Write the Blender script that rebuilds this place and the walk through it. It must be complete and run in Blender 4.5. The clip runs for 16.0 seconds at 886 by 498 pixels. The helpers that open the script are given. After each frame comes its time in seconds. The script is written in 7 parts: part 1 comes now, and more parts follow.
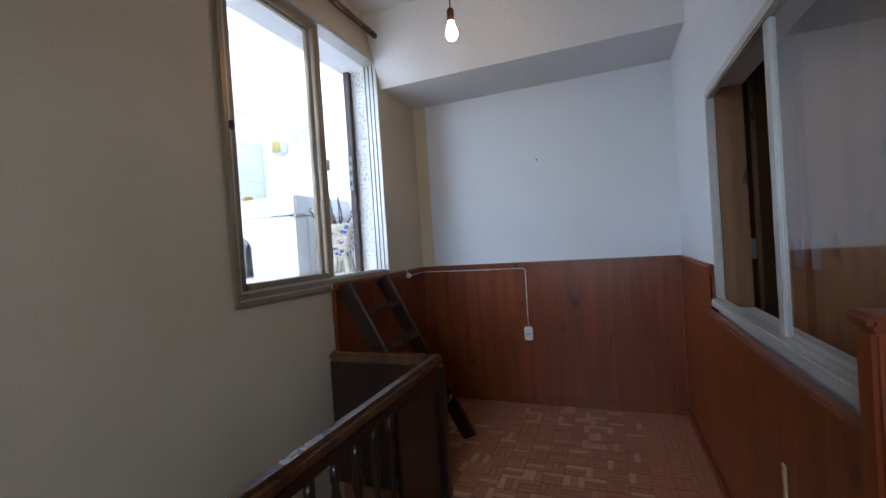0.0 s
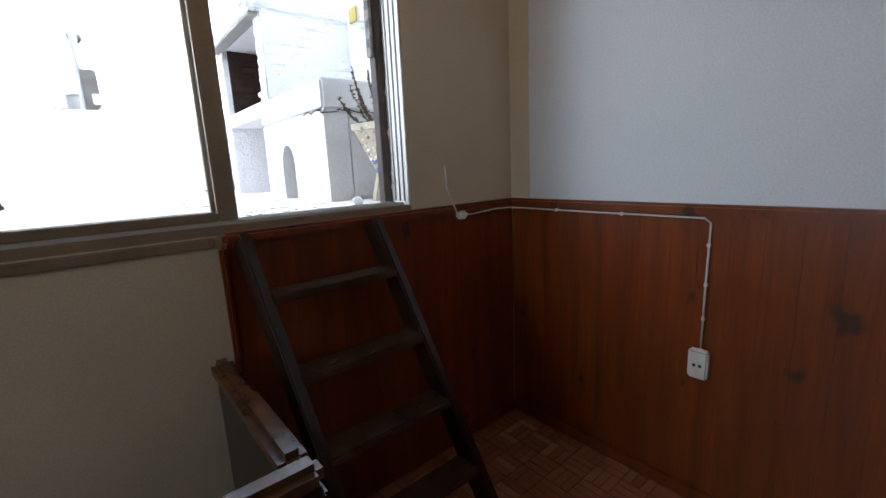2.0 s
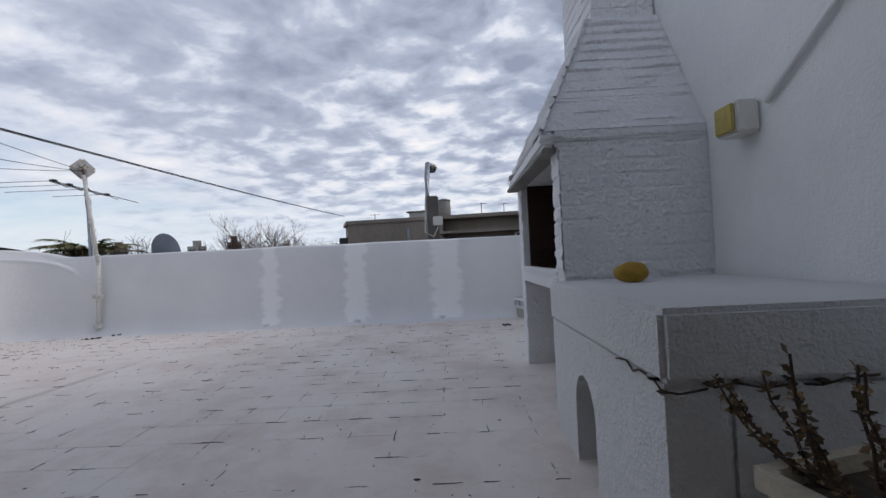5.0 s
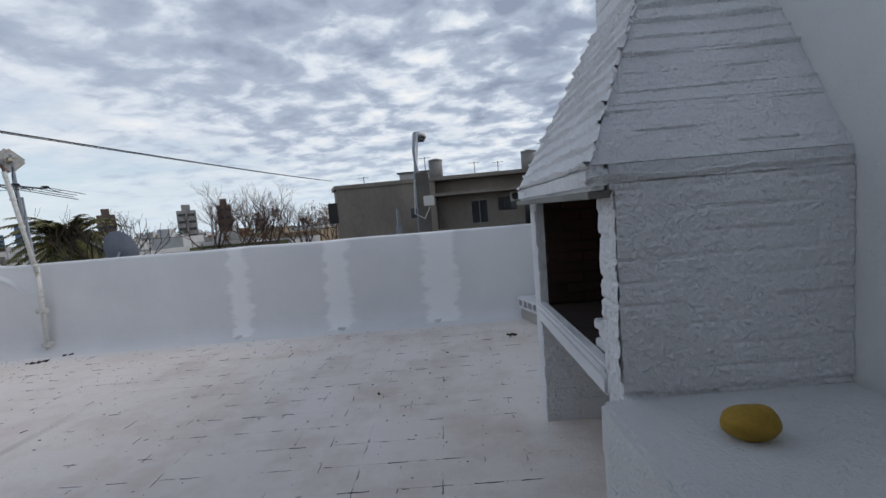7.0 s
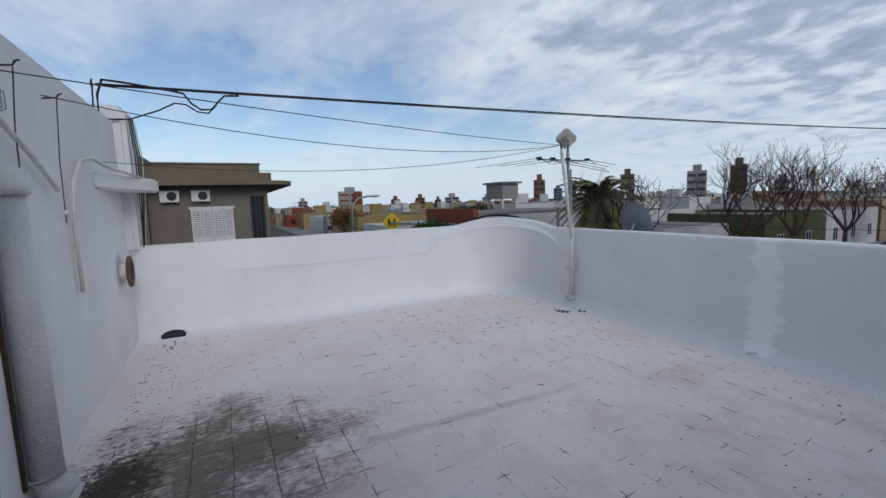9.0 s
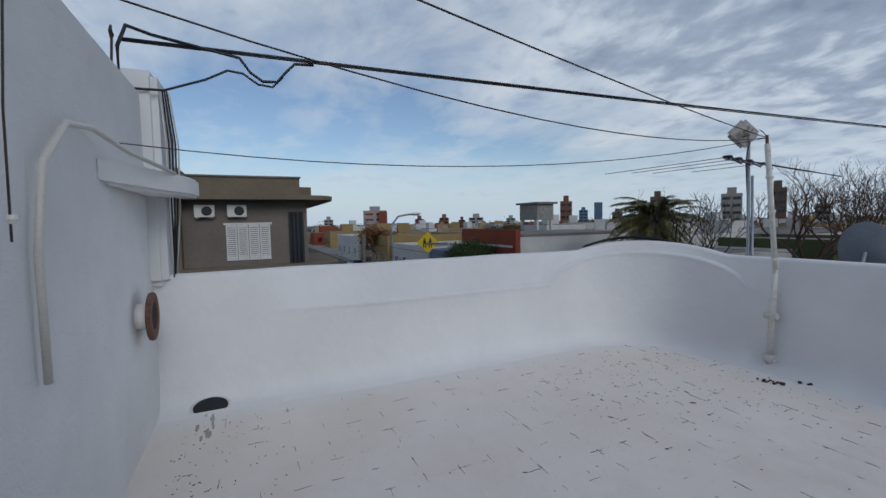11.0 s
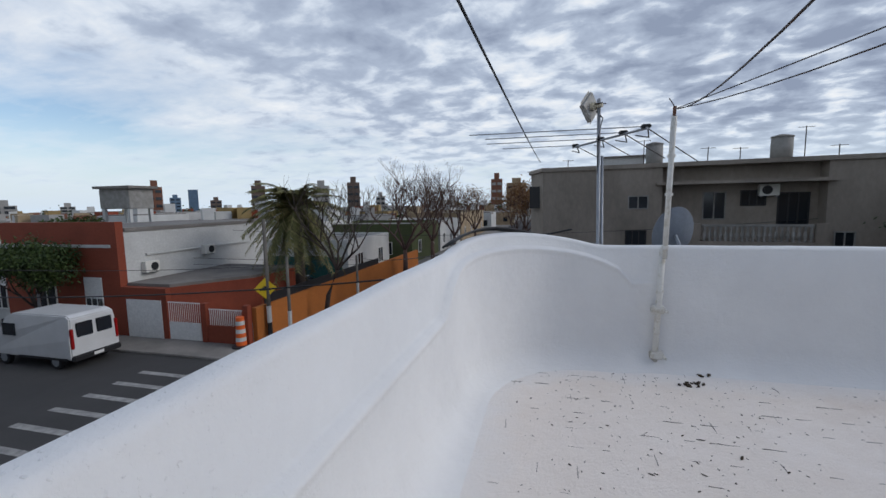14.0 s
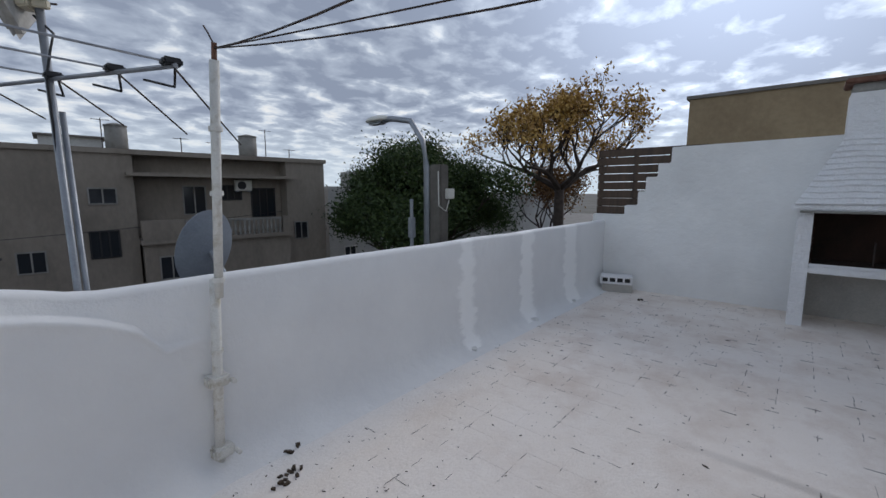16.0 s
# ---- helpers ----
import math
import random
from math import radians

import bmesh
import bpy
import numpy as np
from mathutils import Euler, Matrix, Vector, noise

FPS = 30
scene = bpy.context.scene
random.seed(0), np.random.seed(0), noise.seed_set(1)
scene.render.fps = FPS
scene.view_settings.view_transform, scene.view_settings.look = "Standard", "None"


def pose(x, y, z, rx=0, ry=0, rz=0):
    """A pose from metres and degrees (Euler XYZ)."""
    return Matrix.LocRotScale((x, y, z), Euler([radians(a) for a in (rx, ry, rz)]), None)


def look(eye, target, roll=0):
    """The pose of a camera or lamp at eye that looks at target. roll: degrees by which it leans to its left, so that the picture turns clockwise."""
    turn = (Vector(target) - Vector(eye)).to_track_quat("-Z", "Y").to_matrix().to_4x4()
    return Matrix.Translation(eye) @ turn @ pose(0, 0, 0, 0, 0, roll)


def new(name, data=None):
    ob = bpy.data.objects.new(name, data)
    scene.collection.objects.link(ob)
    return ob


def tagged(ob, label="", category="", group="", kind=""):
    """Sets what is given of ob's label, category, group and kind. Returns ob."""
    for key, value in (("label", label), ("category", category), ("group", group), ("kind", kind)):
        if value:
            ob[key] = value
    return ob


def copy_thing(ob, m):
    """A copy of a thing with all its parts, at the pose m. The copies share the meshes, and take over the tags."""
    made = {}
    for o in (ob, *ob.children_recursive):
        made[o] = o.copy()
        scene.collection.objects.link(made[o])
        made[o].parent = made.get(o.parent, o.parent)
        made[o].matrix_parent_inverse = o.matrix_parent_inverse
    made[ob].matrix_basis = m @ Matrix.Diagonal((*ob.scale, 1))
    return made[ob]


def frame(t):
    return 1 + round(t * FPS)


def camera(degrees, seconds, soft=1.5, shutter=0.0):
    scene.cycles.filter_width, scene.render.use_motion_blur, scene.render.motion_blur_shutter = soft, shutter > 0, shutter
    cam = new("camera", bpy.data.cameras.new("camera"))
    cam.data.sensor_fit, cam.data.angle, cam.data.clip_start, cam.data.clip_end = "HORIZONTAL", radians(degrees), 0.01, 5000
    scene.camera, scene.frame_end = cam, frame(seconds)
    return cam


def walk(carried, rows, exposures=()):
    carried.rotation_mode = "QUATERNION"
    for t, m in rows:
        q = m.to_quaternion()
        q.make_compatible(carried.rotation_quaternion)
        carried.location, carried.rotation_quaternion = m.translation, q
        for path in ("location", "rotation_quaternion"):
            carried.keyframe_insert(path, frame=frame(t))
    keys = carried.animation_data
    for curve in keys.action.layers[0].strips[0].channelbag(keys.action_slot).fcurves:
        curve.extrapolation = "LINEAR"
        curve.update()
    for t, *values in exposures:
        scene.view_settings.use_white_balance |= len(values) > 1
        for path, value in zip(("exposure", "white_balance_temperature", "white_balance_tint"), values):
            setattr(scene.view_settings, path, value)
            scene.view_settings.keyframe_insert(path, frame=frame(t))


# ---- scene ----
cam = camera(93.0, 16.0)
PATH = [
    (0, (-2.231, -1.618, 0.205), (-0.37, -0.887, 0.182), -3.8),
    (0.5, (-1.814, -1.628, 0.192), (0.101, -1.086, -0.003), -3.2),
    (1, (-1.365, -1.585, 0.185), (0.462, -0.832, -0.123), -3.9),
    (1.5, (-0.839, -1.549, 0.181), (0.793, -0.446, -0.167), -5.2),
    (2, (-0.354, -1.485, 0.182), (0.896, 0.029, -0.201), -2.7),
    (2.5, (-0.039, -1.267, 0.198), (0.551, 0.609, -0.171), -3.8),
    (3, (0.197, -1.02, 0.215), (0.256, 0.964, -0.028), -2.6),
    (3.5, (0.258, -0.697, 0.244), (0.253, 1.299, 0.119), -3.5),
    (4, (0.272, -0.372, 0.34), (0.212, 1.625, 0.438), -0.6),
    (4.7, (0.29, -0.17, 0.74), (0.25, 1.83, 0.80), -2.2),
    (5.2, (0.30, 0.02, 0.95), (0.26, 2.02, 0.98), -3.0),
    (6.3, (0.327, 0.507, 1.16), (0.266, 2.506, 1.159), -4.1),
    (6.5, (0.313, 0.58, 1.245), (0.288, 2.578, 1.149), -4.7),
    (7, (0.326, 0.736, 1.394), (0.304, 2.728, 1.218), -4.7),
    (7.5, (0.342, 1.085, 1.528), (0.061, 3.053, 1.316), -2.9),
    (8, (0.168, 1.257, 1.576), (-0.5, 3.124, 1.316), -2.5),
    (8.5, (-0.084, 1.38, 1.624), (-1.327, 2.927, 1.375), -2.9),
    (9, (-0.249, 1.427, 1.617), (-2.012, 2.344, 1.39), -1.9),
    (9.2, (-0.347, 1.377, 1.616), (-2.208, 2.073, 1.393), -1.7),
    (11.5, (-3.127, 1.104, 1.561), (-4.922, 1.977, 1.426), -0.3),
    (12, (-3.856, 1.051, 1.498), (-5.584, 2.009, 1.19), 3.6),
    (12.5, (-4.538, 1.037, 1.577), (-6.115, 2.231, 1.28), 0.1),
    (13, (-5.14, 1.244, 1.583), (-6.598, 2.593, 1.347), 0.1),
    (13.5, (-5.601, 1.358, 1.557), (-6.677, 3.029, 1.339), 0.2),
    (14, (-5.836, 1.715, 1.586), (-6.334, 3.64, 1.371), -1.0),
    (14.5, (-5.916, 2.186, 1.632), (-5.828, 4.178, 1.472), -2.1),
    (15, (-5.987, 2.633, 1.615), (-5.289, 4.495, 1.404), -1.2),
    (15.5, (-5.946, 3.025, 1.629), (-4.788, 4.636, 1.377), -0.6),
    (16, (-5.78, 3.464, 1.64), (-4.267, 4.744, 1.371), -0.0),
]
walk(cam, [(t, look(e, g, r)) for t, e, g, r in PATH],
     exposures=[(0.0, 3.45, 5800, 10), (0.5, 4.0, 6500, 10), (1.0, 4.02, 6500, 10), (1.5, 3.7, 6500, 10), (2.0, 3.2, 6500, 10), (2.5, 3.2, 6500, 10), (3.0, 2.95, 6600, 12), (3.5, 1.6, 6600, 13), (4.0, 0.75, 6700, 16), (6.3, -0.12, 6550, 12), (7.0, 0.0, 6550, 11), (8.0, 0.0, 6500, 11), (8.5, -0.12, 6400, 11), (9.0, -0.15, 6250, 10), (11.5, -0.42, 6150, 9), (12.5, -0.36, 6200, 10), (13.5, -0.3, 6300, 11), (14.0, 0.0, 6400, 11), (14.5, -0.05, 6500, 11), (15.0, -0.03, 6500, 11), (16.0, -0.08, 6550, 11)])

# ---- sky and sun ----
SUN_YAW, SUN_UP = -84.0, 30.0
world = bpy.data.worlds.new("overcast_sky")
scene.world = world
world.use_nodes = True
wn, wl = world.node_tree.nodes, world.node_tree.links
wn.clear()


def wnode(kind, **values):
    n = wn.new(kind)
    for k, v in values.items():
        n.inputs[k].default_value = v
    return n


def wmath(op, a, b=None):
    n = wn.new("ShaderNodeMath")
    n.operation = op
    for i, v in enumerate((a, b)):
        if v is None:
            continue
        if isinstance(v, (int, float)):
            n.inputs[i].default_value = v
        else:
            wl.new(v, n.inputs[i])
    return n.outputs[0]


def wramp(fac, stops):
    n = wn.new("ShaderNodeValToRGB")
    e = n.color_ramp.elements
    while len(e) < len(stops):
        e.new(0.5)
    for el, (p, c) in zip(e, stops):
        el.position, el.color = p, (*c, 1)
    wl.new(fac, n.inputs[0])
    return n.outputs[0]


sky = wn.new("ShaderNodeTexSky")
sky.sky_type, sky.sun_disc = "NISHITA", False
sky.sun_elevation, sky.sun_rotation = radians(SUN_UP), radians(-SUN_YAW)
sky.air_density, sky.dust_density, sky.ozone_density = 1.0, 0.6, 2.0
coord = wn.new("ShaderNodeTexCoord")
sep = wn.new("ShaderNodeSeparateXYZ")
wl.new(coord.outputs["Generated"], sep.inputs[0])
dx, dy, dz = sep.outputs
den = wmath("ADD", wmath("MAXIMUM", dz, 0.0), 0.17)
comb = wn.new("ShaderNodeCombineXYZ")
wl.new(wmath("DIVIDE", dx, den), comb.inputs[0])
wl.new(wmath("DIVIDE", dy, den), comb.inputs[1])


def wnoise(scale, detail, rough, stretch=(1, 1, 1), turn=0.0, distort=0.0):
    m = wn.new("ShaderNodeMapping")
    m.inputs["Scale"].default_value = stretch
    m.inputs["Rotation"].default_value = (0, 0, radians(turn))
    wl.new(comb.outputs[0], m.inputs[0])
    n = wnode("ShaderNodeTexNoise", Scale=scale, Detail=detail, Roughness=rough, Distortion=distort)
    wl.new(m.outputs[0], n.inputs[0])
    return n.outputs["Fac"]


cells = wnoise(4.8, 7, 0.54, (1.0, 1.1, 1), 20, 0.25)
bands = wnoise(0.62, 5, 0.5, (1.0, 0.55, 1), 28, 0.4)
wisps = wnoise(1.5, 8, 0.62, (0.6, 1.2, 1), 115, 0.3)
side = wmath("ADD", wmath("MULTIPLY", dx, 0.30), wmath("SUBTRACT", wmath("MULTIPLY", dz, 0.62), 0.085))
thick = wmath("ADD", wmath("ADD", wmath("MULTIPLY", bands, 0.9), wmath("MULTIPLY", cells, 0.30)), side)
cover = wramp(wmath("ADD", wmath("MULTIPLY", wisps, 0.55), wmath("MULTIPLY", thick, 0.85)),
              [(0.46, (0.04, 0.04, 0.04)), (0.60, (0.45, 0.45, 0.45)), (0.74, (1, 1, 1))])
lively = wmath("MINIMUM", wmath("MAXIMUM", wmath("ADD", wmath("MULTIPLY", dx, 0.45), 0.58), 0.30), 0.80)
puff = wmath("ADD", wmath("ADD", wmath("MULTIPLY", wmath("SUBTRACT", cells, 0.5), lively), 0.36), wmath("MULTIPLY", thick, 0.42))
shade = wramp(puff, [(0.50, (0.95, 0.98, 1.0)), (0.585, (0.72, 0.80, 0.90)), (0.65, (0.47, 0.55, 0.68)), (0.78, (0.30, 0.36, 0.48))])
sv = Vector((-math.sin(radians(SUN_YAW)) * math.cos(radians(SUN_UP)), math.cos(radians(SUN_YAW)) * math.cos(radians(SUN_UP)), math.sin(radians(SUN_UP))))
dotn = wn.new("ShaderNodeVectorMath")
dotn.operation = "DOT_PRODUCT"
wl.new(coord.outputs["Generated"], dotn.inputs[0])
dotn.inputs[1].default_value = sv
halo = wmath("MULTIPLY", wmath("POWER", wmath("MAXIMUM", dotn.outputs["Value"], 0.0), 14.0), 1.6)
bg_sky = wnode("ShaderNodeBackground", Strength=0.12)
wl.new(sky.outputs[0], bg_sky.inputs[0])
bg_cloud = wn.new("ShaderNodeBackground")
wl.new(shade, bg_cloud.inputs[0])
wl.new(wmath("ADD", halo, 0.92), bg_cloud.inputs[1])
mixs = wn.new("ShaderNodeMixShader")
wl.new(cover, mixs.inputs[0])
wl.new(bg_sky.outputs[0], mixs.inputs[1])
wl.new(bg_cloud.outputs[0], mixs.inputs[2])
wout = wn.new("ShaderNodeOutputWorld")
# pale haze low over the city
haze = wramp(dz, [(0.0, (1, 1, 1)), (0.16, (0, 0, 0))])
bg_haze = wnode("ShaderNodeBackground", Strength=0.9)
bg_haze.inputs[0].default_value = (0.74, 0.86, 0.97, 1)
mixh = wn.new("ShaderNodeMixShader")
wl.new(haze, mixh.inputs[0])
wl.new(mixs.outputs[0], mixh.inputs[1])
wl.new(bg_haze.outputs[0], mixh.inputs[2])
wl.new(mixh.outputs[0], wout.inputs[0])

sun = new("sun", bpy.data.lights.new("sun", "SUN"))
sun.data.energy, sun.data.angle, sun.data.color = 1.1, radians(24), (1.0, 0.95, 0.88)
sun.matrix_world = look(sv * 50, (0, 0, 0))


# ---- materials ----
class Mat:
    """A small builder of node materials on object-space coordinates."""

    def __init__(self, name, rough=0.6, metal=0.0, spec=0.5):
        self.m = bpy.data.materials.new(name)
        self.m.use_nodes = True
        self.n, self.l = self.m.node_tree.nodes, self.m.node_tree.links
        self.b = self.n["Principled BSDF"]
        self.b.inputs["Roughness"].default_value = rough
        self.b.inputs["Metallic"].default_value = metal
        self.b.inputs["Specular IOR Level"].default_value = spec
        self.geo = self.n.new("ShaderNodeNewGeometry")
        self.pos = self.geo.outputs["Position"]

    def noise(self, scale, detail=4, rough=0.55, stretch=(1, 1, 1), distort=0.0):
        mp = self.n.new("ShaderNodeMapping")
        mp.inputs["Scale"].default_value = stretch
        self.l.new(self.pos, mp.inputs[0])
        t = self.n.new("ShaderNodeTexNoise")
        for k, v in (("Scale", scale), ("Detail", detail), ("Roughness", rough), ("Distortion", distort)):
            t.inputs[k].default_value = v
        self.l.new(mp.outputs[0], t.inputs[0])
        return t.outputs["Fac"]

    def ramp(self, fac, stops):
        r = self.n.new("ShaderNodeValToRGB")
        e = r.color_ramp.elements
        while len(e) < len(stops):
            e.new(0.5)
        for el, (p, c) in zip(e, stops):
            el.position, el.color = p, ((*c, 1) if hasattr(c, "__len__") else (c, c, c, 1))
        self.l.new(fac, r.inputs[0])
        return r.outputs[0]

    def mix(self, fac, a, b, mode="MIX"):
        x = self.n.new("ShaderNodeMix")
        x.data_type, x.blend_type = "RGBA", mode
        for sock, v in ((x.inputs[0], fac), (x.inputs[6], a), (x.inputs[7], b)):
            if isinstance(v, (int, float)):
                sock.default_value = v
            elif isinstance(v, tuple):
                sock.default_value = (*v, 1)
            else:
                self.l.new(v, sock)
        return x.outputs[2]

    def math(self, op, a, b=0.0):
        x = self.n.new("ShaderNodeMath")
        x.operation = op
        for s, v in zip(x.inputs, (a, b)):
            if isinstance(v, (int, float)):
                s.default_value = v
            else:
                self.l.new(v, s)
        return x.outputs[0]

    def random(self):
        return self.n.new("ShaderNodeObjectInfo").outputs["Random"]

    def island(self):
        return self.geo.outputs["Random Per Island"]

    def color(self, c):
        if isinstance(c, tuple):
            self.b.inputs["Base Color"].default_value = (*c, 1)
        else:
            self.l.new(c, self.b.inputs["Base Color"])
        return self

    def rough(self, r):
        self.l.new(r, self.b.inputs["Roughness"])
        return self

    def bump(self, height, strength=0.3, dist=0.01):
        x = self.n.new("ShaderNodeBump")
        x.inputs["Strength"].default_value, x.inputs["Distance"].default_value = strength, dist
        self.l.new(height, x.inputs["Height"])
        self.l.new(x.outputs[0], self.b.inputs["Normal"])
        return self


def stained(name, base, dark, scale=3.0, rough=0.7, bump=0.25, grain=60.0, dist=0.004, amount=(0.35, 0.75), stretch=(1, 1, 1), metal=0.0, spread=0.0, spec=0.4):
    """Base colour that turns to a second one in cloudy stains, with fine grain and relief."""
    m = Mat(name, rough, metal, spec)
    big = m.noise(scale, 5, 0.6, stretch)
    c = m.mix(m.ramp(big, [(amount[0], 0), (amount[1], 1)]), base, dark)
    fine = m.noise(grain, 4, 0.6, stretch)
    c = m.mix(0.22, c, m.ramp(fine, [(0.3, 0.25), (0.7, 1.0)]), "MULTIPLY")
    if spread:
        c = m.mix(spread, c, m.ramp(m.random(), [(0, 0.45), (1, 1.0)]), "MULTIPLY")
    m.color(c)
    if bump:
        m.bump(m.math("ADD", m.math("MULTIPLY", big, 0.6), fine), bump, dist)
    return m.m


def plain(name, c, rough=0.5, metal=0.0, spec=0.5):
    """For small things of one colour: faint grain only."""
    m = Mat(name, rough, metal, spec)
    f = m.noise(90, 3)
    m.color(m.mix(0.18, c, m.ramp(f, [(0.3, 0.4), (0.7, 1.0)]), "MULTIPLY"))
    return m.m


def whitewash(name, tint, pits=0.5, dist=0.006, dirt=0.35, grit=85):
    """Many coats of white exterior paint: patchy tone, hairline dirt, pitted relief."""
    m = Mat(name, 0.75, 0, 0.25)
    patch = m.noise(1.1, 5, 0.6)
    c = m.mix(m.ramp(patch, [(0.35, 0), (0.7, 1)]), tint, tuple(v * 0.86 for v in tint))
    speck = m.noise(7, 8, 0.75)
    c = m.mix(m.math("MULTIPLY", m.ramp(speck, [(0.64, 0), (0.74, 1)]), dirt), c, (0.36, 0.32, 0.27))
    m.color(c)
    fine, mid = m.noise(grit, 4, 0.65), m.noise(14, 5, 0.6)
    m.bump(m.math("ADD", m.math("MULTIPLY", fine, 0.55), mid), pits, dist)
    return m.m


M_WHITE = whitewash("white_parapet_paint", (0.80, 0.80, 0.79), 0.65, 0.014, 0.12)
M_PATCH = whitewash("fresh_white_patch", (0.90, 0.90, 0.89), 0.5, 0.012, 0.05)
M_BBQ = whitewash("white_brick_paint", (0.84, 0.84, 0.85), 1.0, 0.03, 0.15, 42)
M_RENDER = whitewash("rough_white_render", (0.76, 0.76, 0.75), 1.0, 0.02, 0.3)


def parapet_material():
    """The parapet's whitewash, with three streaks of fresher paint over mended cracks of the north side."""
    m = Mat("parapet_whitewash", 0.75, 0, 0.25)
    patch = m.noise(1.1, 5, 0.6)
    c = m.mix(m.ramp(patch, [(0.35, 0), (0.7, 1)]), (0.78, 0.78, 0.775), (0.70, 0.70, 0.70))
    sp = m.n.new("ShaderNodeSeparateXYZ")
    m.l.new(m.pos, sp.inputs[0])
    wob = m.math("MULTIPLY", m.math("SUBTRACT", m.noise(5, 6, 0.7, (0.6, 1, 1.6)), 0.5), 0.42)
    side = m.math("GREATER_THAN", sp.outputs[1], 5.9)
    for cx, w in ((-2.36, 0.10), (-1.10, 0.13), (0.20, 0.19)):
        d = m.math("ADD", m.math("ABSOLUTE", m.math("SUBTRACT", sp.outputs[0], cx)), wob)
        f = m.math("MULTIPLY", m.ramp(d, [(w - 0.02, 1), (w + 0.05, 0)]), m.math("MULTIPLY", side, 0.75))
        c = m.mix(f, c, (0.93, 0.93, 0.92))
    speck = m.noise(7, 8, 0.75)
    c = m.mix(m.math("MULTIPLY", m.ramp(speck, [(0.66, 0), (0.74, 1)]), 0.12), c, (0.36, 0.32, 0.27))
    m.color(c)
    blister = m.math("MULTIPLY", m.ramp(m.noise(58, 3, 0.5), [(0.62, 0), (0.75, 1)]), m.ramp(m.math("MULTIPLY", m.ramp(m.math("DIVIDE", sp.outputs[1], 6.0), [(0.3, 1.0), (0.75, 0.15)]), m.noise(2.2, 4)), [(0.3, 0.15), (0.6, 1.0)]))
    m.bump(m.math("ADD", m.math("ADD", m.math("MULTIPLY", blister, 0.42), m.math("MULTIPLY", m.noise(75, 4, 0.6), 0.16)), m.noise(9, 6, 0.6)), 0.7, 0.013)
    return m.m


M_PARAPET = parapet_material()


TILE, TILE_X, TILE_Y = 0.235, -3.32, 0.42


def floor_material():
    """Whitewashed roof tiles: patchy coats, broken dark joints, a blackened damp corner by the downpipe."""
    m = Mat("roof_floor_paint", 0.8, 0, 0.2)
    patch = m.noise(0.9, 6, 0.6)
    c = m.mix(m.ramp(patch, [(0.35, 0), (0.68, 1)]), (0.85, 0.785, 0.725), (0.79, 0.71, 0.635))
    sx = m.n.new("ShaderNodeSeparateXYZ")
    m.l.new(m.pos, sx.inputs[0])
    px, py = sx.outputs[0], sx.outputs[1]
    mud = m.math("MULTIPLY", m.ramp(m.noise(1.7, 7, 0.68), [(0.46, 0), (0.66, 1)]), 0.5)
    east = m.ramp(m.math("DIVIDE", m.math("ADD", px, 6.6), 8.2), [(0.22, 0.15), (0.55, 1.0)])
    c = m.mix(m.math("MULTIPLY", mud, east), c, (0.56, 0.44, 0.36))
    for scale, lo, hi, k in ((22, 0.655, 0.72, 0.6), (70, 0.68, 0.74, 0.55)):
        c = m.mix(m.math("MULTIPLY", m.ramp(m.noise(scale, 5, 0.7), [(lo, 0), (hi, 1)]), k), c, (0.20, 0.165, 0.13))

    def spot(x, y, rx, ry, inner):
        a = m.math("POWER", m.math("DIVIDE", m.math("SUBTRACT", px, x), rx), 2.0)
        b = m.math("POWER", m.math("DIVIDE", m.math("SUBTRACT", py, y), ry), 2.0)
        return m.ramp(m.math("SQRT", m.math("ADD", a, b)), [(inner, 1), (1.0, 0)])

    near = spot(-3.2, 1.25, 1.35, 1.35, 0.15)
    core = spot(-3.25, 0.72, 0.75, 0.45, 0.1)
    grainy = m.noise(26, 8, 0.78, (1.0, 0.55, 1))
    blotch = m.noise(2.6, 5, 0.6)
    soot = m.ramp(m.math("ADD", m.math("MULTIPLY", grainy, 0.8), m.math("ADD", m.math("MULTIPLY", blotch, 0.55), m.math("MULTIPLY", near, 0.34))), [(0.78, 0), (0.98, 1)])
    c = m.mix(m.math("MULTIPLY", m.math("MULTIPLY", near, 0.55), m.ramp(blotch, [(0.35, 0.2), (0.6, 1)])), c, (0.40, 0.33, 0.27))
    c = m.mix(m.math("MULTIPLY", soot, m.ramp(near, [(0.0, 0.0), (0.35, 0.9)])), c, (0.15, 0.12, 0.095))
    c = m.mix(m.ramp(m.math("ADD", core, m.math("MULTIPLY", m.math("SUBTRACT", grainy, 0.5), 2.2)), [(0.45, 0), (0.75, 0.92)]), c, (0.045, 0.036, 0.028))
    # broken dark joints between the tiles
    wob = m.math("MULTIPLY", m.math("SUBTRACT", m.noise(7, 4, 0.6), 0.5), 0.035)
    lines = None
    for p, o in ((px, TILE_X), (py, TILE_Y)):
        fr = m.math("FRACT", m.math("DIVIDE", m.math("SUBTRACT", m.math("ADD", p, wob), o - 20 * TILE), TILE))
        ln = m.ramp(m.math("ABSOLUTE", m.math("SUBTRACT", fr, 0.5)), [(0.478, 0), (0.490, 1)])
        lines = ln if lines is None else m.math("MAXIMUM", lines, ln)
    broken = m.ramp(m.math("ADD", m.noise(4.2, 6, 0.7), m.math("ADD", m.math("MULTIPLY", near, 0.25), m.math("MULTIPLY", east, 0.06))), [(0.63, 0), (0.70, 1)])
    joint = m.math("MULTIPLY", lines, broken)
    c = m.mix(m.math("MULTIPLY", joint, 0.8), c, (0.13, 0.105, 0.085))
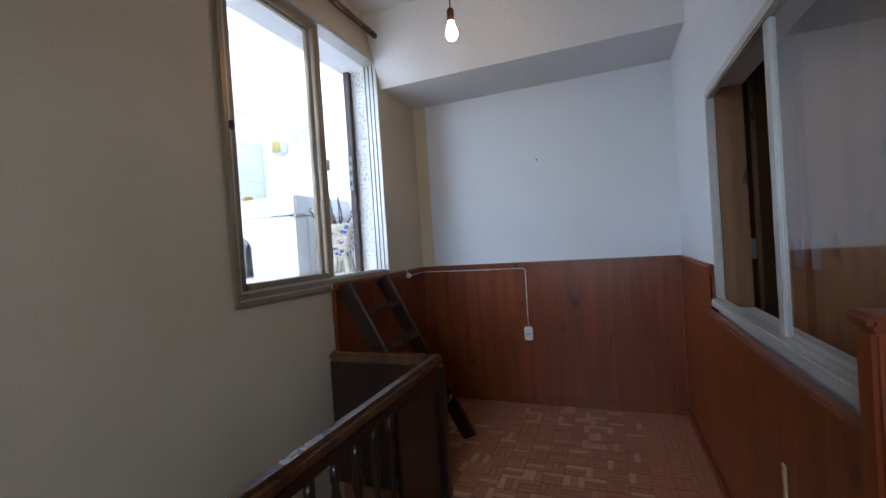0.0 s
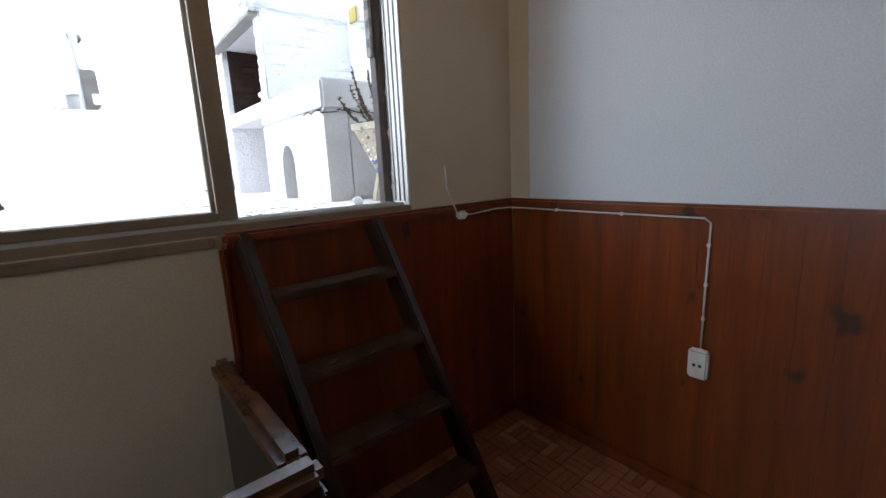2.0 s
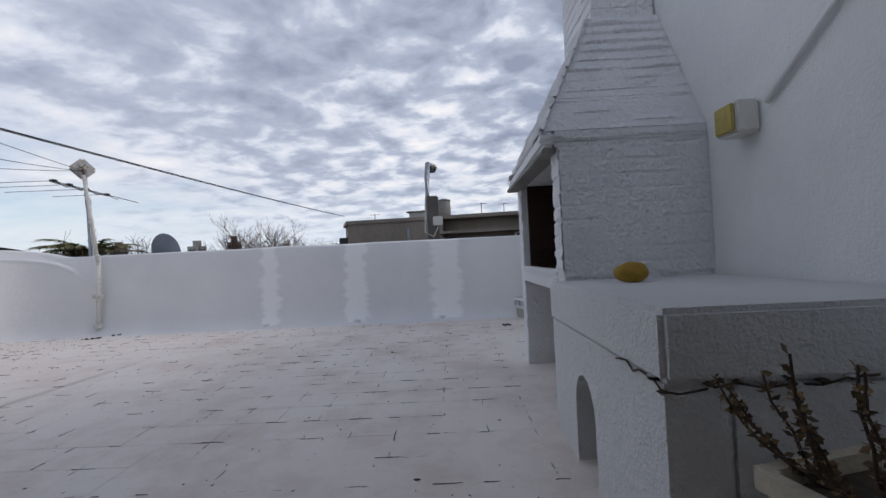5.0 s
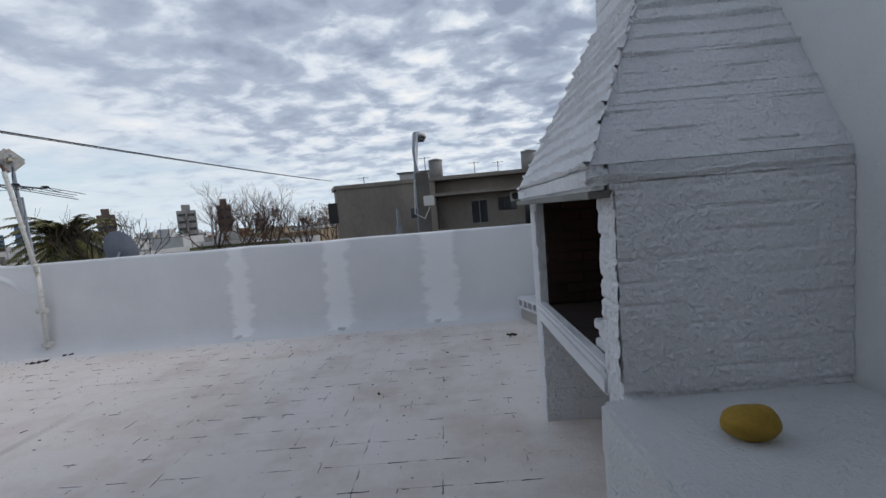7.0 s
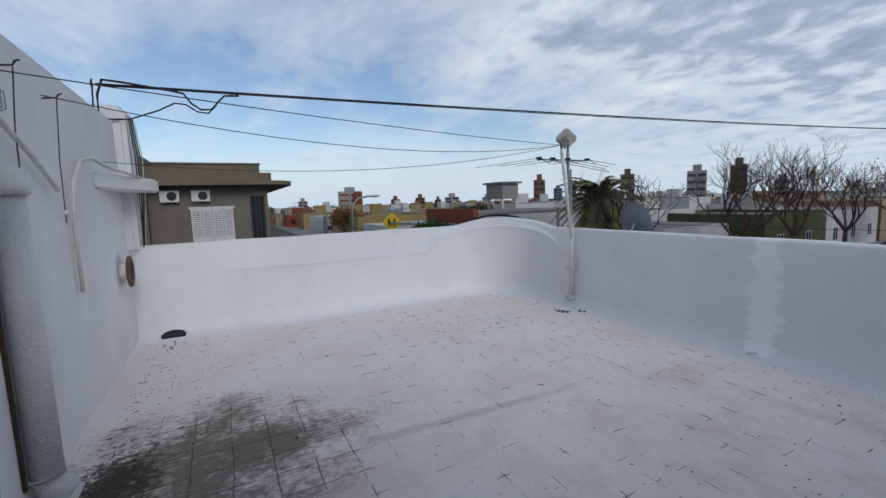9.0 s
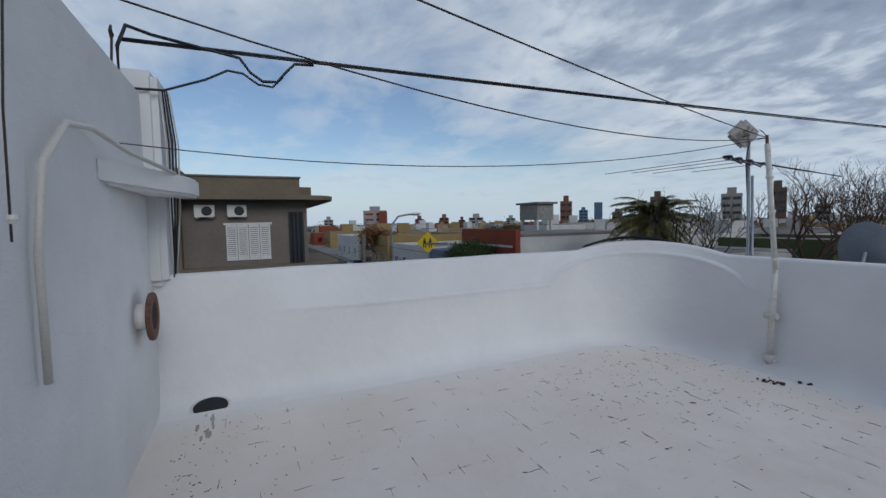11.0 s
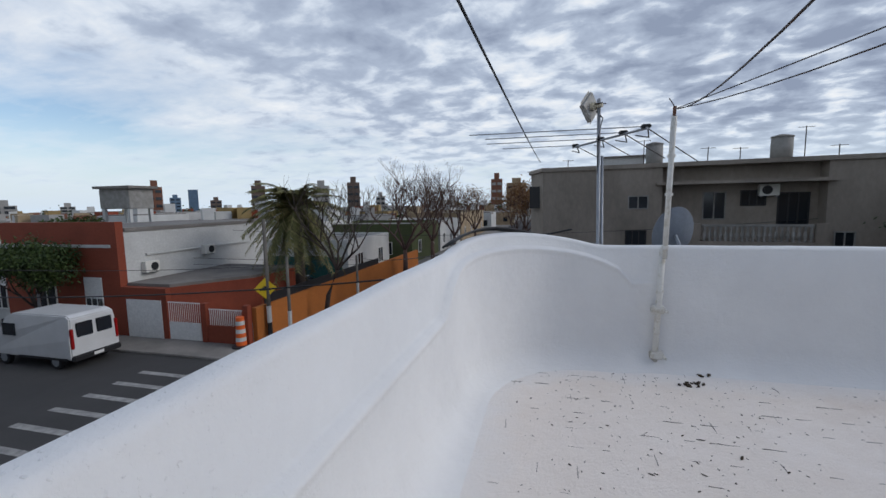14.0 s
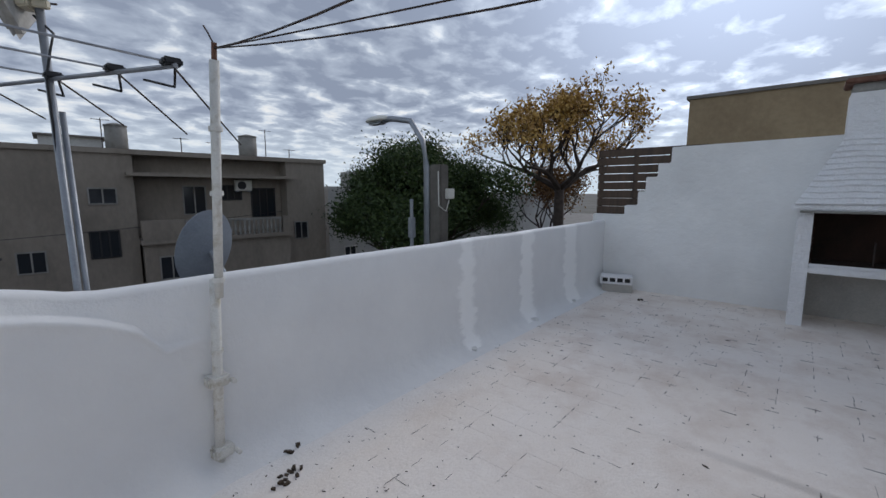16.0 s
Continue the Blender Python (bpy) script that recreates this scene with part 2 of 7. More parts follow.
    # a faint grey stripe of colour where a shallow groove crosses the tiles
    seam = m.ramp(m.math("ABSOLUTE", m.math("ADD", m.math("SUBTRACT", m.math("ADD", px, 2.86), m.math("MULTIPLY", m.math("SUBTRACT", py, 3.0), 0.06)), wob)), [(0.02, 1), (0.06, 0)])
    span = m.ramp(m.math("DIVIDE", py, 6.0), [(0.33, 0), (0.40, 1), (0.58, 1), (0.70, 0)])
    c = m.mix(m.math("MULTIPLY", m.math("MULTIPLY", seam, span), 0.35), c, (0.36, 0.31, 0.27))
    # the parapet's white coat runs out over the edge of the floor
    ax = m.math("MAXIMUM", m.math("SUBTRACT", -5.45, px), 0.0)
    ay = m.math("MAXIMUM", m.math("SUBTRACT", py, 4.88), 0.0)
    rim = m.math("SQRT", m.math("ADD", m.math("MULTIPLY", ax, ax), m.math("MULTIPLY", ay, ay)))
    rim = m.math("ADD", rim, m.math("MULTIPLY", m.math("SUBTRACT", m.noise(3.2, 6, 0.7), 0.5), 0.35))
    west = m.ramp(m.math("DIVIDE", m.math("ADD", px, 6.6), 8.2), [(0.18, 1.0), (0.75, 0.25)])
    c = m.mix(m.math("MULTIPLY", m.ramp(rim, [(0.55, 0), (0.95, 0.9)]), west), c, (0.80, 0.79, 0.78))
    m.color(c)
    h = m.math("ADD", m.noise(40, 5, 0.7), m.math("MULTIPLY", m.noise(6, 4), 1.5))
    m.bump(m.math("SUBTRACT", h, m.math("MULTIPLY", joint, 0.8)), 0.6, 0.012)
    return m.m


M_FLOOR = floor_material()
M_CREAM = stained("cream_wall_paint", (0.62, 0.52, 0.375), (0.55, 0.455, 0.32), 2.2, 0.6, 0.12, 140, 0.002)
M_BLUEWHITE = stained("pale_wall_paint", (0.70, 0.72, 0.74), (0.66, 0.68, 0.71), 1.6, 0.55, 0.1, 150, 0.002)
M_CEIL = stained("ceiling_paint", (0.72, 0.71, 0.68), (0.66, 0.65, 0.62), 1.5, 0.7, 0.1, 120, 0.002)


def pine_material(name, light, dark, rough=0.32):
    m = Mat(name, rough, 0, 0.45)
    g = m.noise(14, 6, 0.6, (1, 1, 0.07), 0.6)
    c = m.mix(m.ramp(g, [(0.35, 0), (0.68, 1)]), light, dark)
    fine = m.noise(150, 4, 0.6, (1, 1, 0.04))
    c = m.mix(0.35, c, m.ramp(fine, [(0.3, 0.35), (0.7, 1)]), "MULTIPLY")
    c = m.mix(0.55, c, m.ramp(m.random(), [(0, 0.84), (1, 1.0)]), "MULTIPLY")
    knots = m.noise(8.5, 2, 0.4, (1, 1, 0.7))
    c = m.mix(m.ramp(knots, [(0.70, 0), (0.75, 1)]), c, (0.05, 0.018, 0.008))
    m.color(c)
    m.bump(m.math("ADD", g, fine), 0.15, 0.002)
    return m.m


M_PINE = pine_material("varnished_pine_boards", (0.235, 0.052, 0.010), (0.135, 0.028, 0.006), 0.33)
M_DARKWOOD = pine_material("dark_stained_wood", (0.035, 0.017, 0.010), (0.018, 0.009, 0.006), 0.28)
# dark ladder wood lightened: the treads' sheen, with their wear, put into colour
M_TREAD = pine_material("worn_lightened_tread_wood", (0.085, 0.052, 0.034), (0.038, 0.022, 0.015), 0.2)
M_RAIL = pine_material("worn_handrail_wood", (0.16, 0.065, 0.024), (0.06, 0.024, 0.010), 0.25)
M_DOORWOOD = pine_material("brown_door_wood", (0.27, 0.135, 0.052), (0.16, 0.078, 0.03), 0.4)


def parquet_material():
    m = Mat("parquet_blocks", 0.38, 0, 0.4)
    c = m.ramp(m.random(), [(0.0, (0.31, 0.115, 0.052)), (0.6, (0.36, 0.138, 0.064)), (0.82, (0.385, 0.152, 0.073)), (0.86, (0.48, 0.24, 0.125)), (1.0, (0.54, 0.29, 0.16))])
    f = m.noise(55, 5, 0.65, (1, 1, 1))
    m.color(m.mix(0.4, c, m.ramp(f, [(0.3, 0.45), (0.7, 1)]), "MULTIPLY"))
    m.bump(f, 0.15, 0.002)
    return m.m


M_PARQUET = parquet_material()
M_ALU = stained("bronze_aluminium", (0.33, 0.25, 0.16), (0.24, 0.18, 0.11), 4, 0.42, 0.05, 200, 0.001, metal=0.35)
M_ALUGREY = stained("grey_aluminium", (0.55, 0.54, 0.50), (0.45, 0.44, 0.40), 4, 0.4, 0.05, 200, 0.001, metal=0.3)
M_STEEL = stained("rusty_dark_steel", (0.035, 0.025, 0.022), (0.075, 0.04, 0.028), 12, 0.6, 0.4, 120, 0.002, amount=(0.45, 0.7))
M_GALV = stained("galvanised_steel", (0.36, 0.38, 0.41), (0.26, 0.28, 0.31), 6, 0.45, 0.1, 90, 0.001, metal=0.5)
M_PAINTPIPE = stained("flaking_white_pipe_paint", (0.70, 0.69, 0.65), (0.50, 0.46, 0.38), 16, 0.6, 0.4, 120, 0.003, amount=(0.5, 0.68))
M_CABLE = plain("black_cable", (0.012, 0.012, 0.014), 0.5)
M_WHITECABLE = plain("white_cable", (0.62, 0.60, 0.55), 0.5)
M_PLASTIC = plain("white_plastic", (0.72, 0.70, 0.64), 0.4)
M_CONC = stained("grey_concrete", (0.32, 0.31, 0.29), (0.20, 0.19, 0.17), 2.0, 0.85, 0.5, 40, 0.01)
M_SOOT = stained("sooty_brick", (0.055, 0.028, 0.02), (0.015, 0.012, 0.011), 3, 0.95, 0.5, 40, 0.01)
# greyer than the white masonry; for recess backs, counter inside and base block
M_UNDER = stained("grey_masonry", (0.50, 0.48, 0.44), (0.36, 0.34, 0.31), 2, 0.9, 0.4, 50, 0.006)
M_RUST = stained("rusty_flange", (0.20, 0.10, 0.07), (0.09, 0.045, 0.03), 20, 0.8, 0.4, 120, 0.003)
M_DEBRIS = stained("dry_leaf_litter", (0.10, 0.07, 0.045), (0.03, 0.022, 0.016), 30, 0.9, 0.2, 120, 0.002, spread=0.6)
M_ASPHALT = stained("asphalt", (0.062, 0.060, 0.060), (0.042, 0.041, 0.041), 0.35, 0.9, 0.3, 25, 0.01)
M_PAVE = stained("pavement_concrete", (0.27, 0.25, 0.23), (0.17, 0.16, 0.145), 0.7, 0.9, 0.3, 12, 0.01)
M_GROUND = stained("city_ground", (0.16, 0.15, 0.13), (0.09, 0.085, 0.07), 0.06, 0.95, 0.2, 2, 0.01)


def glass_material():
    m = Mat("window_glass", 0.02, 0, 0.5)
    m.b.inputs["Transmission Weight"].default_value = 1.0
    m.b.inputs["IOR"].default_value = 1.45
    m.color((0.97, 0.98, 0.98))
    return m.m


M_GLASS = glass_material()
M_DARKGLASS = plain("dark_window_glass", (0.02, 0.024, 0.03), 0.08)


# ---- mesh helpers ----
def to_mesh(name, bm):
    me = bpy.data.meshes.new(name)
    bm.to_mesh(me)
    bm.free()
    return me


def thing(name, bm, material, label, category, group="", kind="", at=None, smooth=False):
    """A top-level object from a bmesh (or an Empty where bm is None)."""
    me = None
    if bm is not None:
        if smooth:
            for f in bm.faces:
                f.smooth = True
        me = to_mesh(name, bm)
        me.materials.append(material)
    ob = new(name, me)
    if at is not None:
        ob.matrix_basis = at if isinstance(at, Matrix) else Matrix.Translation(at)
    return tagged(ob, label, category, group, kind)


def part(name, bm, material, parent, label="", smooth=False):
    if smooth:
        for f in bm.faces:
            f.smooth = True
    me = to_mesh(name, bm)
    me.materials.append(material)
    ob = new(name, me)
    ob.parent = parent
    if label:
        tagged(ob, label)
    return ob


def piece(name, me, parent, m):
    """A repeat that shares a mesh."""
    ob = new(name, me)
    ob.parent, ob.matrix_basis = parent, m
    return ob


def box(x0, x1, y0, y1, z0, z1, bevel=0.0, bm=None, m=None):
    bm = bm or bmesh.new()
    vs = [bm.verts.new((x, y, z)) for z in (z0, z1) for x, y in ((x0, y0), (x1, y0), (x1, y1), (x0, y1))]
    fs = [bm.faces.new([vs[i] for i in q]) for q in ((3, 2, 1, 0), (4, 5, 6, 7), (0, 1, 5, 4), (1, 2, 6, 5), (2, 3, 7, 6), (3, 0, 4, 7))]
    if bevel:
        es = list({e for f in fs for e in f.edges})
        r = bmesh.ops.bevel(bm, geom=es, offset=bevel, segments=2, affect="EDGES", clamp_overlap=True)
        vs = list({v for f in r["faces"] for v in f.verts} | {v for v in vs if v.is_valid})
    if m is not None:
        bmesh.ops.transform(bm, matrix=m, verts=[v for v in vs if v.is_valid])
    return bm


def lathe(profile, n=16, bm=None, m=None):
    """Turn (radius, height) pairs round z."""
    bm = bm or bmesh.new()
    rings, made = [], []
    for r, z in profile:
        ring = [bm.verts.new((r * math.cos(2 * math.pi * i / n), r * math.sin(2 * math.pi * i / n), z)) for i in range(n)]
        rings.append(ring)
        made += ring
    for a, b in zip(rings, rings[1:]):
        for i in range(n):
            bm.faces.new((a[i], a[(i + 1) % n], b[(i + 1) % n], b[i]))
    bm.faces.new(rings[0][::-1])
    bm.faces.new(rings[-1])
    if m is not None:
        bmesh.ops.transform(bm, matrix=m, verts=made)
    return bm


def tube(points, r, n=8, bm=None, taper=None):
    """A round bar along a polyline; taper: radius at the end."""
    bm = bm or bmesh.new()
    pts = [Vector(p) for p in points]
    rings = []
    for i, p in enumerate(pts):
        d = (pts[min(i + 1, len(pts) - 1)] - pts[max(i - 1, 0)]).normalized()
        up = Vector((0, 0, 1)) if abs(d.z) < 0.95 else Vector((1, 0, 0))
        a = d.cross(up).normalized()
        b = d.cross(a)
        rr = r if taper is None else r + (taper - r) * i / max(1, len(pts) - 1)
        rings.append([bm.verts.new(p + rr * (math.cos(2 * math.pi * k / n) * a + math.sin(2 * math.pi * k / n) * b)) for k in range(n)])
    for a, b in zip(rings, rings[1:]):
        for k in range(n):
            bm.faces.new((a[k], b[k], b[(k + 1) % n], a[(k + 1) % n]))
    bm.faces.new(rings[0])
    bm.faces.new(rings[-1][::-1])
    return bm


def prism(outline, z0, z1, bm=None, m=None):
    """Extrude an (x, y) outline, counter-clockwise, from z0 to z1."""
    bm = bm or bmesh.new()
    lo = [bm.verts.new((x, y, z0)) for x, y in outline]
    hi = [bm.verts.new((x, y, z1)) for x, y in outline]
    n = len(outline)
    for i in range(n):
        bm.faces.new((lo[i], lo[(i + 1) % n], hi[(i + 1) % n], hi[i]))
    bm.faces.new(lo[::-1])
    bm.faces.new(hi)
    if m is not None:
        bmesh.ops.transform(bm, matrix=m, verts=lo + hi)
    return bm


def sag(a, b, drop, n=14):
    a, b = Vector(a), Vector(b)
    return [a.lerp(b, i / n) - Vector((0, 0, drop * 4 * (i / n) * (1 - i / n))) for i in range(n + 1)]


def structure(name, bm, material, label, category="wall"):
    return thing(name, bm, material, label, category, kind="structure")


# ---- plan ----
TX0, TX1, TY0, TY1 = -6.60, 1.62, 0.38, 6.03      # the roof terrace, floor at z = 0
RX0, RX1, RY0, FLOOR = -3.6, 1.36, -2.13, -1.2    # the room, window wall at y = 0
CEIL, SOFFIT = 1.95, 1.47
WX0, WX1, WZ0, WZ1 = -0.76, 0.705, 0.0, 1.68      # the window
STREET = -5.0


# ---- the room ----
def ring_wall(x0, x1, y0, y1, z0, z1, hx0, hx1, hz0, hz1):
    """A wall along x with one opening through it."""
    bm = box(x0, hx0, y0, y1, z0, z1)
    box(hx1, x1, y0, y1, z0, z1, bm=bm)
    box(hx0, hx1, y0, y1, z0, hz0, bm=bm)
    box(hx0, hx1, y0, y1, hz1, z1, bm=bm)
    return bm


structure("wall_window", ring_wall(RX0, RX1, 0.0, 0.12, -3.9, CEIL, WX0, WX1, WZ0, WZ1), M_CREAM, "cream painted plaster wall round the roof window")
structure("wall_far", box(RX1, RX1 + 0.2, RY0 - 0.15, 0.12, FLOOR - 0.25, CEIL + 0.2), M_BLUEWHITE, "pale bluish white wall above the wainscot")
structure("corner_band", box(RX1 - 0.003, RX1, -0.12, 0.0, 0.013, SOFFIT), M_CREAM, "cream paint carried round the corner onto the end wall")
OX0, OX1, OZ0, OZ1 = -1.75, 0.29, -0.21, 0.90
structure("wall_inner", ring_wall(RX0, RX1, RY0 - 0.15, RY0, FLOOR - 0.25, CEIL + 0.2, OX0, OX1, OZ0, OZ1), M_BLUEWHITE, "pale wall with an indoor window opening")
# back wall with an unseen opening, added to let fill light in
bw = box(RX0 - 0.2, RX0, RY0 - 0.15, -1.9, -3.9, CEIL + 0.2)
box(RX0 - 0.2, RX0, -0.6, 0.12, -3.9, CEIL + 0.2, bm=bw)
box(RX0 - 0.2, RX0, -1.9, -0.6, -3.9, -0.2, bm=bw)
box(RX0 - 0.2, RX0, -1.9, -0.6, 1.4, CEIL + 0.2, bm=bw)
structure("wall_back", bw, M_CREAM, "cream wall with an unseen opening added for fill light")
# added fill lamp in that opening, to brighten the room from behind
fill_lamp = new("added_fill_light", bpy.data.lights.new("added_fill_light", "AREA"))
fill_lamp.data.shape, fill_lamp.data.size, fill_lamp.data.size_y = "RECTANGLE", 1.25, 1.55
fill_lamp.data.spread = radians(95)
fill_lamp.data.energy, fill_lamp.data.color = 0.70, (0.86, 0.93, 1.0)
fill_lamp.matrix_world = look((RX0 - 0.1, -1.25, 0.6), (1.0, -1.25, 0.2))
SW = -0.70
fl = box(-0.06, RX1, SW, 0.0, FLOOR - 0.25, FLOOR - 0.012)
box(RX0, RX1, RY0, SW, FLOOR - 0.25, FLOOR - 0.012, bm=fl)
FLOOR_IN = structure("floor_room", fl, stained("parquet_bed", (0.22, 0.085, 0.038), (0.16, 0.062, 0.028), 6), "small block parquet floor of the room", "floor")
ce = box(RX0, 0.55, RY0, 0.0, CEIL, CEIL + 0.2)
sl = prism([(0.55, CEIL), (0.76, SOFFIT), (RX1, SOFFIT), (RX1, CEIL + 0.2), (0.55, CEIL + 0.2)], 0, RY0 * -1, m=Matrix(((1, 0, 0, 0), (0, 0, -1, 0), (0, 1, 0, 0), (0, 0, 0, 1))), bm=ce)
bmesh.ops.recalc_face_normals(ce, faces=ce.faces)
structure("ceiling", ce, M_CEIL, "white ceiling with a dropped soffit at the end", "ceiling")

# stairwell down
structure("stairwell_wall", box(RX0, -0.06, SW - 0.06, SW, -3.9, FLOOR - 0.25), M_CREAM, "cream wall of the stairwell below the landing")
structure("stairwell_end", box(-0.06, 0.0, SW, 0.0, -3.9, FLOOR - 0.25), M_CREAM, "end wall of the stairwell")
structure("stairwell_floor", box(RX0, -0.06, SW, 0.0, -4.0, -3.9), M_DOORWOOD, "floor at the foot of the stairs", "floor")
stairs = thing("staircase", None, None, "brown wooden stairs that go down beside the landing", "stairs", kind="structure")
for i in range(9):
    part("tread", box(-1.3 - 0.24 * i - 0.26, -1.3 - 0.24 * i, SW, 0.0, -3.9 + 0.25 * i + 0.2, -3.9 + 0.25 * i + 0.25, 0.006), M_DOORWOOD, stairs)

# the room beyond the inner window
structure("wall_next_room", box(RX0, RX1 + 0.2, -5.0, -4.8, FLOOR, CEIL + 0.2), M_BLUEWHITE, "pale wall of the next room")
structure("wall_next_room_end", box(RX1, RX1 + 0.2, -4.8, RY0 - 0.15, FLOOR, CEIL + 0.2), M_BLUEWHITE, "end wall of the next room")
structure("wall_next_room_back", box(RX0 - 0.2, RX0, -5.0, RY0 - 0.15, FLOOR, CEIL + 0.2), M_BLUEWHITE, "back wall of the next room")
structure("floor_next_room", box(RX0, RX1, -4.8, RY0 - 0.15, FLOOR - 0.2, FLOOR), M_DOORWOOD, "brown floor of the next room", "floor")
structure("ceiling_next_room", box(RX0, RX1, -4.8, RY0 - 0.15, CEIL, CEIL + 0.2), M_CEIL, "white ceiling of the next room", "ceiling")
thing("wainscot_panel", box(RX0 + 0.1, RX1, -4.8, -4.77, FLOOR, 0.02, 0.004), M_DOORWOOD, "brown wood wainscot on the next room's wall", "wainscot", kind="structure")
wardrobe = thing("wardrobe", None, None, "tall brown wooden wardrobe in the next room", "wardrobe")
part("body", box(-0.62, 1.34, -3.0, -2.441, FLOOR, 1.55, 0.008), M_DOORWOOD, wardrobe)
for x in (-0.60, 0.04, 0.68):
    d = part("door", box(x, x + 0.54, -2.44, -2.415, FLOOR + 0.08, 1.5, 0.006), M_DOORWOOD, wardrobe)
    part("handle", box(x + (0.49 if x < -0.3 else 0.02), x + (0.515 if x < -0.3 else 0.045), -2.4149, -2.39, 0.0, 0.12, 0.004), M_GALV, d)

# the indoor sliding window
iw = thing("window_2", None, None, "indoor sliding window with pale aluminium frame, one pane open", "window", kind="structure")
ya, yb = RY0 - 0.028, RY0 + 0.012
for n, b in (("frame_top", (OX0, OX1, ya, yb, OZ1 - 0.045, OZ1)), ("frame_sill", (OX0, OX1, ya, yb + 0.02, OZ0, OZ0 + 0.045)),
             ("frame_side", (OX1 - 0.018, OX1, ya, yb, OZ0 + 0.045, OZ1 - 0.045)), ("frame_side", (OX0, OX0 + 0.04, ya, yb, OZ0 + 0.045, OZ1 - 0.045))):
    part(n, box(*b, 0.006), M_ALUGREY, iw)
sash = part("sash", box(-0.60, -0.545, ya + 0.008, yb - 0.008, OZ0 + 0.045, OZ1 - 0.045, 0.005), M_ALUGREY, iw)
part("pane", box(OX0 + 0.04, -0.60, RY0 - 0.012, RY0 - 0.007, OZ0 + 0.045, OZ1 - 0.045), M_GLASS, sash).visible_shadow = False
part("jamb_lining", box(OX1 - 0.016, OX1, RY0 - 0.15, ya - 0.002, OZ0, OZ1, 0.003), M_DOORWOOD, iw, "brown wooden lining")
thing("window_shelf", box(OX0, OX1 + 0.06, RY0 + 0.032, RY0 + 0.075, OZ0 - 0.045, OZ0 - 0.005, 0.008), M_PINE, "varnished wooden sill trim below the indoor window", "trim", kind="structure")

# wainscot of upright boards
WAIN = thing("wainscot", None, None, "varnished reddish pine board wainscot with dark knots", "wainscot", kind="structure")
rng = random.Random(4)


def boards(axis, a, b, face, z0, z1, inward, width=0.098):
    """Tongued boards along one wall; face: the wall's plane, inward: +1 or -1."""
    n = max(1, round((b - a) / width))
    w = (b - a) / n
    for i in range(n):
        p, q = a + i * w + 0.0002, a + (i + 1) * w - 0.0002
        lo, hi = sorted((face, face + inward * (0.018 + rng.uniform(0, 0.0007))))
        bm = box(p, q, lo, hi, z0, z1, 0.0007) if axis == "x" else box(lo, hi, p, q, z0, z1, 0.0007)
        part("board", bm, M_PINE, WAIN)


WT = -0.005
boards("x", -0.04, RX1 - 0.02, 0.0, FLOOR, WT - 0.03, -1)
boards("y", RY0 + 0.02, -0.02, RX1, FLOOR, WT - 0.03, -1)
boards("x", OX1 + 0.02, RX1 - 0.02, RY0, FLOOR, WT - 0.03, 1)
boards("x", OX0 - 0.6, OX1 + 0.02, RY0, FLOOR, OZ0 - 0.05, 1)
for n, b in (("cap_rail", (-0.05, RX1 - 0.04, -0.04, 0.0, WT - 0.03, WT + 0.012)), ("cap_rail", (RX1 - 0.04, RX1, RY0, 0.0, WT - 0.03, WT + 0.012)),
             ("cap_rail", (OX1 + 0.01, RX1 - 0.04, RY0, RY0 + 0.04, WT - 0.03, WT + 0.012)), ("end_strip", (-0.065, -0.042, -0.03, 0.0, FLOOR, WT - 0.03)),
             ("end_strip", (OX1 + 0.005, OX1 + 0.019, RY0 + 0.0, RY0 + 0.03, OZ0 - 0.045, WT - 0.03))):
    part(n, box(*b, 0.01), M_PINE, WAIN)
for n, b in (("baseboard_window", (0.0, RX1 - 0.035, -0.034, -0.0185, FLOOR, FLOOR + 0.06)), ("baseboard_far", (RX1 - 0.034, RX1 - 0.0205, RY0 + 0.02, -0.02, FLOOR, FLOOR + 0.06)), ("baseboard_inner", (-2.0, RX1 - 0.035, RY0 + 0.0205, RY0 + 0.034, FLOOR, FLOOR + 0.06))):
    thing(n, box(*b, 0.004), M_PINE, "low varnished wooden skirting board", "baseboard", kind="structure")
thing("wood_scar", box(-0.60, -0.57, RY0 + 0.0205, RY0 + 0.027, -0.76, -0.58, 0.003, m=None), stained("bare_pine", (0.62, 0.45, 0.22), (0.45, 0.28, 0.12), 20), "bare pale splintered patch on the wainscot", "wood patch")
post = thing("newel_post", None, None, "reddish wooden post standing against the inner wall", "post")
part("shaft", box(-1.265, -1.20, RY0 + 0.035, RY0 + 0.085, FLOOR, 0.0, 0.008), M_PINE, post)
part("cap", box(-1.28, -1.185, RY0 + 0.025, RY0 + 0.095, 0.0, 0.03, 0.01), M_PINE, post)

# the roof window
win = thing("window_1", None, None, "bronze aluminium sliding window, one half open to the roof", "window", kind="structure")
for n, b in (("frame_sill", (WX0, WX1, 0.0, 0.115, WZ0 - 0.002, WZ0 + 0.03)), ("frame_top", (WX0, WX1, 0.0, 0.115, WZ1 - 0.03, WZ1)),
             ("frame_side", (WX0, WX0 + 0.03, 0.0, 0.115, WZ0 + 0.03, WZ1 - 0.03)), ("frame_side", (WX1 - 0.008, WX1, 0.0, 0.115, WZ0 + 0.03, WZ1 - 0.03))):
    part(n, box(*b, 0.003), M_ALU if n == "frame_sill" else M_ALUGREY, win)
for y in (0.028, 0.062, 0.096):
    part("seal", box(WX1 - 0.0098, WX1 - 0.0081, y, y + 0.009, WZ0 + 0.045, WZ1 - 0.032), M_CABLE, win)
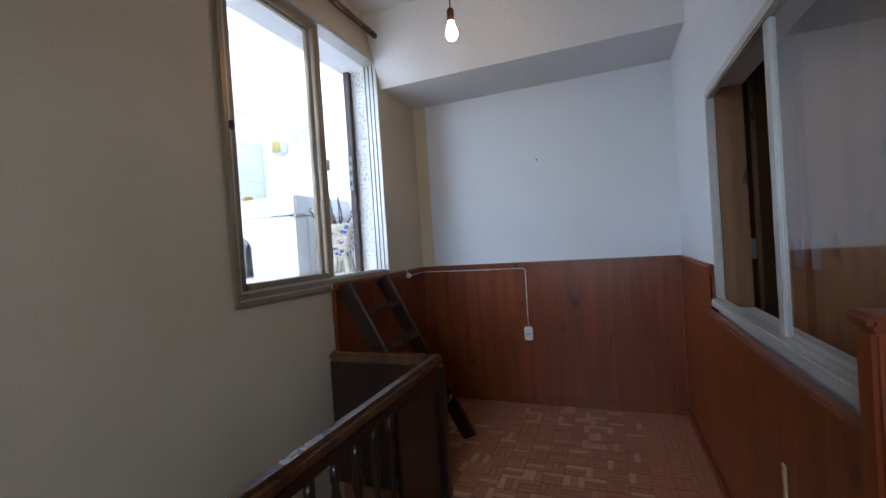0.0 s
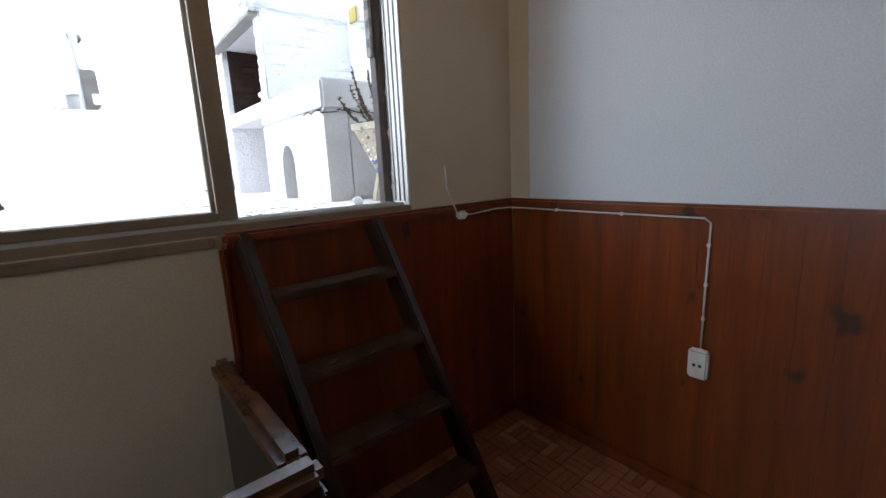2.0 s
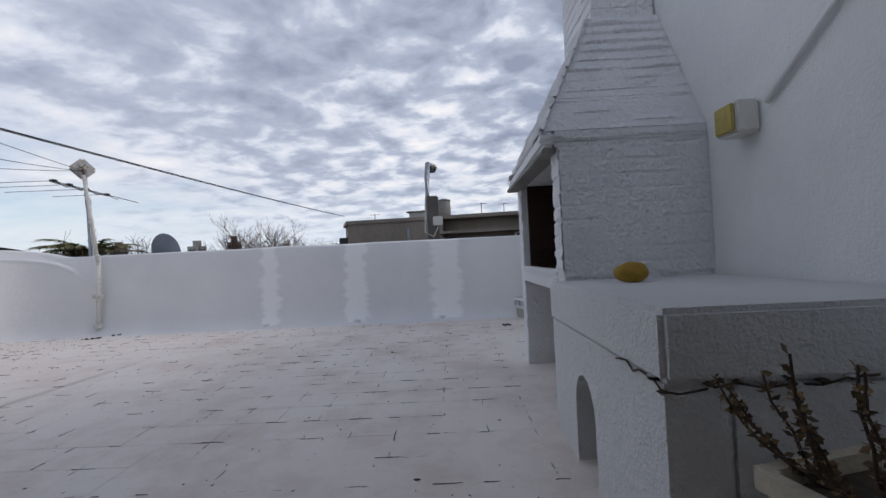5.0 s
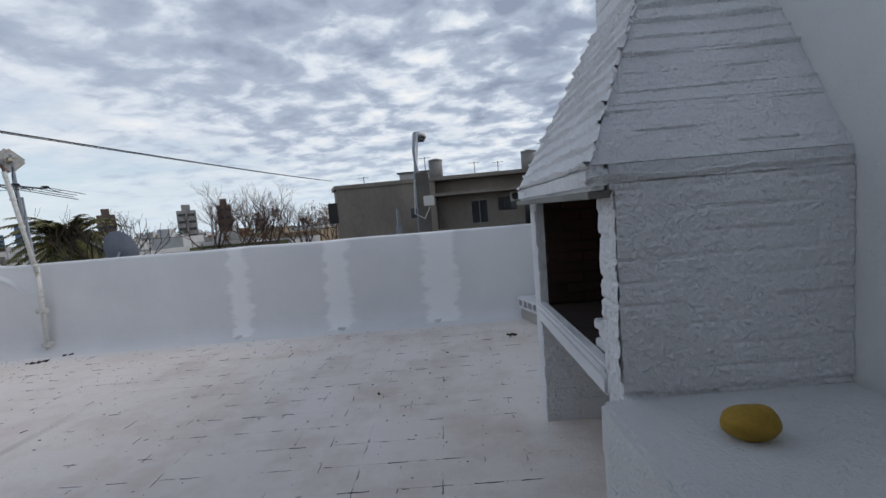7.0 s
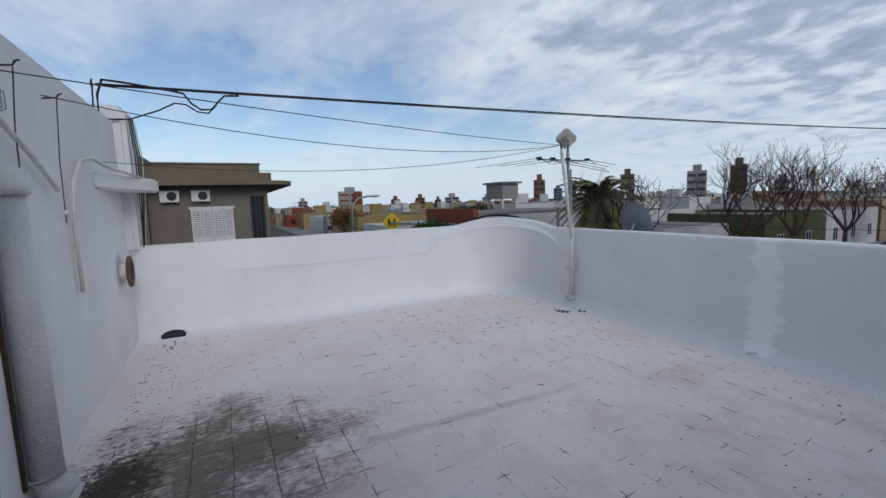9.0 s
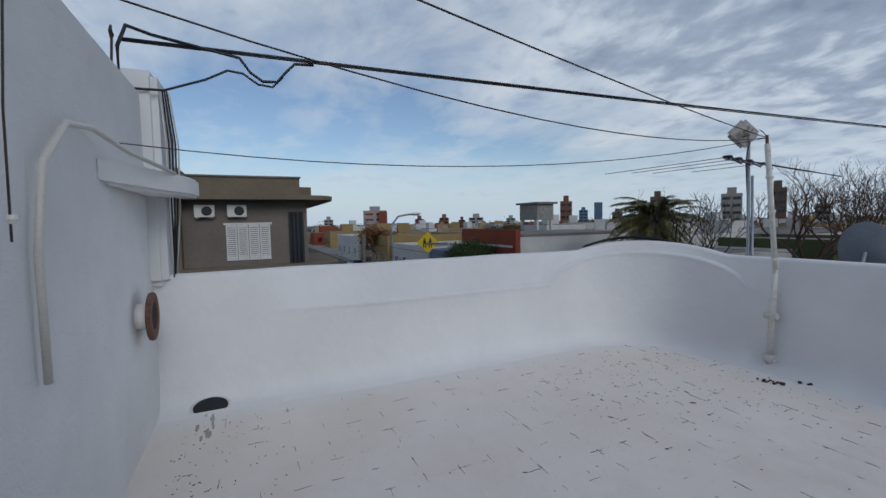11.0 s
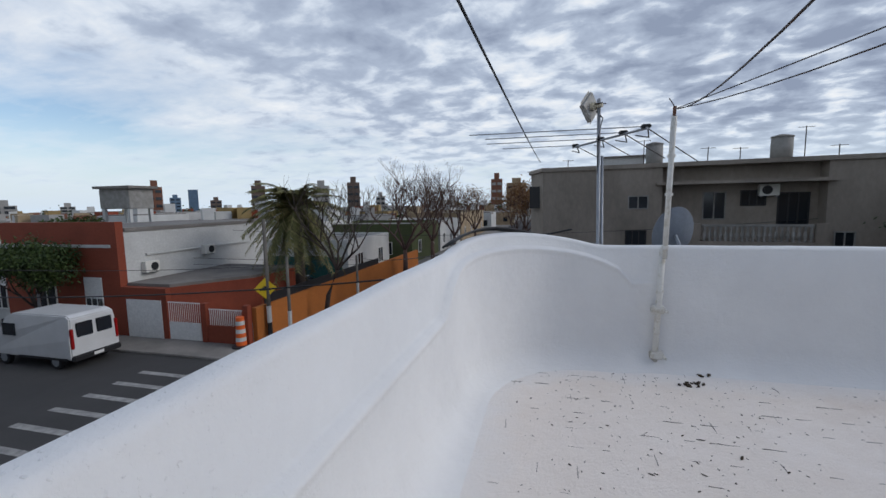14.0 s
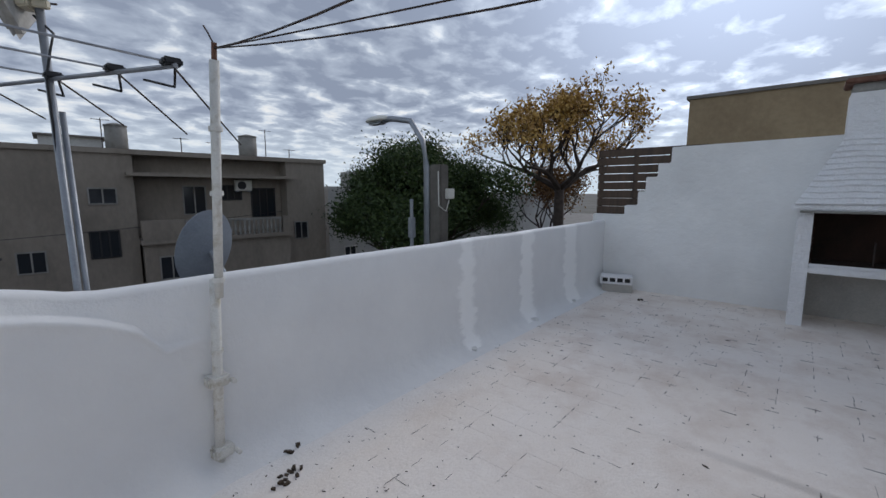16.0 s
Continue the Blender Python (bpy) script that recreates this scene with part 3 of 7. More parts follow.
for y in (0.012, 0.045, 0.078, 0.108):
    part("track", box(WX0 + 0.03, WX1 - 0.03, y - 0.002, y + 0.002, WZ0 + 0.03, WZ0 + 0.042), M_ALUGREY, win)
for y0, off in ((0.018, 0.0), (0.066, -0.008)):
    a, b = WX0 + 0.018, 0.016 + off
    sh = part("sash", box(a, a + 0.055, y0, y0 + 0.03, WZ0 + 0.042, WZ1 - 0.032, 0.004), M_ALU, win)
    part("stile", box(b - 0.06, b, y0, y0 + 0.03, WZ0 + 0.042, WZ1 - 0.032, 0.004), M_ALU, sh)
    part("bottom_rail", box(a + 0.055, b - 0.06, y0, y0 + 0.03, WZ0 + 0.042, WZ0 + 0.072, 0.004), M_ALU, sh)
    part("top_rail", box(a + 0.055, b - 0.06, y0, y0 + 0.03, WZ1 - 0.085, WZ1 - 0.032, 0.004), M_ALU, sh)
    part("pane", box(a + 0.055, b - 0.06, y0 + 0.013, y0 + 0.016, WZ0 + 0.072, WZ1 - 0.085), M_GLASS, sh).visible_shadow = False
part("sill_trim", box(WX0 - 0.03, -0.07, -0.014, 0.0, WZ0 - 0.036, WZ0 - 0.004, 0.004), M_ALU, win)
part("side_trim", box(WX0 - 0.035, WX0, -0.025, 0.0, WZ0 - 0.004, WZ1 + 0.03, 0.005), M_ALU, win)
part("latch", box(WX0 - 0.01, WX0 + 0.012, -0.045, -0.0255, 0.80, 0.84, 0.004), M_STEEL, win, "small black catch")
part("sash_lock", box(0.0, 0.03, 0.004, 0.018, 0.72, 0.79, 0.004), M_PLASTIC, win, "white sash lock")
rod = thing("curtain_rod", tube([(-0.9, -0.06, 1.82), (0.72, -0.06, 1.82)], 0.022, 10), M_RAIL, "brown wooden curtain rod above the window", "curtain rod", smooth=True)
for x in (-0.85, 0.70):
    part("bracket", box(x - 0.02, x + 0.02, -0.095, 0.0, 1.78, 1.86, 0.008), M_RAIL, rod)

# ladder to the window
ladder = thing("ladder", None, None, "dark stained wooden step ladder leaning under the window", "ladder")


def slanted(p, q, w, d, bev=0.006):
    """A bar of section w by d from p to q, d in the plane of travel."""
    p, q = Vector(p), Vector(q)
    ax = (q - p).normalized()
    sx = Vector((1, 0, 0))
    sx = (sx - ax * sx.dot(ax)).normalized()
    sy = ax.cross(sx)
    m = Matrix((( sx.x, sy.x, ax.x, p.x), (sx.y, sy.y, ax.y, p.y), (sx.z, sy.z, ax.z, p.z), (0, 0, 0, 1)))
    return box(-w / 2, w / 2, -d / 2, d / 2, 0, (q - p).length, bev, m=m)


LT, LB = (-0.005, 0.475), (0.10, 0.60)
for i in (0, 1):
    part("stringer", slanted((LB[i], -0.62, FLOOR + 0.015), (LT[i], -0.055, -0.012), 0.036, 0.10), M_DARKWOOD, ladder)
for z in (-0.195, -0.43, -0.655, -0.885):
    f = (z - FLOOR) / (0.0 - FLOOR)
    xa, xb = LB[0] + (LT[0] - LB[0]) * f + 0.015, LB[1] + (LT[1] - LB[1]) * f - 0.015
    yc = -0.62 + 0.565 * f
    part("tread", box(xa, xb, yc - 0.06, yc + 0.05, z - 0.014, z + 0.014, 0.005), M_TREAD, ladder)

# banister round the stairwell
ban = thing("banister", None, None, "dark turned wooden banister round the stairwell", "banister")
RZ = -0.43


def rail_bar(p, q, w, h):
    return slanted(p, q, w, h, 0.018) if abs(p[0] - q[0]) < abs(p[1] - q[1]) else box(min(p[0], q[0]), max(p[0], q[0]), p[1] - w / 2, p[1] + w / 2, p[2] - h / 2, p[2] + h / 2, 0.018)


part("handrail", box(-2.6, -0.07, SW - 0.035, SW + 0.035, RZ - 0.03, RZ + 0.03, 0.018), M_RAIL, ban)
part("handrail", box(-0.14, -0.075, SW + 0.036, -0.002, RZ - 0.03, RZ + 0.03, 0.018), M_RAIL, ban)
part("end_panel", box(-0.125, -0.09, SW + 0.04, -0.004, FLOOR, RZ - 0.03, 0.004), M_DARKWOOD, ban)
part("corner_post", box(-0.145, -0.07, SW - 0.036, SW + 0.036, FLOOR, RZ - 0.03, 0.008), M_DARKWOOD, ban)
part("side_panel", box(-0.60, -0.147, SW - 0.012, SW + 0.012, FLOOR + 0.056, RZ - 0.076, 0.004), M_DARKWOOD, ban)
part("top_rail", box(-2.6, -0.147, SW - 0.02, SW + 0.02, RZ - 0.075, RZ - 0.031, 0.005), M_DARKWOOD, ban)
part("bottom_rail", box(-2.6, -0.147, SW - 0.025, SW + 0.025, FLOOR, FLOOR + 0.055, 0.005), M_DARKWOOD, ban)
zb, ht = FLOOR + 0.055, (RZ - 0.075) - (FLOOR + 0.055)
prof = [(0.019, 0.0), (0.019, 0.12), (0.012, 0.14), (0.020, 0.19), (0.026, 0.27), (0.020, 0.38), (0.011, 0.46), (0.020, 0.50), (0.020, 0.54), (0.011, 0.57), (0.017, 0.68), (0.021, 0.78), (0.012, 0.86), (0.019, 0.88), (0.019, 1.0)]
bal = to_mesh("baluster", lathe([(r, z * ht) for r, z in prof], 10))
bal.materials.append(M_DARKWOOD)
bal.polygons.foreach_set("use_smooth", [True] * len(bal.polygons))
for i in range(15):
    piece("baluster", bal, ban, Matrix.Translation((-0.66 - 0.13 * i, SW, zb)))

# small things on the walls
sock = thing("wall_socket", box(RX1 - 0.055, RX1 - 0.0205, -0.985, -0.915, -0.655, -0.54, 0.008), M_PLASTIC, "white surface socket box on the wainscot", "socket")
for y in (-0.96, -0.94):
    part("hole", lathe([(0.006, 0), (0.006, 0.002)], 8, m=Matrix.Translation((RX1 - 0.0551, y, -0.60)) @ pose(0, 0, 0, 0, -90, 0)), M_CABLE, sock)
wire = thing("surface_cable", tube([(0.90, -0.006, 0.19), (0.902, -0.012, 0.08), (0.905, -0.046, 0.022), (0.925, -0.05, -0.03), (0.96, -0.045, -0.04), (1.05, -0.03, -0.045), (1.2, -0.028, -0.036), (1.31, -0.03, -0.04), (1.334, -0.06, -0.042), (1.335, -0.5, -0.044), (1.335, -0.93, -0.043), (1.335, -0.952, -0.06), (1.334, -0.95, -0.3), (1.334, -0.95, -0.56)], 0.0042, 6), M_WHITECABLE, "white cable clipped along the wainscot to the socket", "cable", smooth=True)
for y, z in ((-0.30, -0.043), (-0.62, -0.044), (-0.951, -0.14), (-0.951, -0.29), (-0.951, -0.42)):
    part("clip", box(RX1 - 0.034, RX1 - 0.0195, y - 0.006, y + 0.006, z - 0.007, z + 0.007, 0.002), M_PLASTIC, wire)
sw = thing("cable_switch", box(0.935, 0.99, -0.058, -0.0185, -0.06, -0.022, 0.01), M_PLASTIC, "small white inline cable switch", "switch")
thing("wall_nail", lathe([(0.008, 0), (0.004, 0.008), (0.004, 0.02)], 8, m=Matrix.Translation((RX1, -1.10, 0.86)) @ pose(0, 0, 0, 0, -90, 0)), M_STEEL, "small dark nail in the pale wall", "nail")
BX, BY, BZ = -0.02, -0.885, 1.395
pend = thing("pendant_bulb", None, None, "bare lit bulb hanging on a short cord", "ceiling lamp")
part("cord", tube([(BX, BY, BZ + 0.10), (BX, BY, CEIL)], 0.004, 6), M_CABLE, pend)
part("socket", lathe([(0.018, 0.03), (0.02, 0.05), (0.02, 0.09), (0.008, 0.105)], 14, m=Matrix.Translation((BX, BY, BZ))), M_RAIL, pend, smooth=True)
bulb_m = bpy.data.materials.new("bulb_glow")
bulb_m.use_nodes = True
bulb_m.node_tree.nodes["Principled BSDF"].inputs["Emission Color"].default_value = (1.0, 0.62, 0.30, 1)
bulb_m.node_tree.nodes["Principled BSDF"].inputs["Emission Strength"].default_value = 6.0
part("glass_bulb", lathe([(0.004, -0.075), (0.022, -0.07), (0.033, -0.045), (0.033, -0.03), (0.022, 0.005), (0.016, 0.03)], 16, m=Matrix.Translation((BX, BY, BZ))), bulb_m, pend, smooth=True)


# ---- the terrace ----
HW = 2.66
structure("wall_house", ring_wall(-7.1, 2.2, 0.12, TY0, -4.9, HW, WX0 - 0.13, WX1 + 0.12, -0.01, WZ1), M_WHITE, "white rendered house wall with the roof window")
structure("roof_house", box(-7.1, 2.2, -5.1, 0.12, CEIL + 0.2, CEIL + 0.32), M_CONC, "flat concrete roof over the rooms", "roof")
structure("eave_slab", box(-2.37, 2.2, TY0, 0.78, 2.15, 2.31, 0.03), M_WHITE, "white plastered eave slab above the window", "eave")
FLOOR_OUT = structure("floor_terrace", box(-6.62, 1.7, TY0, 6.05, -0.3, 0.0), M_FLOOR, "white painted roof terrace floor with grey dirt", "floor")
structure("wall_below", box(-6.8, 1.7, TY0, 6.2, STREET, -0.3), M_CONC, "outer wall of the house below the roof", "wall")


def parapet():
    """The parapet along the west and north sides with its rounded street corner."""
    R, T = 1.15, 0.13
    cx, cy = TX0 + R, TY1 - R
    st = []
    y = TY0
    while y < cy - 0.01:
        st.append((Vector((TX0, y, 0)), Vector((1, 0, 0))))
        y += 0.12
    for i in range(25):
        a = math.pi - math.pi / 2 * i / 24
        st.append((Vector((cx + R * math.cos(a), cy + R * math.sin(a), 0)), Vector((-math.cos(a), -math.sin(a), 0))))
    x = cx + 0.12
    while x < TX1 + 0.25:
        st.append((Vector((x, TY1, 0)), Vector((0, -1, 0))))
        x += 0.12
    bm = bmesh.new()
    rows, s, prev = [], 0.0, None
    mid = (cy - TY0) + R * math.pi / 4
    for p, n in st:
        if prev is not None:
            s += (p - prev).length
        prev = p
        u = (s - mid) / 1.25
        hump = math.sqrt(max(0.0, 1 - u * u))
        v = (s - mid - 0.1) / 0.85
        crest = max(0.0, 1 - v * v)
        top = 1.18 - 0.03 * min(1.0, max(0.0, (s - mid) / 0.8 + 0.5)) + 0.13 * crest
        top += 0.012 * noise.noise(Vector((s * 1.3, 2, 0)))
        ridge = 0.80 + 0.36 * hump
        edge = min(1.0, max(0.0, (s - 0.9) / 0.8)) if s < mid else min(1.0, max(0.0, (mid + 1.45 - s) / 0.25))
        k = 0.065 * edge
        w = 0.006 * noise.noise(Vector((s * 0.9, 7, 0)))
        bead = 0.016 * edge
        prof = [(0.26 + k, -0.006), (0.17 + k, 0.012), (0.10 + k, 0.04), (0.05 + k, 0.10), (0.018 + k, 0.2), (k, 0.5), (k, ridge - 0.07), (k + bead * 0.2, ridge - 0.045), (k + bead * 0.8, ridge - 0.025), (k + bead, ridge - 0.012), (k + bead * 0.5, ridge), (k * 0.4, ridge + 0.012), (0, ridge + 0.02),
                (0, max(ridge + 0.06, top - 0.03)), (-0.012, top - 0.006), (-0.04, top), (-T + 0.04, top + 0.004), (-T + 0.01, top - 0.012), (-T, top - 0.05), (-T, -0.3), (-T, STREET)]
        rows.append([bm.verts.new(p + n * (d + w) + Vector((0, 0, z))) for d, z in prof])
    for a, b in zip(rows, rows[1:]):
        for i in range(len(a) - 1):
            bm.faces.new((a[i], b[i], b[i + 1], a[i + 1]))
    bmesh.ops.recalc_face_normals(bm, faces=bm.faces)
    return structure("parapet", bm, M_PARAPET, "white painted parapet with a rounded corner and worn ridge", "parapet")


for f in parapet().data.polygons:
    f.use_smooth = True

# the east wall, stepped down towards the street
prof = [(TY0, -0.3), (6.25, -0.3), (6.25, 1.26), (5.72, 1.26), (5.72, 1.42), (5.52, 1.42), (5.52, 1.65), (5.41, 1.65), (5.41, 1.88), (5.24, 1.88), (5.24, 2.09), (5.06, 2.09), (5.06, 2.33), (2.6, 2.36), (2.6, 3.2), (TY0, 3.2)]
bm = prism([(y, z) for y, z in prof], TX1, TX1 + 0.18, m=Matrix(((0, 0, 1, 0), (1, 0, 0, 0), (0, 1, 0, 0), (0, 0, 0, 1))))
bmesh.ops.recalc_face_normals(bm, faces=bm.faces)
bmesh.ops.bevel(bm, geom=[e for e in bm.edges if abs(e.verts[0].co.x - e.verts[1].co.x) > 0.1], offset=0.012, segments=2, affect="EDGES")
structure("wall_east", bm, M_WHITE, "white boundary wall stepped down towards the street")
M_SCREEN = pine_material("weathered_screen_wood", (0.10, 0.062, 0.04), (0.055, 0.035, 0.024), 0.6)
sl = thing("slatted_screen", None, None, "dark weathered wooden slatted screen on the neighbour's side", "screen")
for y in (5.10, 5.65, 6.22):
    part("post", box(1.86, 1.92, y - 0.035, y + 0.035, 0.6, 2.36, 0.006), M_DARKWOOD, sl)
for i in range(8):
    z = 1.26 + 0.14 * i
    part("slat", box(1.835, 1.858, 4.6, 6.27, z, z + 0.128, 0.004), M_SCREEN, sl)

# the barbecue
BX0, BY0, BY1 = 0.87, 2.08, 3.48
bbq = thing("barbecue", None, None, "white painted brick barbecue with a tapered hood and chimney", "barbecue")
rng = random.Random(8)


def course(x0, x1, y0, y1, z0, z1, jit=0.005, soft=0.005, skew=0.0):
    """One course of bricks buried in paint: a slab with soft, wavy edges."""
    bm = bmesh.new()
    pts = []
    n = 9
    for i in range(n):
        pts.append((x0 + skew * i / n + rng.uniform(-jit, jit), y0 + (y1 - y0) * i / n))
    for i in range(n):
        pts.append((x0 + skew + (x1 - x0 - skew) * i / n, y1 + rng.uniform(-jit, jit)))
    pts += [(x1, y1), (x1, y0)]
    for i in range(1, n):
        pts.append((x1 + (x0 - x1) * i / n, y0 + rng.uniform(-jit, jit)))
    prism(pts[::-1], z0, z1, bm=bm)
    bmesh.ops.recalc_face_normals(bm, faces=bm.faces)
    rim = [e for e in bm.edges if abs(e.verts[0].co.z - e.verts[1].co.z) < 1e-5]
    bmesh.ops.bevel(bm, geom=rim, offset=soft, segments=2, affect="EDGES", clamp_overlap=True)
    return bm


E_ = TX1 - 0.001
z = 0.0
while z < 1.40:
    h = 0.071
    part("side_course", course(BX0, E_, BY0, BY0 + 0.14, z, min(1.42, z + h), 0.0045, 0.0016), M_BBQ, bbq)
    part("side_course", course(BX0 + 0.01, E_, BY1 - 0.15, BY1, z, min(1.42, z + h), 0.0045, 0.0016), M_BBQ, bbq)
    z += h
part("shelf_slab", box(BX0 - 0.01, E_, BY0 + 0.141, BY1 - 0.151, 0.67, 0.75, 0.012), M_BBQ, bbq)
part("shelf_kerb", box(BX0 - 0.01, BX0 + 0.05, BY0 + 0.141, BY1 - 0.151, 0.751, 0.785, 0.01), M_BBQ, bbq)
part("fire_back", box(E_ - 0.03, E_, BY0 + 0.141, BY1 - 0.151, 0.751, 1.42), M_SOOT, bbq, "soot black brick firebox")
M_FIREBRICK = stained("scorched_firebrick", (0.085, 0.038, 0.026), (0.028, 0.019, 0.016), 5, 0.95, 0.5, 50, 0.006, spread=0.5)
for y0, y1 in ((BY0 + 0.141, BY0 + 0.150), (BY1 - 0.160, BY1 - 0.151)):
    part("fire_side", box(BX0 + 0.06, E_ - 0.031, y0, y1, 0.751, 1.42), M_SOOT, bbq)
firebrick = to_mesh("firebrick", box(-0.105, 0.105, -0.008, 0.008, -0.028, 0.028, 0.004))
firebrick.materials.append(M_FIREBRICK)
for k in range(10):
    for i in range(3 if k % 2 else 4):
        x = BX0 + 0.11 + 0.22 * i + (0.11 if k % 2 else 0.0)
        if x < E_ - 0.13:
            piece("firebrick", firebrick, bbq, Matrix.Translation((x + 0.06, BY1 - 0.1605 - 0.006 + rng.uniform(-0.003, 0.003), 0.80 + 0.064 * k)))
part("fire_floor", box(BX0 + 0.051, E_ - 0.031, BY0 + 0.151, BY1 - 0.161, 0.751, 0.765), M_SOOT, bbq)
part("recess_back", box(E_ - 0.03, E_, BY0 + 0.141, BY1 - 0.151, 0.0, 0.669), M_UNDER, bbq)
lip = prism([(BX0 - 0.09, BY0 - 0.01), (BX0 - 0.019, BY0 - 0.01), (BX0 - 0.019, BY1 + 0.07), (BX0 - 0.05, BY1 + 0.07)], 1.421, 1.50)
bmesh.ops.bevel(lip, geom=list(lip.edges), offset=0.014, segments=2, affect="EDGES")
part("hood_lip", lip, M_BBQ, bbq)
part("lip_underside", box(BX0 - 0.08, BX0 + 0.03, BY0 + 0.02, BY1 - 0.02, 1.395, 1.4205, 0.004), M_CONC, bbq, "bare concrete lintel")
zt, n = 2.30, 12


def slope_course(f0, f1, z0, z1):
    """One course of the tapering hood, its faces leaning in with the slope."""
    bm = bmesh.new()
    rows = []
    for f, z in ((f0, z0), (f1, z1)):
        x0, y0, y1 = BX0 - 0.08 + 0.42 * f, BY0 + 0.42 * f, BY1 + 0.03 - 0.40 * f
        j = [rng.uniform(-0.003, 0.003) for k in range(4)]
        rows.append([bm.verts.new(v) for v in ((x0 + j[0], y0 + j[1], z), (E_, y0 + j[1], z), (E_, y1 + j[2], z), (x0 + 0.03 + j[3], y1 + j[2], z))])
    a, b = rows
    for k in range(4):
        bm.faces.new((a[k], a[(k + 1) % 4], b[(k + 1) % 4], b[k]))
    bm.faces.new(a[::-1])
    bm.faces.new(b)
    return bm


for i in range(n):
    f = (i + 0.5) / n
    z0 = 1.501 + (zt - 1.501) * i / n
    z1 = 1.501 + (zt - 1.501) * (i + 1) / n
    part("hood_course", slope_course(i / n, (i + 1) / n, z0 + 0.0003, z1), M_BBQ, bbq)


def paint_skin(nu, nv, point, out, relief):
    """Thick lumpy paint over the brickwork: a fine sheet raised along out by relief(u, v)."""
    bm = bmesh.new()
    rows = []
    for k in range(nv + 1):
        row = []
        for i in range(nu + 1):
            p = point(i / nu, k / nv)
            lump = 0.0075 * max(0.0, noise.noise(p * 58)) + 0.004 * noise.noise(p * 24) + 0.003 * noise.noise(p * 7)
            row.append(bm.verts.new(p + out * (0.007 + lump + relief(p, k / nv))))
        rows.append(row)
    for a, b in zip(rows, rows[1:]):
        for i in range(nu):
            bm.faces.new((a[i], a[i + 1], b[i + 1], b[i]))
    bmesh.ops.recalc_face_normals(bm, faces=bm.faces)
    return bm


def wall_joint(p, v):
    k = (p.z + 0.012 * noise.noise(Vector((p.x * 3, p.y * 3, 1)))) / 0.0745
    d = abs(k - round(k)) * 0.0745
    return -0.011 * math.exp(-(d / 0.007) ** 2) * max(0.0, 0.35 + 1.3 * noise.noise(Vector((p.x * 4, p.y * 4, round(k) * 1.7))))


def hood_ridge(p, v):
    k = v * 12 + 0.22 * noise.noise(Vector((p.x * 3.5, p.y * 3.5, 5))) - 0.04
    fr = k - math.floor(k)
    return 0.017 * math.exp(-((fr - 0.12) / 0.09) ** 2) * (0.55 + 0.9 * max(0.0, 0.5 + noise.noise(Vector((p.x * 5, p.y * 5, math.floor(k)))))) - 0.004 * fr


part("south_paint", paint_skin(150, 130, lambda u, v: Vector((BX0 - 0.004 + (E_ - BX0 + 0.003) * u, BY0, 0.72 + 0.715 * v)), Vector((0, -1, 0)), wall_joint), M_BBQ, bbq)
part("pier_paint", paint_skin(24, 150, lambda u, v: Vector((BX0, BY0 + 0.145 * u, 0.78 + 0.65 * v)), Vector((-1, 0, 0)), wall_joint), M_BBQ, bbq)
part("south_hood_paint", paint_skin(150, 190, lambda u, v: Vector((BX0 - 0.100 + 0.42 * v + (E_ - BX0 + 0.099 - 0.42 * v) * u, BY0 + 0.42 * v, 1.44 + 0.86 * v)), Vector((0, -0.885, 0.465)), hood_ridge), M_BBQ, bbq)
part("west_hood_paint", paint_skin(150, 170, lambda u, v: Vector((BX0 - 0.082 + 0.42 * v + 0.03 * u, BY0 - 0.018 + 0.42 * v + (BY1 - BY0 + 0.052 - 0.82 * v) * u, 1.49 + 0.81 * v)), Vector((-0.885, 0, 0.465)), hood_ridge), M_BBQ, bbq)
part("hood_core", box(BX0 - 0.018, E_, BY0, BY1 + 0.03, 1.4205, 1.4995), M_BBQ, bbq)
z = zt
while z < 2.72:
    part("chimney_course", course(BX0 + 0.36, E_ - 0.01, BY0 + 0.44, BY1 - 0.36, z + 0.0005, z + 0.07, 0.005), M_BBQ, bbq)
    z += 0.07
part("chimney_mouth", box(BX0 + 0.44, E_ - 0.1, BY0 + 0.52, BY1 - 0.44, z, z + 0.10), M_SOOT, bbq)
for x in (BX0 + 0.40, E_ - 0.08):
    part("cap_pier", box(x - 0.04, x + 0.04, BY0 + 0.45, BY1 - 0.37, z, z + 0.10, 0.01), M_CONC, bbq)
part("chimney_cap", box(BX0 + 0.29, E_ + 0.05, BY0 + 0.38, BY1 - 0.30, z + 0.10, z + 0.16, 0.014), M_RUST, bbq, "stained slab cap")
for y in (2.55, 2.75):
    part("grill_leg", box(1.15, 1.165, y, y + 0.015, 0.765, 1.05), M_STEEL, bbq)
for i in range(3):
    thing("fire_brick", box(-0.055, 0.055, -0.10, 0.10, 0.0, 0.042, 0.006), M_BBQ, "pale fire brick stacked in the barbecue", "brick", "bricks in the barbecue", at=pose(0.985, 2.40, 0.766 + 0.0425 * i, 0, 0, (3, -8, 6)[i]))

# bench beside it, with an arched hole
bench = thing("side_counter", None, None, "white rendered masonry counter with a small arched hole", "counter")
F0, F1 = 0.77, 0.90


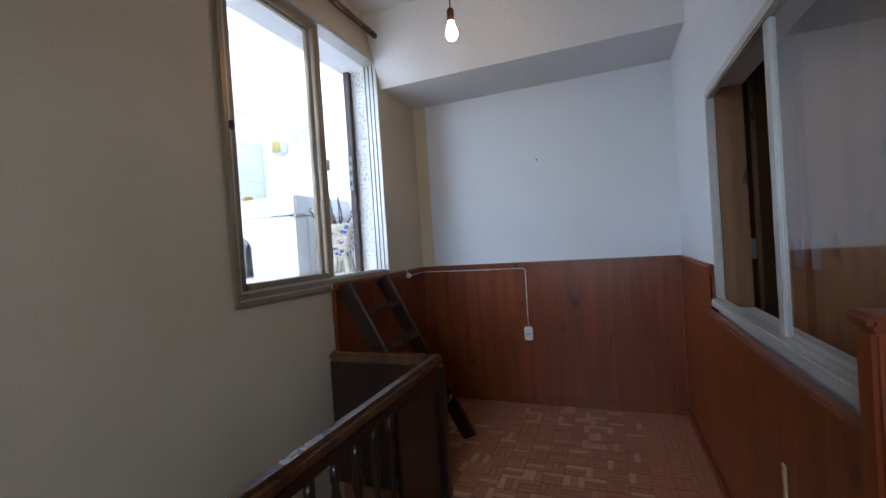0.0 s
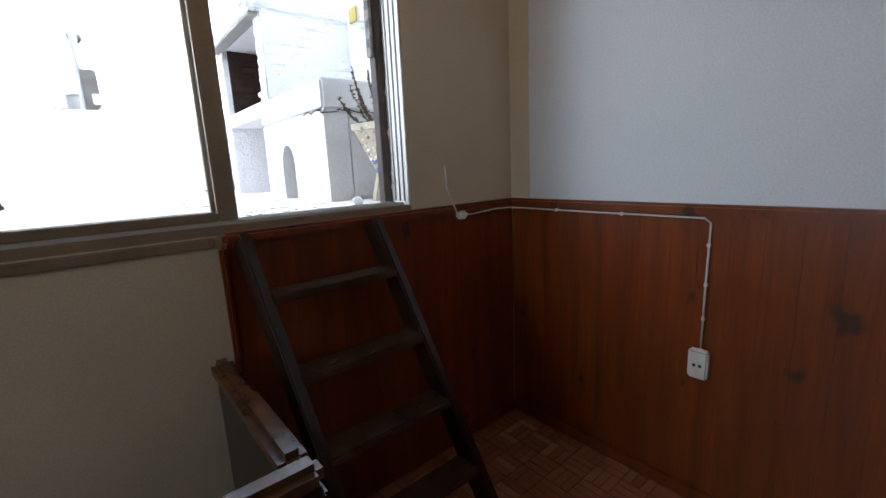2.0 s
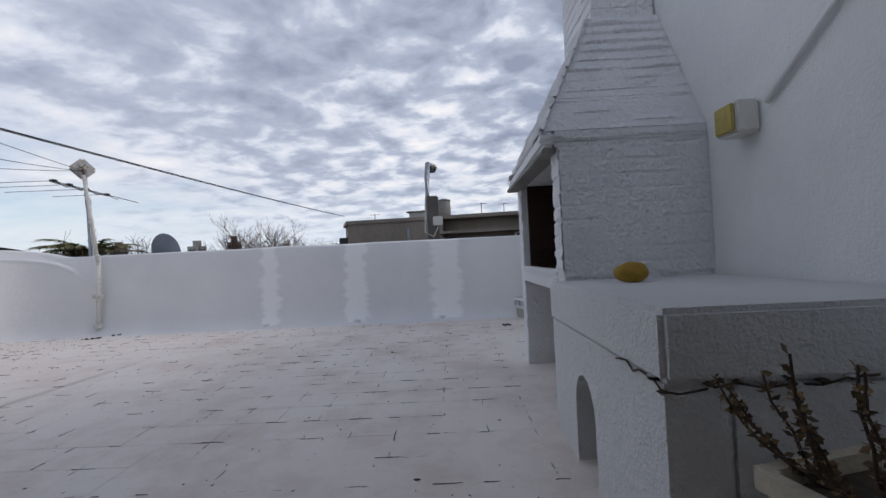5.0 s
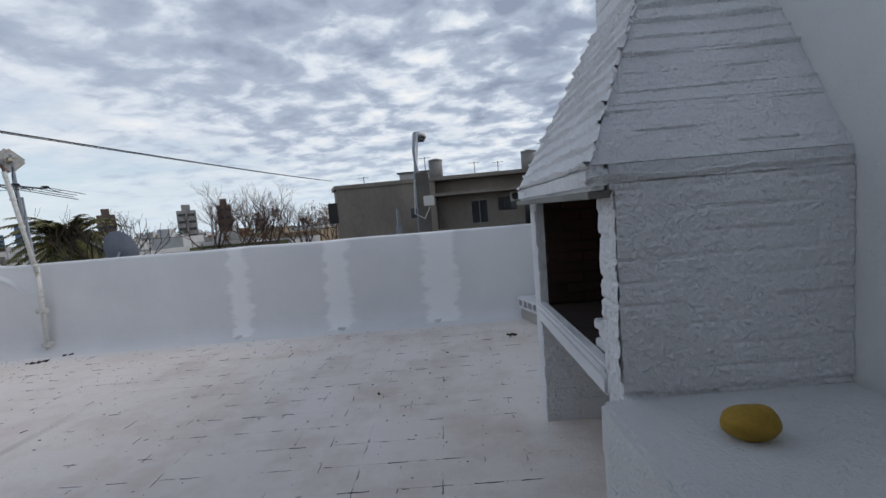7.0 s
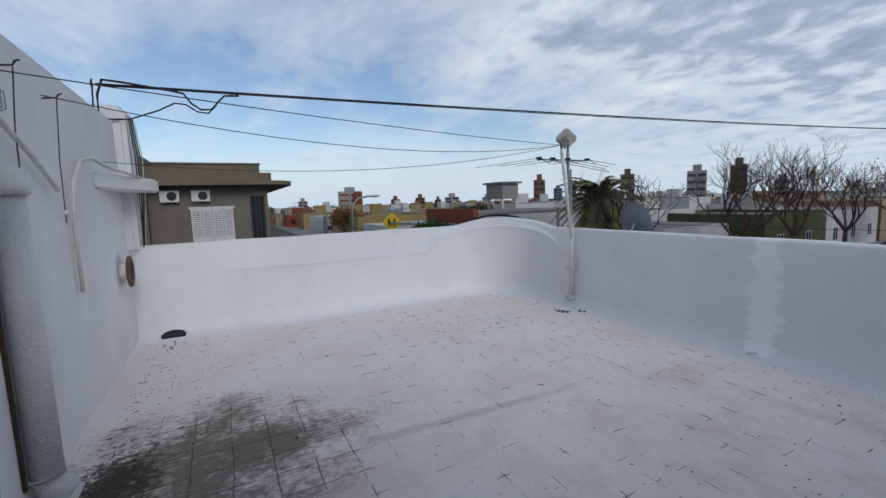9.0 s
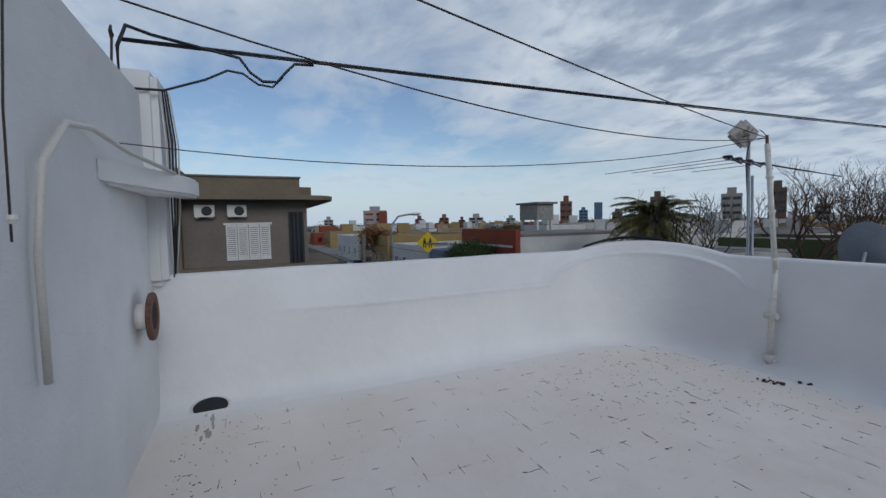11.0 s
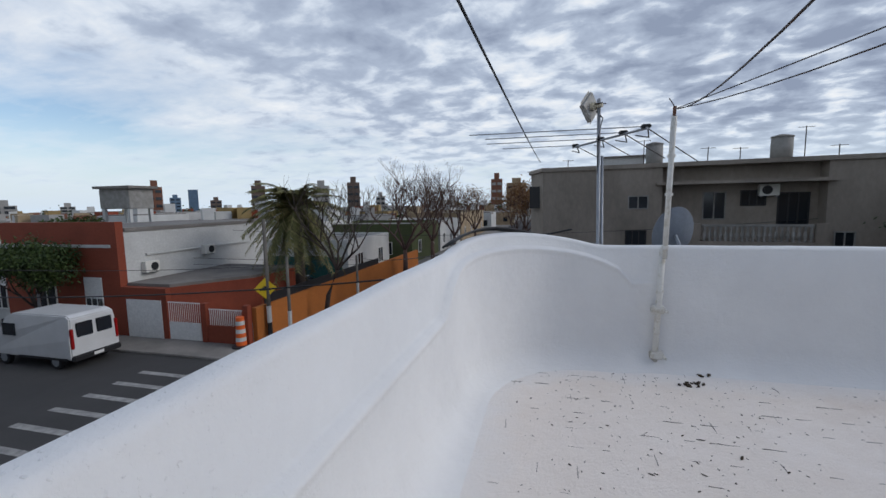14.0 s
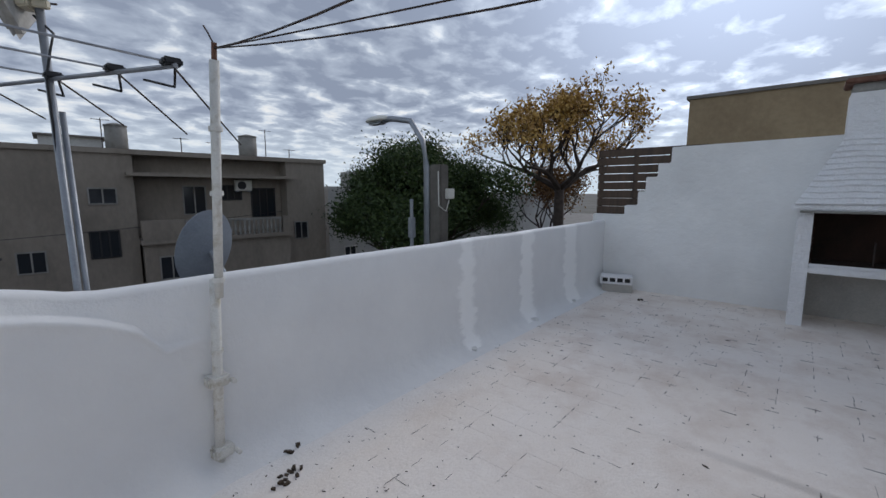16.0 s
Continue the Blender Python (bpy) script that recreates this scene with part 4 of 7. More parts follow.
def counter():
    """Front face with the arched hole; lower body set back under a thick top."""
    bm = bmesh.new()
    a0, a1, za = 1.50, 1.74, 0.24
    arc = [((a0 + a1) / 2 + 0.12 * math.cos(math.pi * i / 8), za + 0.15 * math.sin(math.pi * i / 8)) for i in range(9)]
    out = [(0.97, 0.0), (a0, 0.0), (a0, za)] + arc[::-1][1:-1] + [(a1, za), (a1, 0.0), (BY0 - 0.001, 0.0), (BY0 - 0.001, 0.55), (0.97, 0.55)]
    prism(out, 0.795, 0.95, bm=bm, m=Matrix(((0, 0, 1, 0), (1, 0, 0, 0), (0, 1, 0, 0), (0, 0, 0, 1))))
    bmesh.ops.recalc_face_normals(bm, faces=bm.faces)
    bmesh.ops.triangulate(bm, faces=[f for f in bm.faces if len(f.verts) > 4])
    return bm


part("front", counter(), M_RENDER, bench)
part("end", box(0.951, E_, 0.97, 1.12, 0.0, 0.55, 0.012), M_RENDER, bench)
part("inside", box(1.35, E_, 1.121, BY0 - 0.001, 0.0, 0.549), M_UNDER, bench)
top = box(0.785, E_, 0.95, BY0 - 0.001, 0.551, 0.735, 0.016)
part("top", top, M_RENDER, bench)
stone = bmesh.new()
bmesh.ops.create_icosphere(stone, subdivisions=4, radius=1)
for v in stone.verts:
    k = 1 + 0.10 * noise.noise(v.co * 1.6)
    v.co = Vector((v.co.x * 0.075 * k, v.co.y * 0.05 * k, v.co.z * 0.046 * k))
thing("yellow_stone", stone, stained("ochre_stone", (0.42, 0.26, 0.03), (0.28, 0.16, 0.02), 25, 0.7, 0.4, 120, 0.003), "rounded ochre yellow stone on the counter", "stone", at=(1.085, 1.80, 0.779), smooth=True)

rng = random.Random(17)
crack = []
for i in range(16):
    f = i / 15
    crack.append((0.789 if f < 0.5 else 0.789 + (f - 0.5) * 1.0, 1.25 - 0.6 * f if f < 0.5 else 0.949, 0.55 + rng.uniform(-0.018, 0.012)))
part("crack", tube(crack, 0.003, 5), M_DEBRIS, bench, "dark ragged crack below the slab")
for k in range(14):
    x, y, z = crack[rng.randrange(4, 15)]
    part("flaked_edge", lathe([(0.004, -0.006), (rng.uniform(0.010, 0.02), 0.0), (0.005, 0.006)], 7, m=Matrix.Translation((x + 0.004, y + 0.004, z + rng.uniform(-0.012, 0.012)))), M_RENDER if k % 2 else M_DEBRIS, bench)

# lamp box on the east wall
bl = thing("wall_lamp", None, None, "square white box lamp with a yellowed lens", "wall lamp", at=Matrix.Translation((TX1, 1.78, 1.42)))
part("housing", box(-0.10, -0.001, -0.07, 0.07, -0.07, 0.07, 0.01), M_PLASTIC, bl)
part("lens", box(-0.115, -0.101, -0.06, 0.06, -0.06, 0.06, 0.006), stained("yellowed_lens", (0.50, 0.40, 0.12), (0.35, 0.26, 0.07), 12), bl, "yellowed plastic lens")
thing("lamp_conduit", tube([(TX1 - 0.02, 1.65, 1.45), (TX1 - 0.02, 1.2, 1.75), (TX1 - 0.02, 0.7, 2.2)], 0.012, 8), M_WHITE, "white painted conduit to the wall lamp", "conduit", smooth=True)

# hollow blocks in the corner
hb = thing("hollow_block", None, None, "white painted hollow block lying on a concrete block", "block", at=pose(1.33, 5.70, 0.0, 0, 0, -72))
part("base_block", box(-0.21, 0.25, -0.095, 0.095, 0.0, 0.135, 0.008), M_UNDER, hb, "grey weathered block")
blk = box(-0.245, 0.245, -0.12, 0.12, 0.136, 0.165, 0.005)
box(-0.245, 0.245, -0.12, 0.12, 0.238, 0.27, 0.005, bm=blk)
for x in (-0.245, -0.13, -0.015, 0.10, 0.215):
    box(x, x + 0.03, -0.119, 0.119, 0.1652, 0.2378, bm=blk)
part("block", blk, M_BBQ, hb)
# solid black box: the hollows' inner shade put into its colour
part("core", box(-0.21, 0.21, -0.075, 0.075, 0.166, 0.237), M_CABLE, hb, "black filler painted for the shade in the hollows")

# ---- things of the terrace ----
def cable(name, pts, r, material, label, cat="cable", n=6):
    return thing(name, tube(pts, r, n), material, label, cat, smooth=True)


# steel frame on the jamb and the reed covered grille leaf
jam = thing("grille_frame", None, None, "rusty dark steel frame fixed in the window reveal", "steel frame", kind="structure")
part("upright", box(0.766, 0.812, 0.30, 0.352, 0.0, 1.68, 0.003), M_STEEL, jam)
part("strike_plate", box(0.749, 0.7655, 0.305, 0.347, 0.70, 0.98, 0.003), stained("worn_plate", (0.10, 0.09, 0.085), (0.3, 0.28, 0.26), 30, 0.6, 0.3), jam, "worn lock plate")
for z in (0.76, 0.84, 0.92):
    part("slot", box(0.747, 0.7485, 0.315, 0.335, z - 0.018, z + 0.018, 0.001), M_CABLE, jam)
structure("outer_sill", box(WX0 - 0.13, WX1 + 0.12, 0.116, 0.20, -0.06, 0.006, 0.006), stained("worn_sill_render", (0.66, 0.62, 0.56), (0.40, 0.33, 0.26), 9, 0.9, 0.6, 60, 0.01, amount=(0.4, 0.65)), "worn stained outer window sill", "sill")
structure("floor_threshold", box(WX0 - 0.13, WX1 + 0.12, 0.201, TY0 - 0.0005, -0.06, 0.001), M_FLOOR, "white painted floor running up to the window sill", "floor")
leaf = thing("grille_leaf", None, None, "dark steel grille leaf backed with a brown reed mat", "window grille", at=(-0.862, 0.235, 0.07))
LW, LH = 0.285, 1.70
for x, w in ((0.0, 0.022), (0.125, 0.016), (LW - 0.03, 0.03)):
    part("bar", box(x, x + w, -0.012, 0.018, 0.0, LH, 0.002), M_STEEL, leaf)
for z in (0.0, LH - 0.026):
    part("cross_bar", box(0.023, LW - 0.031, -0.011, 0.017, z, z + 0.02, 0.002), M_STEEL, leaf)
part("lock_box", box(0.118, LW - 0.02, -0.034, -0.0125, 0.46, 0.67, 0.004), M_STEEL, leaf, "dark steel lock box")
M_BRASS = stained("brass", (0.40, 0.26, 0.08), (0.25, 0.15, 0.05), 30, 0.35, 0, metal=0.8)
key = part("key", lathe([(0.005, 0), (0.005, 0.02), (0.014, 0.024), (0.014, 0.03)], 8, m=Matrix.Translation((0.19, -0.034, 0.575)) @ pose(0, 0, 0, 90, 0, 0)), M_BRASS, leaf, "brass key")
part("key_tag", tube([(0.19, -0.05, 0.565), (0.192, -0.052, 0.54), (0.196, -0.05, 0.50), (0.198, -0.05, 0.485)], 0.006, 6), M_BRASS, key)
M_REED = Mat("dry_reeds", 0.75, 0, 0.3)
M_REED.color(M_REED.mix(0.7, M_REED.ramp(M_REED.random(), [(0, (0.12, 0.075, 0.045)), (0.6, (0.22, 0.15, 0.09)), (1, (0.34, 0.25, 0.16))]), M_REED.ramp(M_REED.noise(30, 5), [(0.3, 0.35), (0.7, 1)]), "MULTIPLY"))
reed = to_mesh("reed", tube([(0, 0, 0), (0.1, 0.003, 0.002), (0.2, -0.002, -0.002), (0.295, 0.002, 0.001)], 0.0076, 6))
reed.materials.append(M_REED.m)
rng = random.Random(2)
for i in range(152):
    z = 0.05 + 1.62 * i / 151
    if rng.random() < 0.06:
        continue
    piece("reed", reed, leaf, Matrix.Translation((0.004 + rng.uniform(-0.002, 0.018), 0.028 + rng.uniform(0, 0.008), z)) @ Matrix.Rotation(rng.uniform(-0.014, 0.014), 4, "Y"))

wide = thing("reed_panel", None, None, "tall steel grille leaf covered with brown reed mats", "window grille", at=pose(-2.72, TY0 + 0.055, 0.03, 0, 0, 11))
WW = 1.28
for x, w in ((0.03, 0.03), (0.62, 0.02), (WW - 0.03, 0.03)):
    part("bar", box(x, x + w, -0.035, -0.005, 0.0, 2.10, 0.002), M_STEEL, wide)
for z in (0.0, 1.05, 1.86, 2.07):
    part("cross_bar", box(0.061, WW - 0.031, -0.034, -0.006, z, z + 0.03, 0.002), M_STEEL, wide)
longreed = to_mesh("reed", tube([(0, 0, 0), (0.33, 0.004, 0.003), (0.7, -0.003, -0.003), (1.0, 0.003, 0.002), (1.29, 0.0, 0.0)], 0.0078, 5))
longreed.materials.append(M_REED.m)
for i in range(150):
    z = 0.06 + 1.86 * i / 149
    upper = z > 1.50
    dx = (0.03 if upper else 0.0) + rng.uniform(-0.022, 0.022)
    piece("reed", longreed, wide, Matrix.Translation((dx, (0.014 if upper else 0.003) + rng.uniform(0, 0.006), z)) @ Matrix.Rotation(rng.uniform(-0.006, 0.006), 4, "Y"))

# mosaic pot with a dried plant
PX, PY = 1.045, 0.665
pot = thing("mosaic_pot", None, None, "tapered cement plant pot set with mosaic chips", "plant pot", at=pose(PX, PY, 0, 0, 0, 14) @ Matrix.Scale(0.95, 4))
bm = bmesh.new()
rings = []
for h, z in ((0.050, 0.12), (0.060, 0.16), (0.150, 0.43), (0.162, 0.43), (0.162, 0.47), (0.135, 0.47), (0.120, 0.43)):
    rings.append([bm.verts.new((sx * h, sy * h, z)) for sx, sy in ((-1, -1), (1, -1), (1, 1), (-1, 1))])
for a, b in zip(rings, rings[1:]):
    for k in range(4):
        bm.faces.new((a[k], a[(k + 1) % 4], b[(k + 1) % 4], b[k]))
bm.faces.new(rings[0][::-1])
bm.faces.new(rings[-1])
bmesh.ops.bevel(bm, geom=[e for e in bm.edges if abs(e.verts[0].co.z - e.verts[1].co.z) > 0.03], offset=0.01, segments=2, affect="EDGES")
M_POT = stained("pot_cement", (0.55, 0.49, 0.38), (0.42, 0.36, 0.27), 18, 0.85, 0.6, 80, 0.006)
part("bowl", bm, M_POT, pot)
part("soil", box(-0.118, 0.118, -0.118, 0.118, 0.431, 0.444), M_DEBRIS, pot)
for sx, sy in ((-1, -1), (1, -1), (1, 1), (-1, 1)):
    part("leg", slanted((sx * 0.072, sy * 0.072, 0.0), (sx * 0.045, sy * 0.045, 0.17), 0.04, 0.045, 0.008), M_POT, pot)
M_CHIP = Mat("mosaic_chips", 0.35)
M_CHIP.color(M_CHIP.ramp(M_CHIP.random(), [(0.0, (0.10, 0.08, 0.06)), (0.25, (0.32, 0.24, 0.15)), (0.5, (0.66, 0.58, 0.44)), (0.8, (0.72, 0.68, 0.58)), (1.0, (0.22, 0.20, 0.18))]))
M_BLUE = plain("blue_glaze", (0.02, 0.06, 0.27), 0.3)
chips = []
for k in range(3):
    c = lathe([(0.0075 + 0.0025 * k, 0), (0.007 + 0.002 * k, 0.0025)], 5 + k)
    me = to_mesh("mosaic_chip", c)
    me.materials.append(M_CHIP.m)
    chips.append(me)
bluechip = to_mesh("blue_chip", lathe([(0.023, 0), (0.021, 0.003)], 7))
bluechip.materials.append(M_BLUE)
rng = random.Random(5)
for side in range(4):
    for i in range(70):
        z = 0.17 + 0.285 * ((i * 0.618) % 1.0)
        h = 0.060 + 0.090 * (z - 0.16) / 0.27 if z < 0.43 else 0.162
        u = rng.uniform(-0.85, 0.85) * h
        tilt = -71.6 if z < 0.43 else -90
        m = Matrix.Rotation(side * math.pi / 2, 4, "Z") @ Matrix.Translation((u, h + 0.001, z)) @ pose(0, 0, 0, tilt - 0, 0, rng.uniform(0, 90) * 0)
        blue = rng.random() < 0.10
        piece("blue_chip" if blue else "mosaic_chip", bluechip if blue else chips[i % 3], pot, m @ Matrix.Rotation(rng.uniform(0, 3), 4, "Z"))
plant = thing("dried_plant", None, None, "withered succulent with bare stems and brown leaves", "plant", at=(PX, PY, 0.415))
M_STEM = stained("dry_stem", (0.10, 0.065, 0.045), (0.05, 0.032, 0.025), 30, 0.9)
M_DRYLEAF = Mat("withered_leaf", 0.8)
M_DRYLEAF.color(M_DRYLEAF.ramp(M_DRYLEAF.island(), [(0, (0.05, 0.04, 0.03)), (0.6, (0.13, 0.085, 0.04)), (1, (0.24, 0.14, 0.06))]))
lv = bmesh.new()
for i in range(9):
    a = rng.uniform(0, 6.28) if i > 2 else (2.9, 3.4, 2.4)[i]
    reach, hgt = rng.uniform(0.12, 0.26), rng.uniform(0.12, 0.30)
    pts = [Vector((0.03 * math.cos(a), 0.03 * math.sin(a), 0))]
    for k in range(1, 7):
        f = k / 6
        pts.append(Vector((math.cos(a) * (0.03 + reach * f ** 0.6), math.sin(a) * (0.03 + reach * f ** 0.6), hgt * f ** 1.5)) + Vector((rng.uniform(-1, 1), rng.uniform(-1, 1), 0)) * 0.008)
    part("stem", tube(pts, 0.0042, 6, taper=0.0022), M_STEM, plant, smooth=True)
    for k in range(2, 7):
        for j in range(13):
            p = pts[k].lerp(pts[k - 1], rng.random())
            d = Vector((rng.uniform(-1, 1), rng.uniform(-1, 1), rng.uniform(-0.4, 0.8))).normalized()
            q = d.cross(Vector((rng.uniform(-1, 1), rng.uniform(-1, 1), rng.uniform(-1, 1)))).normalized()
            L = rng.uniform(0.009, 0.022)
            vs = [lv.verts.new(p + o) for o in (q * 0.002, d * L * 0.5 + q * 0.006, d * L, d * L * 0.5 - q * 0.006 + d.cross(q) * 0.003)]
            lv.faces.new(vs)
part("leaves", lv, M_DRYLEAF.m, plant, "small curled brown leaves")

# pipe and fittings on the house wall
Y = TY0
dp = thing("downpipe", None, None, "old white painted downpipe with black dirt beside it", "downpipe")
part("pipe", tube([(-3.22, Y + 0.075, 0.17), (-3.22, Y + 0.075, 1.86)], 0.074, 14), M_RENDER, dp, smooth=True)
part("collar", tube([(-3.22, Y + 0.075, 1.72), (-3.22, Y + 0.075, 1.80)], 0.096, 12), M_RENDER, dp, smooth=True)
part("shoe", tube([(-3.22, Y + 0.06, 0.19), (-3.22, Y + 0.075, 0.1), (-3.23, Y + 0.15, 0.045)], 0.09, 14), M_RENDER, dp, smooth=True)
part("plinth", box(-3.33, -3.02, Y + 0.001, Y + 0.2, 0.0, 0.06, 0.02), M_RENDER, dp)
part("dirt_seam", box(-3.135, -3.11, Y + 0.0005, Y + 0.018, 0.16, 1.60, 0.004), M_DEBRIS, dp, "black dirt in the seam")
vent = thing("flue_terminal", None, None, "round galvanised flue terminal with wire guard", "flue vent", at=pose(-2.95, Y, 2.16, -90, 0, 0))
part("collar", lathe([(0.105, 0), (0.105, 0.09), (0.095, 0.1), (0.06, 0.1), (0.06, 0.07)], 20), M_GALV, vent, smooth=True)
for i in range(5):
    part("guard_wire", tube([(-0.08 + 0.04 * i, -0.08, 0.1), (-0.08 + 0.04 * i, -0.04, 0.18), (-0.08 + 0.04 * i, 0.04, 0.18), (-0.08 + 0.04 * i, 0.08, 0.1)], 0.004, 5), M_GALV, vent)
cable("wall_conduit", [(-3.02, Y + 0.05, 2.15), (-3.3, Y + 0.06, 2.12), (-3.7, Y + 0.05, 1.98), (-4.15, Y + 0.04, 1.78)], 0.016, M_PAINTPIPE, "grey plastic conduit running down the house wall", "conduit", 8)
for x, zt, zb in ((-3.52, 2.44, 1.78), (-4.22, 2.42, 1.55)):
    hk = thing("wire_hook", None, None, "thin wire hanging from an iron eye on the wall", "hook", "wire hooks on the house wall")
    part("eye", tube([(x, Y, zt), (x, Y + 0.08, zt + 0.01), (x + 0.02, Y + 0.1, zt + 0.03), (x, Y + 0.11, zt + 0.04)], 0.006, 6), M_STEEL, hk)
    part("tail", tube([(x, Y + 0.08, zt), (x - 0.01, Y + 0.05, (zt + zb) / 2), (x - 0.02, Y + 0.04, zb)], 0.004, 5), M_STEEL, hk)
    part("insulator", lathe([(0.012, 0), (0.018, 0.015), (0.012, 0.03)], 8, m=Matrix.Translation((x - 0.01, Y + 0.05, zb + 0.06))), M_PLASTIC, hk)
cable("white_riser", [(-4.45, Y + 0.03, 1.0), (-4.45, Y + 0.03, 1.5), (-4.52, Y + 0.04, 1.85), (-4.75, Y + 0.05, 2.05), (-5.1, Y + 0.05, 2.1), (-5.5, Y + 0.12, 2.04), (-6.2, Y + 0.25, 2.0)], 0.015, M_WHITECABLE, "white flexible conduit bent over the bracket", "conduit", 8)
br = prism([(-5.30, Y), (-5.42, Y), (-6.75, Y), (-6.75, Y + 0.36), (-6.45, Y + 0.33), (-5.9, Y + 0.16)][::-1], 1.84, 2.0)
bmesh.ops.recalc_face_normals(br, faces=br.faces)
bmesh.ops.bevel(br, geom=list(br.edges), offset=0.02, segments=2, affect="EDGES")
structure("wall_bracket", br, M_WHITE, "white plastered bracket shelf at the wall's end", "bracket")
structure("corner_pier", box(-7.12, -6.5, 0.10, Y + 0.12, 1.1, 2.86, 0.05), M_WHITE, "white rounded pier at the end of the house wall", "pier")
for i in range(7):
    x = -6.6 - 0.07 * (i % 4)
    cable("riser_cable", [(x, Y + 0.125 + 0.008 * i, 2.74), (x + 0.02, Y + 0.15 + 0.012 * i, 2.3), (x - 0.02, Y + 0.14 + 0.01 * i, 1.7), (x, Y + 0.15, 1.16)], 0.0065, M_CABLE if i % 3 else M_WHITECABLE, "telephone cable hanging down the corner pier", "cable")
fg = thing("pipe_flange", None, None, "rusty round pipe flange sticking out of the wall", "pipe flange", at=pose(-5.99, Y, 0.95, -90, 0, 0))
part("stub", lathe([(0.095, 0), (0.095, 0.075)], 20), M_WHITE, fg, smooth=True)
part("ring", lathe([(0.17, 0.076), (0.175, 0.09), (0.17, 0.104), (0.105, 0.106), (0.10, 0.09)], 28), M_RUST, fg, smooth=True)
part("bore", lathe([(0.099, 0.08), (0.099, 0.098)], 20), M_SOOT, fg, "dark bore")
dr = thing("roof_drain", None, None, "black drain hole at the foot of the parapet", "drain", at=pose(TX0 + 0.135, 0.76, 0.022, 0, 36, 0) @ Matrix.Diagonal((1.0, 1.55, 1.0, 1.0)))
part("rim", lathe([(0.10, 0), (0.105, 0.01), (0.095, 0.016), (0.085, 0.01)], 20), M_RENDER, dr)
part("hole", lathe([(0.088, 0.011), (0.088, 0.0165)], 20), M_CABLE, dr)

# flat grey patches added for the drain's recessed channel, its dark edges as colour
streak = bmesh.new()
rng = random.Random(31)
for k in range(9):
    a, w = rng.uniform(0.05, 0.12), rng.uniform(0.008, 0.022)
    yk, xk = 0.76 + rng.gauss(0, 0.025), TX0 + 0.20 + 0.055 * k
    prism([(xk, yk - w), (xk + a, yk - w * 0.7), (xk + a * 1.4, yk + w * 0.2), (xk + a * 0.8, yk + w), (xk - 0.02, yk + w * 0.6)], 0.0005 + 0.0003 * k, 0.002 + 0.0003 * k, bm=streak)
thing("drain_dirt", streak, stained("grey_channel_patch", (0.50, 0.46, 0.40), (0.32, 0.28, 0.23), 20, 0.9, 0.3), "flat grey patches standing in for the roof drain's recessed channel", "dirt")

# the antenna pole at the parapet
ap = thing("antenna_pole", None, None, "flaking white iron pole clamped to the parapet", "pole")
part("lower_pipe", tube([(-4.873, 5.965, 0.02), (-4.835, 5.955, 1.15)], 0.028, 12), M_PAINTPIPE, ap, smooth=True)
part("upper_pipe", tube([(-4.825, 5.935, 1.05), (-4.836, 5.755, 2.29)], 0.024, 12), M_PAINTPIPE, ap, smooth=True)
for z in (0.12, 0.56):
    c = part("clamp", box(-4.92, -4.80, 5.915, 6.0, z - 0.035, z + 0.035, 0.012), M_PAINTPIPE, ap)
    part("bolt", lathe([(0.014, 0), (0.014, 0.05)], 8, m=Matrix.Translation((-4.80, 5.91, z)) @ pose(0, 0, 0, 90, 0, 0)), M_PAINTPIPE, c)
for x, y, z in ((-4.848, 5.958, 0.72), (-4.827, 5.922, 1.14), (-4.83, 5.852, 1.62), (-4.833, 5.804, 1.95)):
    part("band", tube([(x, y, z), (x, y, z + 0.025)], 0.034, 12), M_PAINTPIPE, ap)
part("rusty_tip", tube([(-4.836, 5.756, 2.28), (-4.836, 5.743, 2.37)], 0.014, 8), M_RUST, ap)
part("whisker", tube([(-4.836, 5.744, 2.36), (-4.87, 5.73, 2.41), (-4.89, 5.72, 2.43)], 0.004, 5), M_STEEL, ap)

um = thing("antenna_mast", None, None, "galvanised mast with a panel antenna and a television aerial", "antenna")
part("mast", tube([(-5.325, 6.45, STREET + 4.0), (-5.378, 6.40, 2.62)], 0.018, 12), M_GALV, um, smooth=True)
part("brace", tube([(-5.285, 6.44, -0.5), (-5.335, 6.42, 2.05)], 0.014, 10), M_GALV, um, smooth=True)
MP = Matrix.Translation((-5.468, 6.452, 2.55)) @ pose(0, 0, 0, 0, 0, 54)
radome = box(-0.134, 0.134, -0.032, 0.032, -0.134, 0.134, 0.03)
for v in radome.verts:
    if v.co.y > 0:
        v.co.x *= 0.88
        v.co.z *= 0.88
bmesh.ops.transform(radome, matrix=MP @ pose(0, 0, 0, 0, 45, 0), verts=radome.verts)
M_RADOME = stained("weathered_radome", (0.52, 0.51, 0.48), (0.30, 0.28, 0.25), 14, 0.6, 0.2)
pa = part("panel_antenna", radome, M_RADOME, um, "weathered diamond shaped panel")
M_IVORY = plain("ivory_plastic", (0.55, 0.50, 0.38), 0.5)
part("mount", box(-0.045, 0.045, -0.085, -0.033, -0.03, 0.035, 0.008, m=MP), M_IVORY, pa)
part("clamp_bar", box(-0.02, 0.02, -0.15, -0.086, -0.02, 0.02, 0.005, m=MP), M_IVORY, pa)
for x in (-0.03, 0.03):
    part("u_bolt", tube([MP @ Vector((x, -0.06, 0.015)), MP @ Vector((x, -0.17, 0.015))], 0.005, 6), M_STEEL, pa)
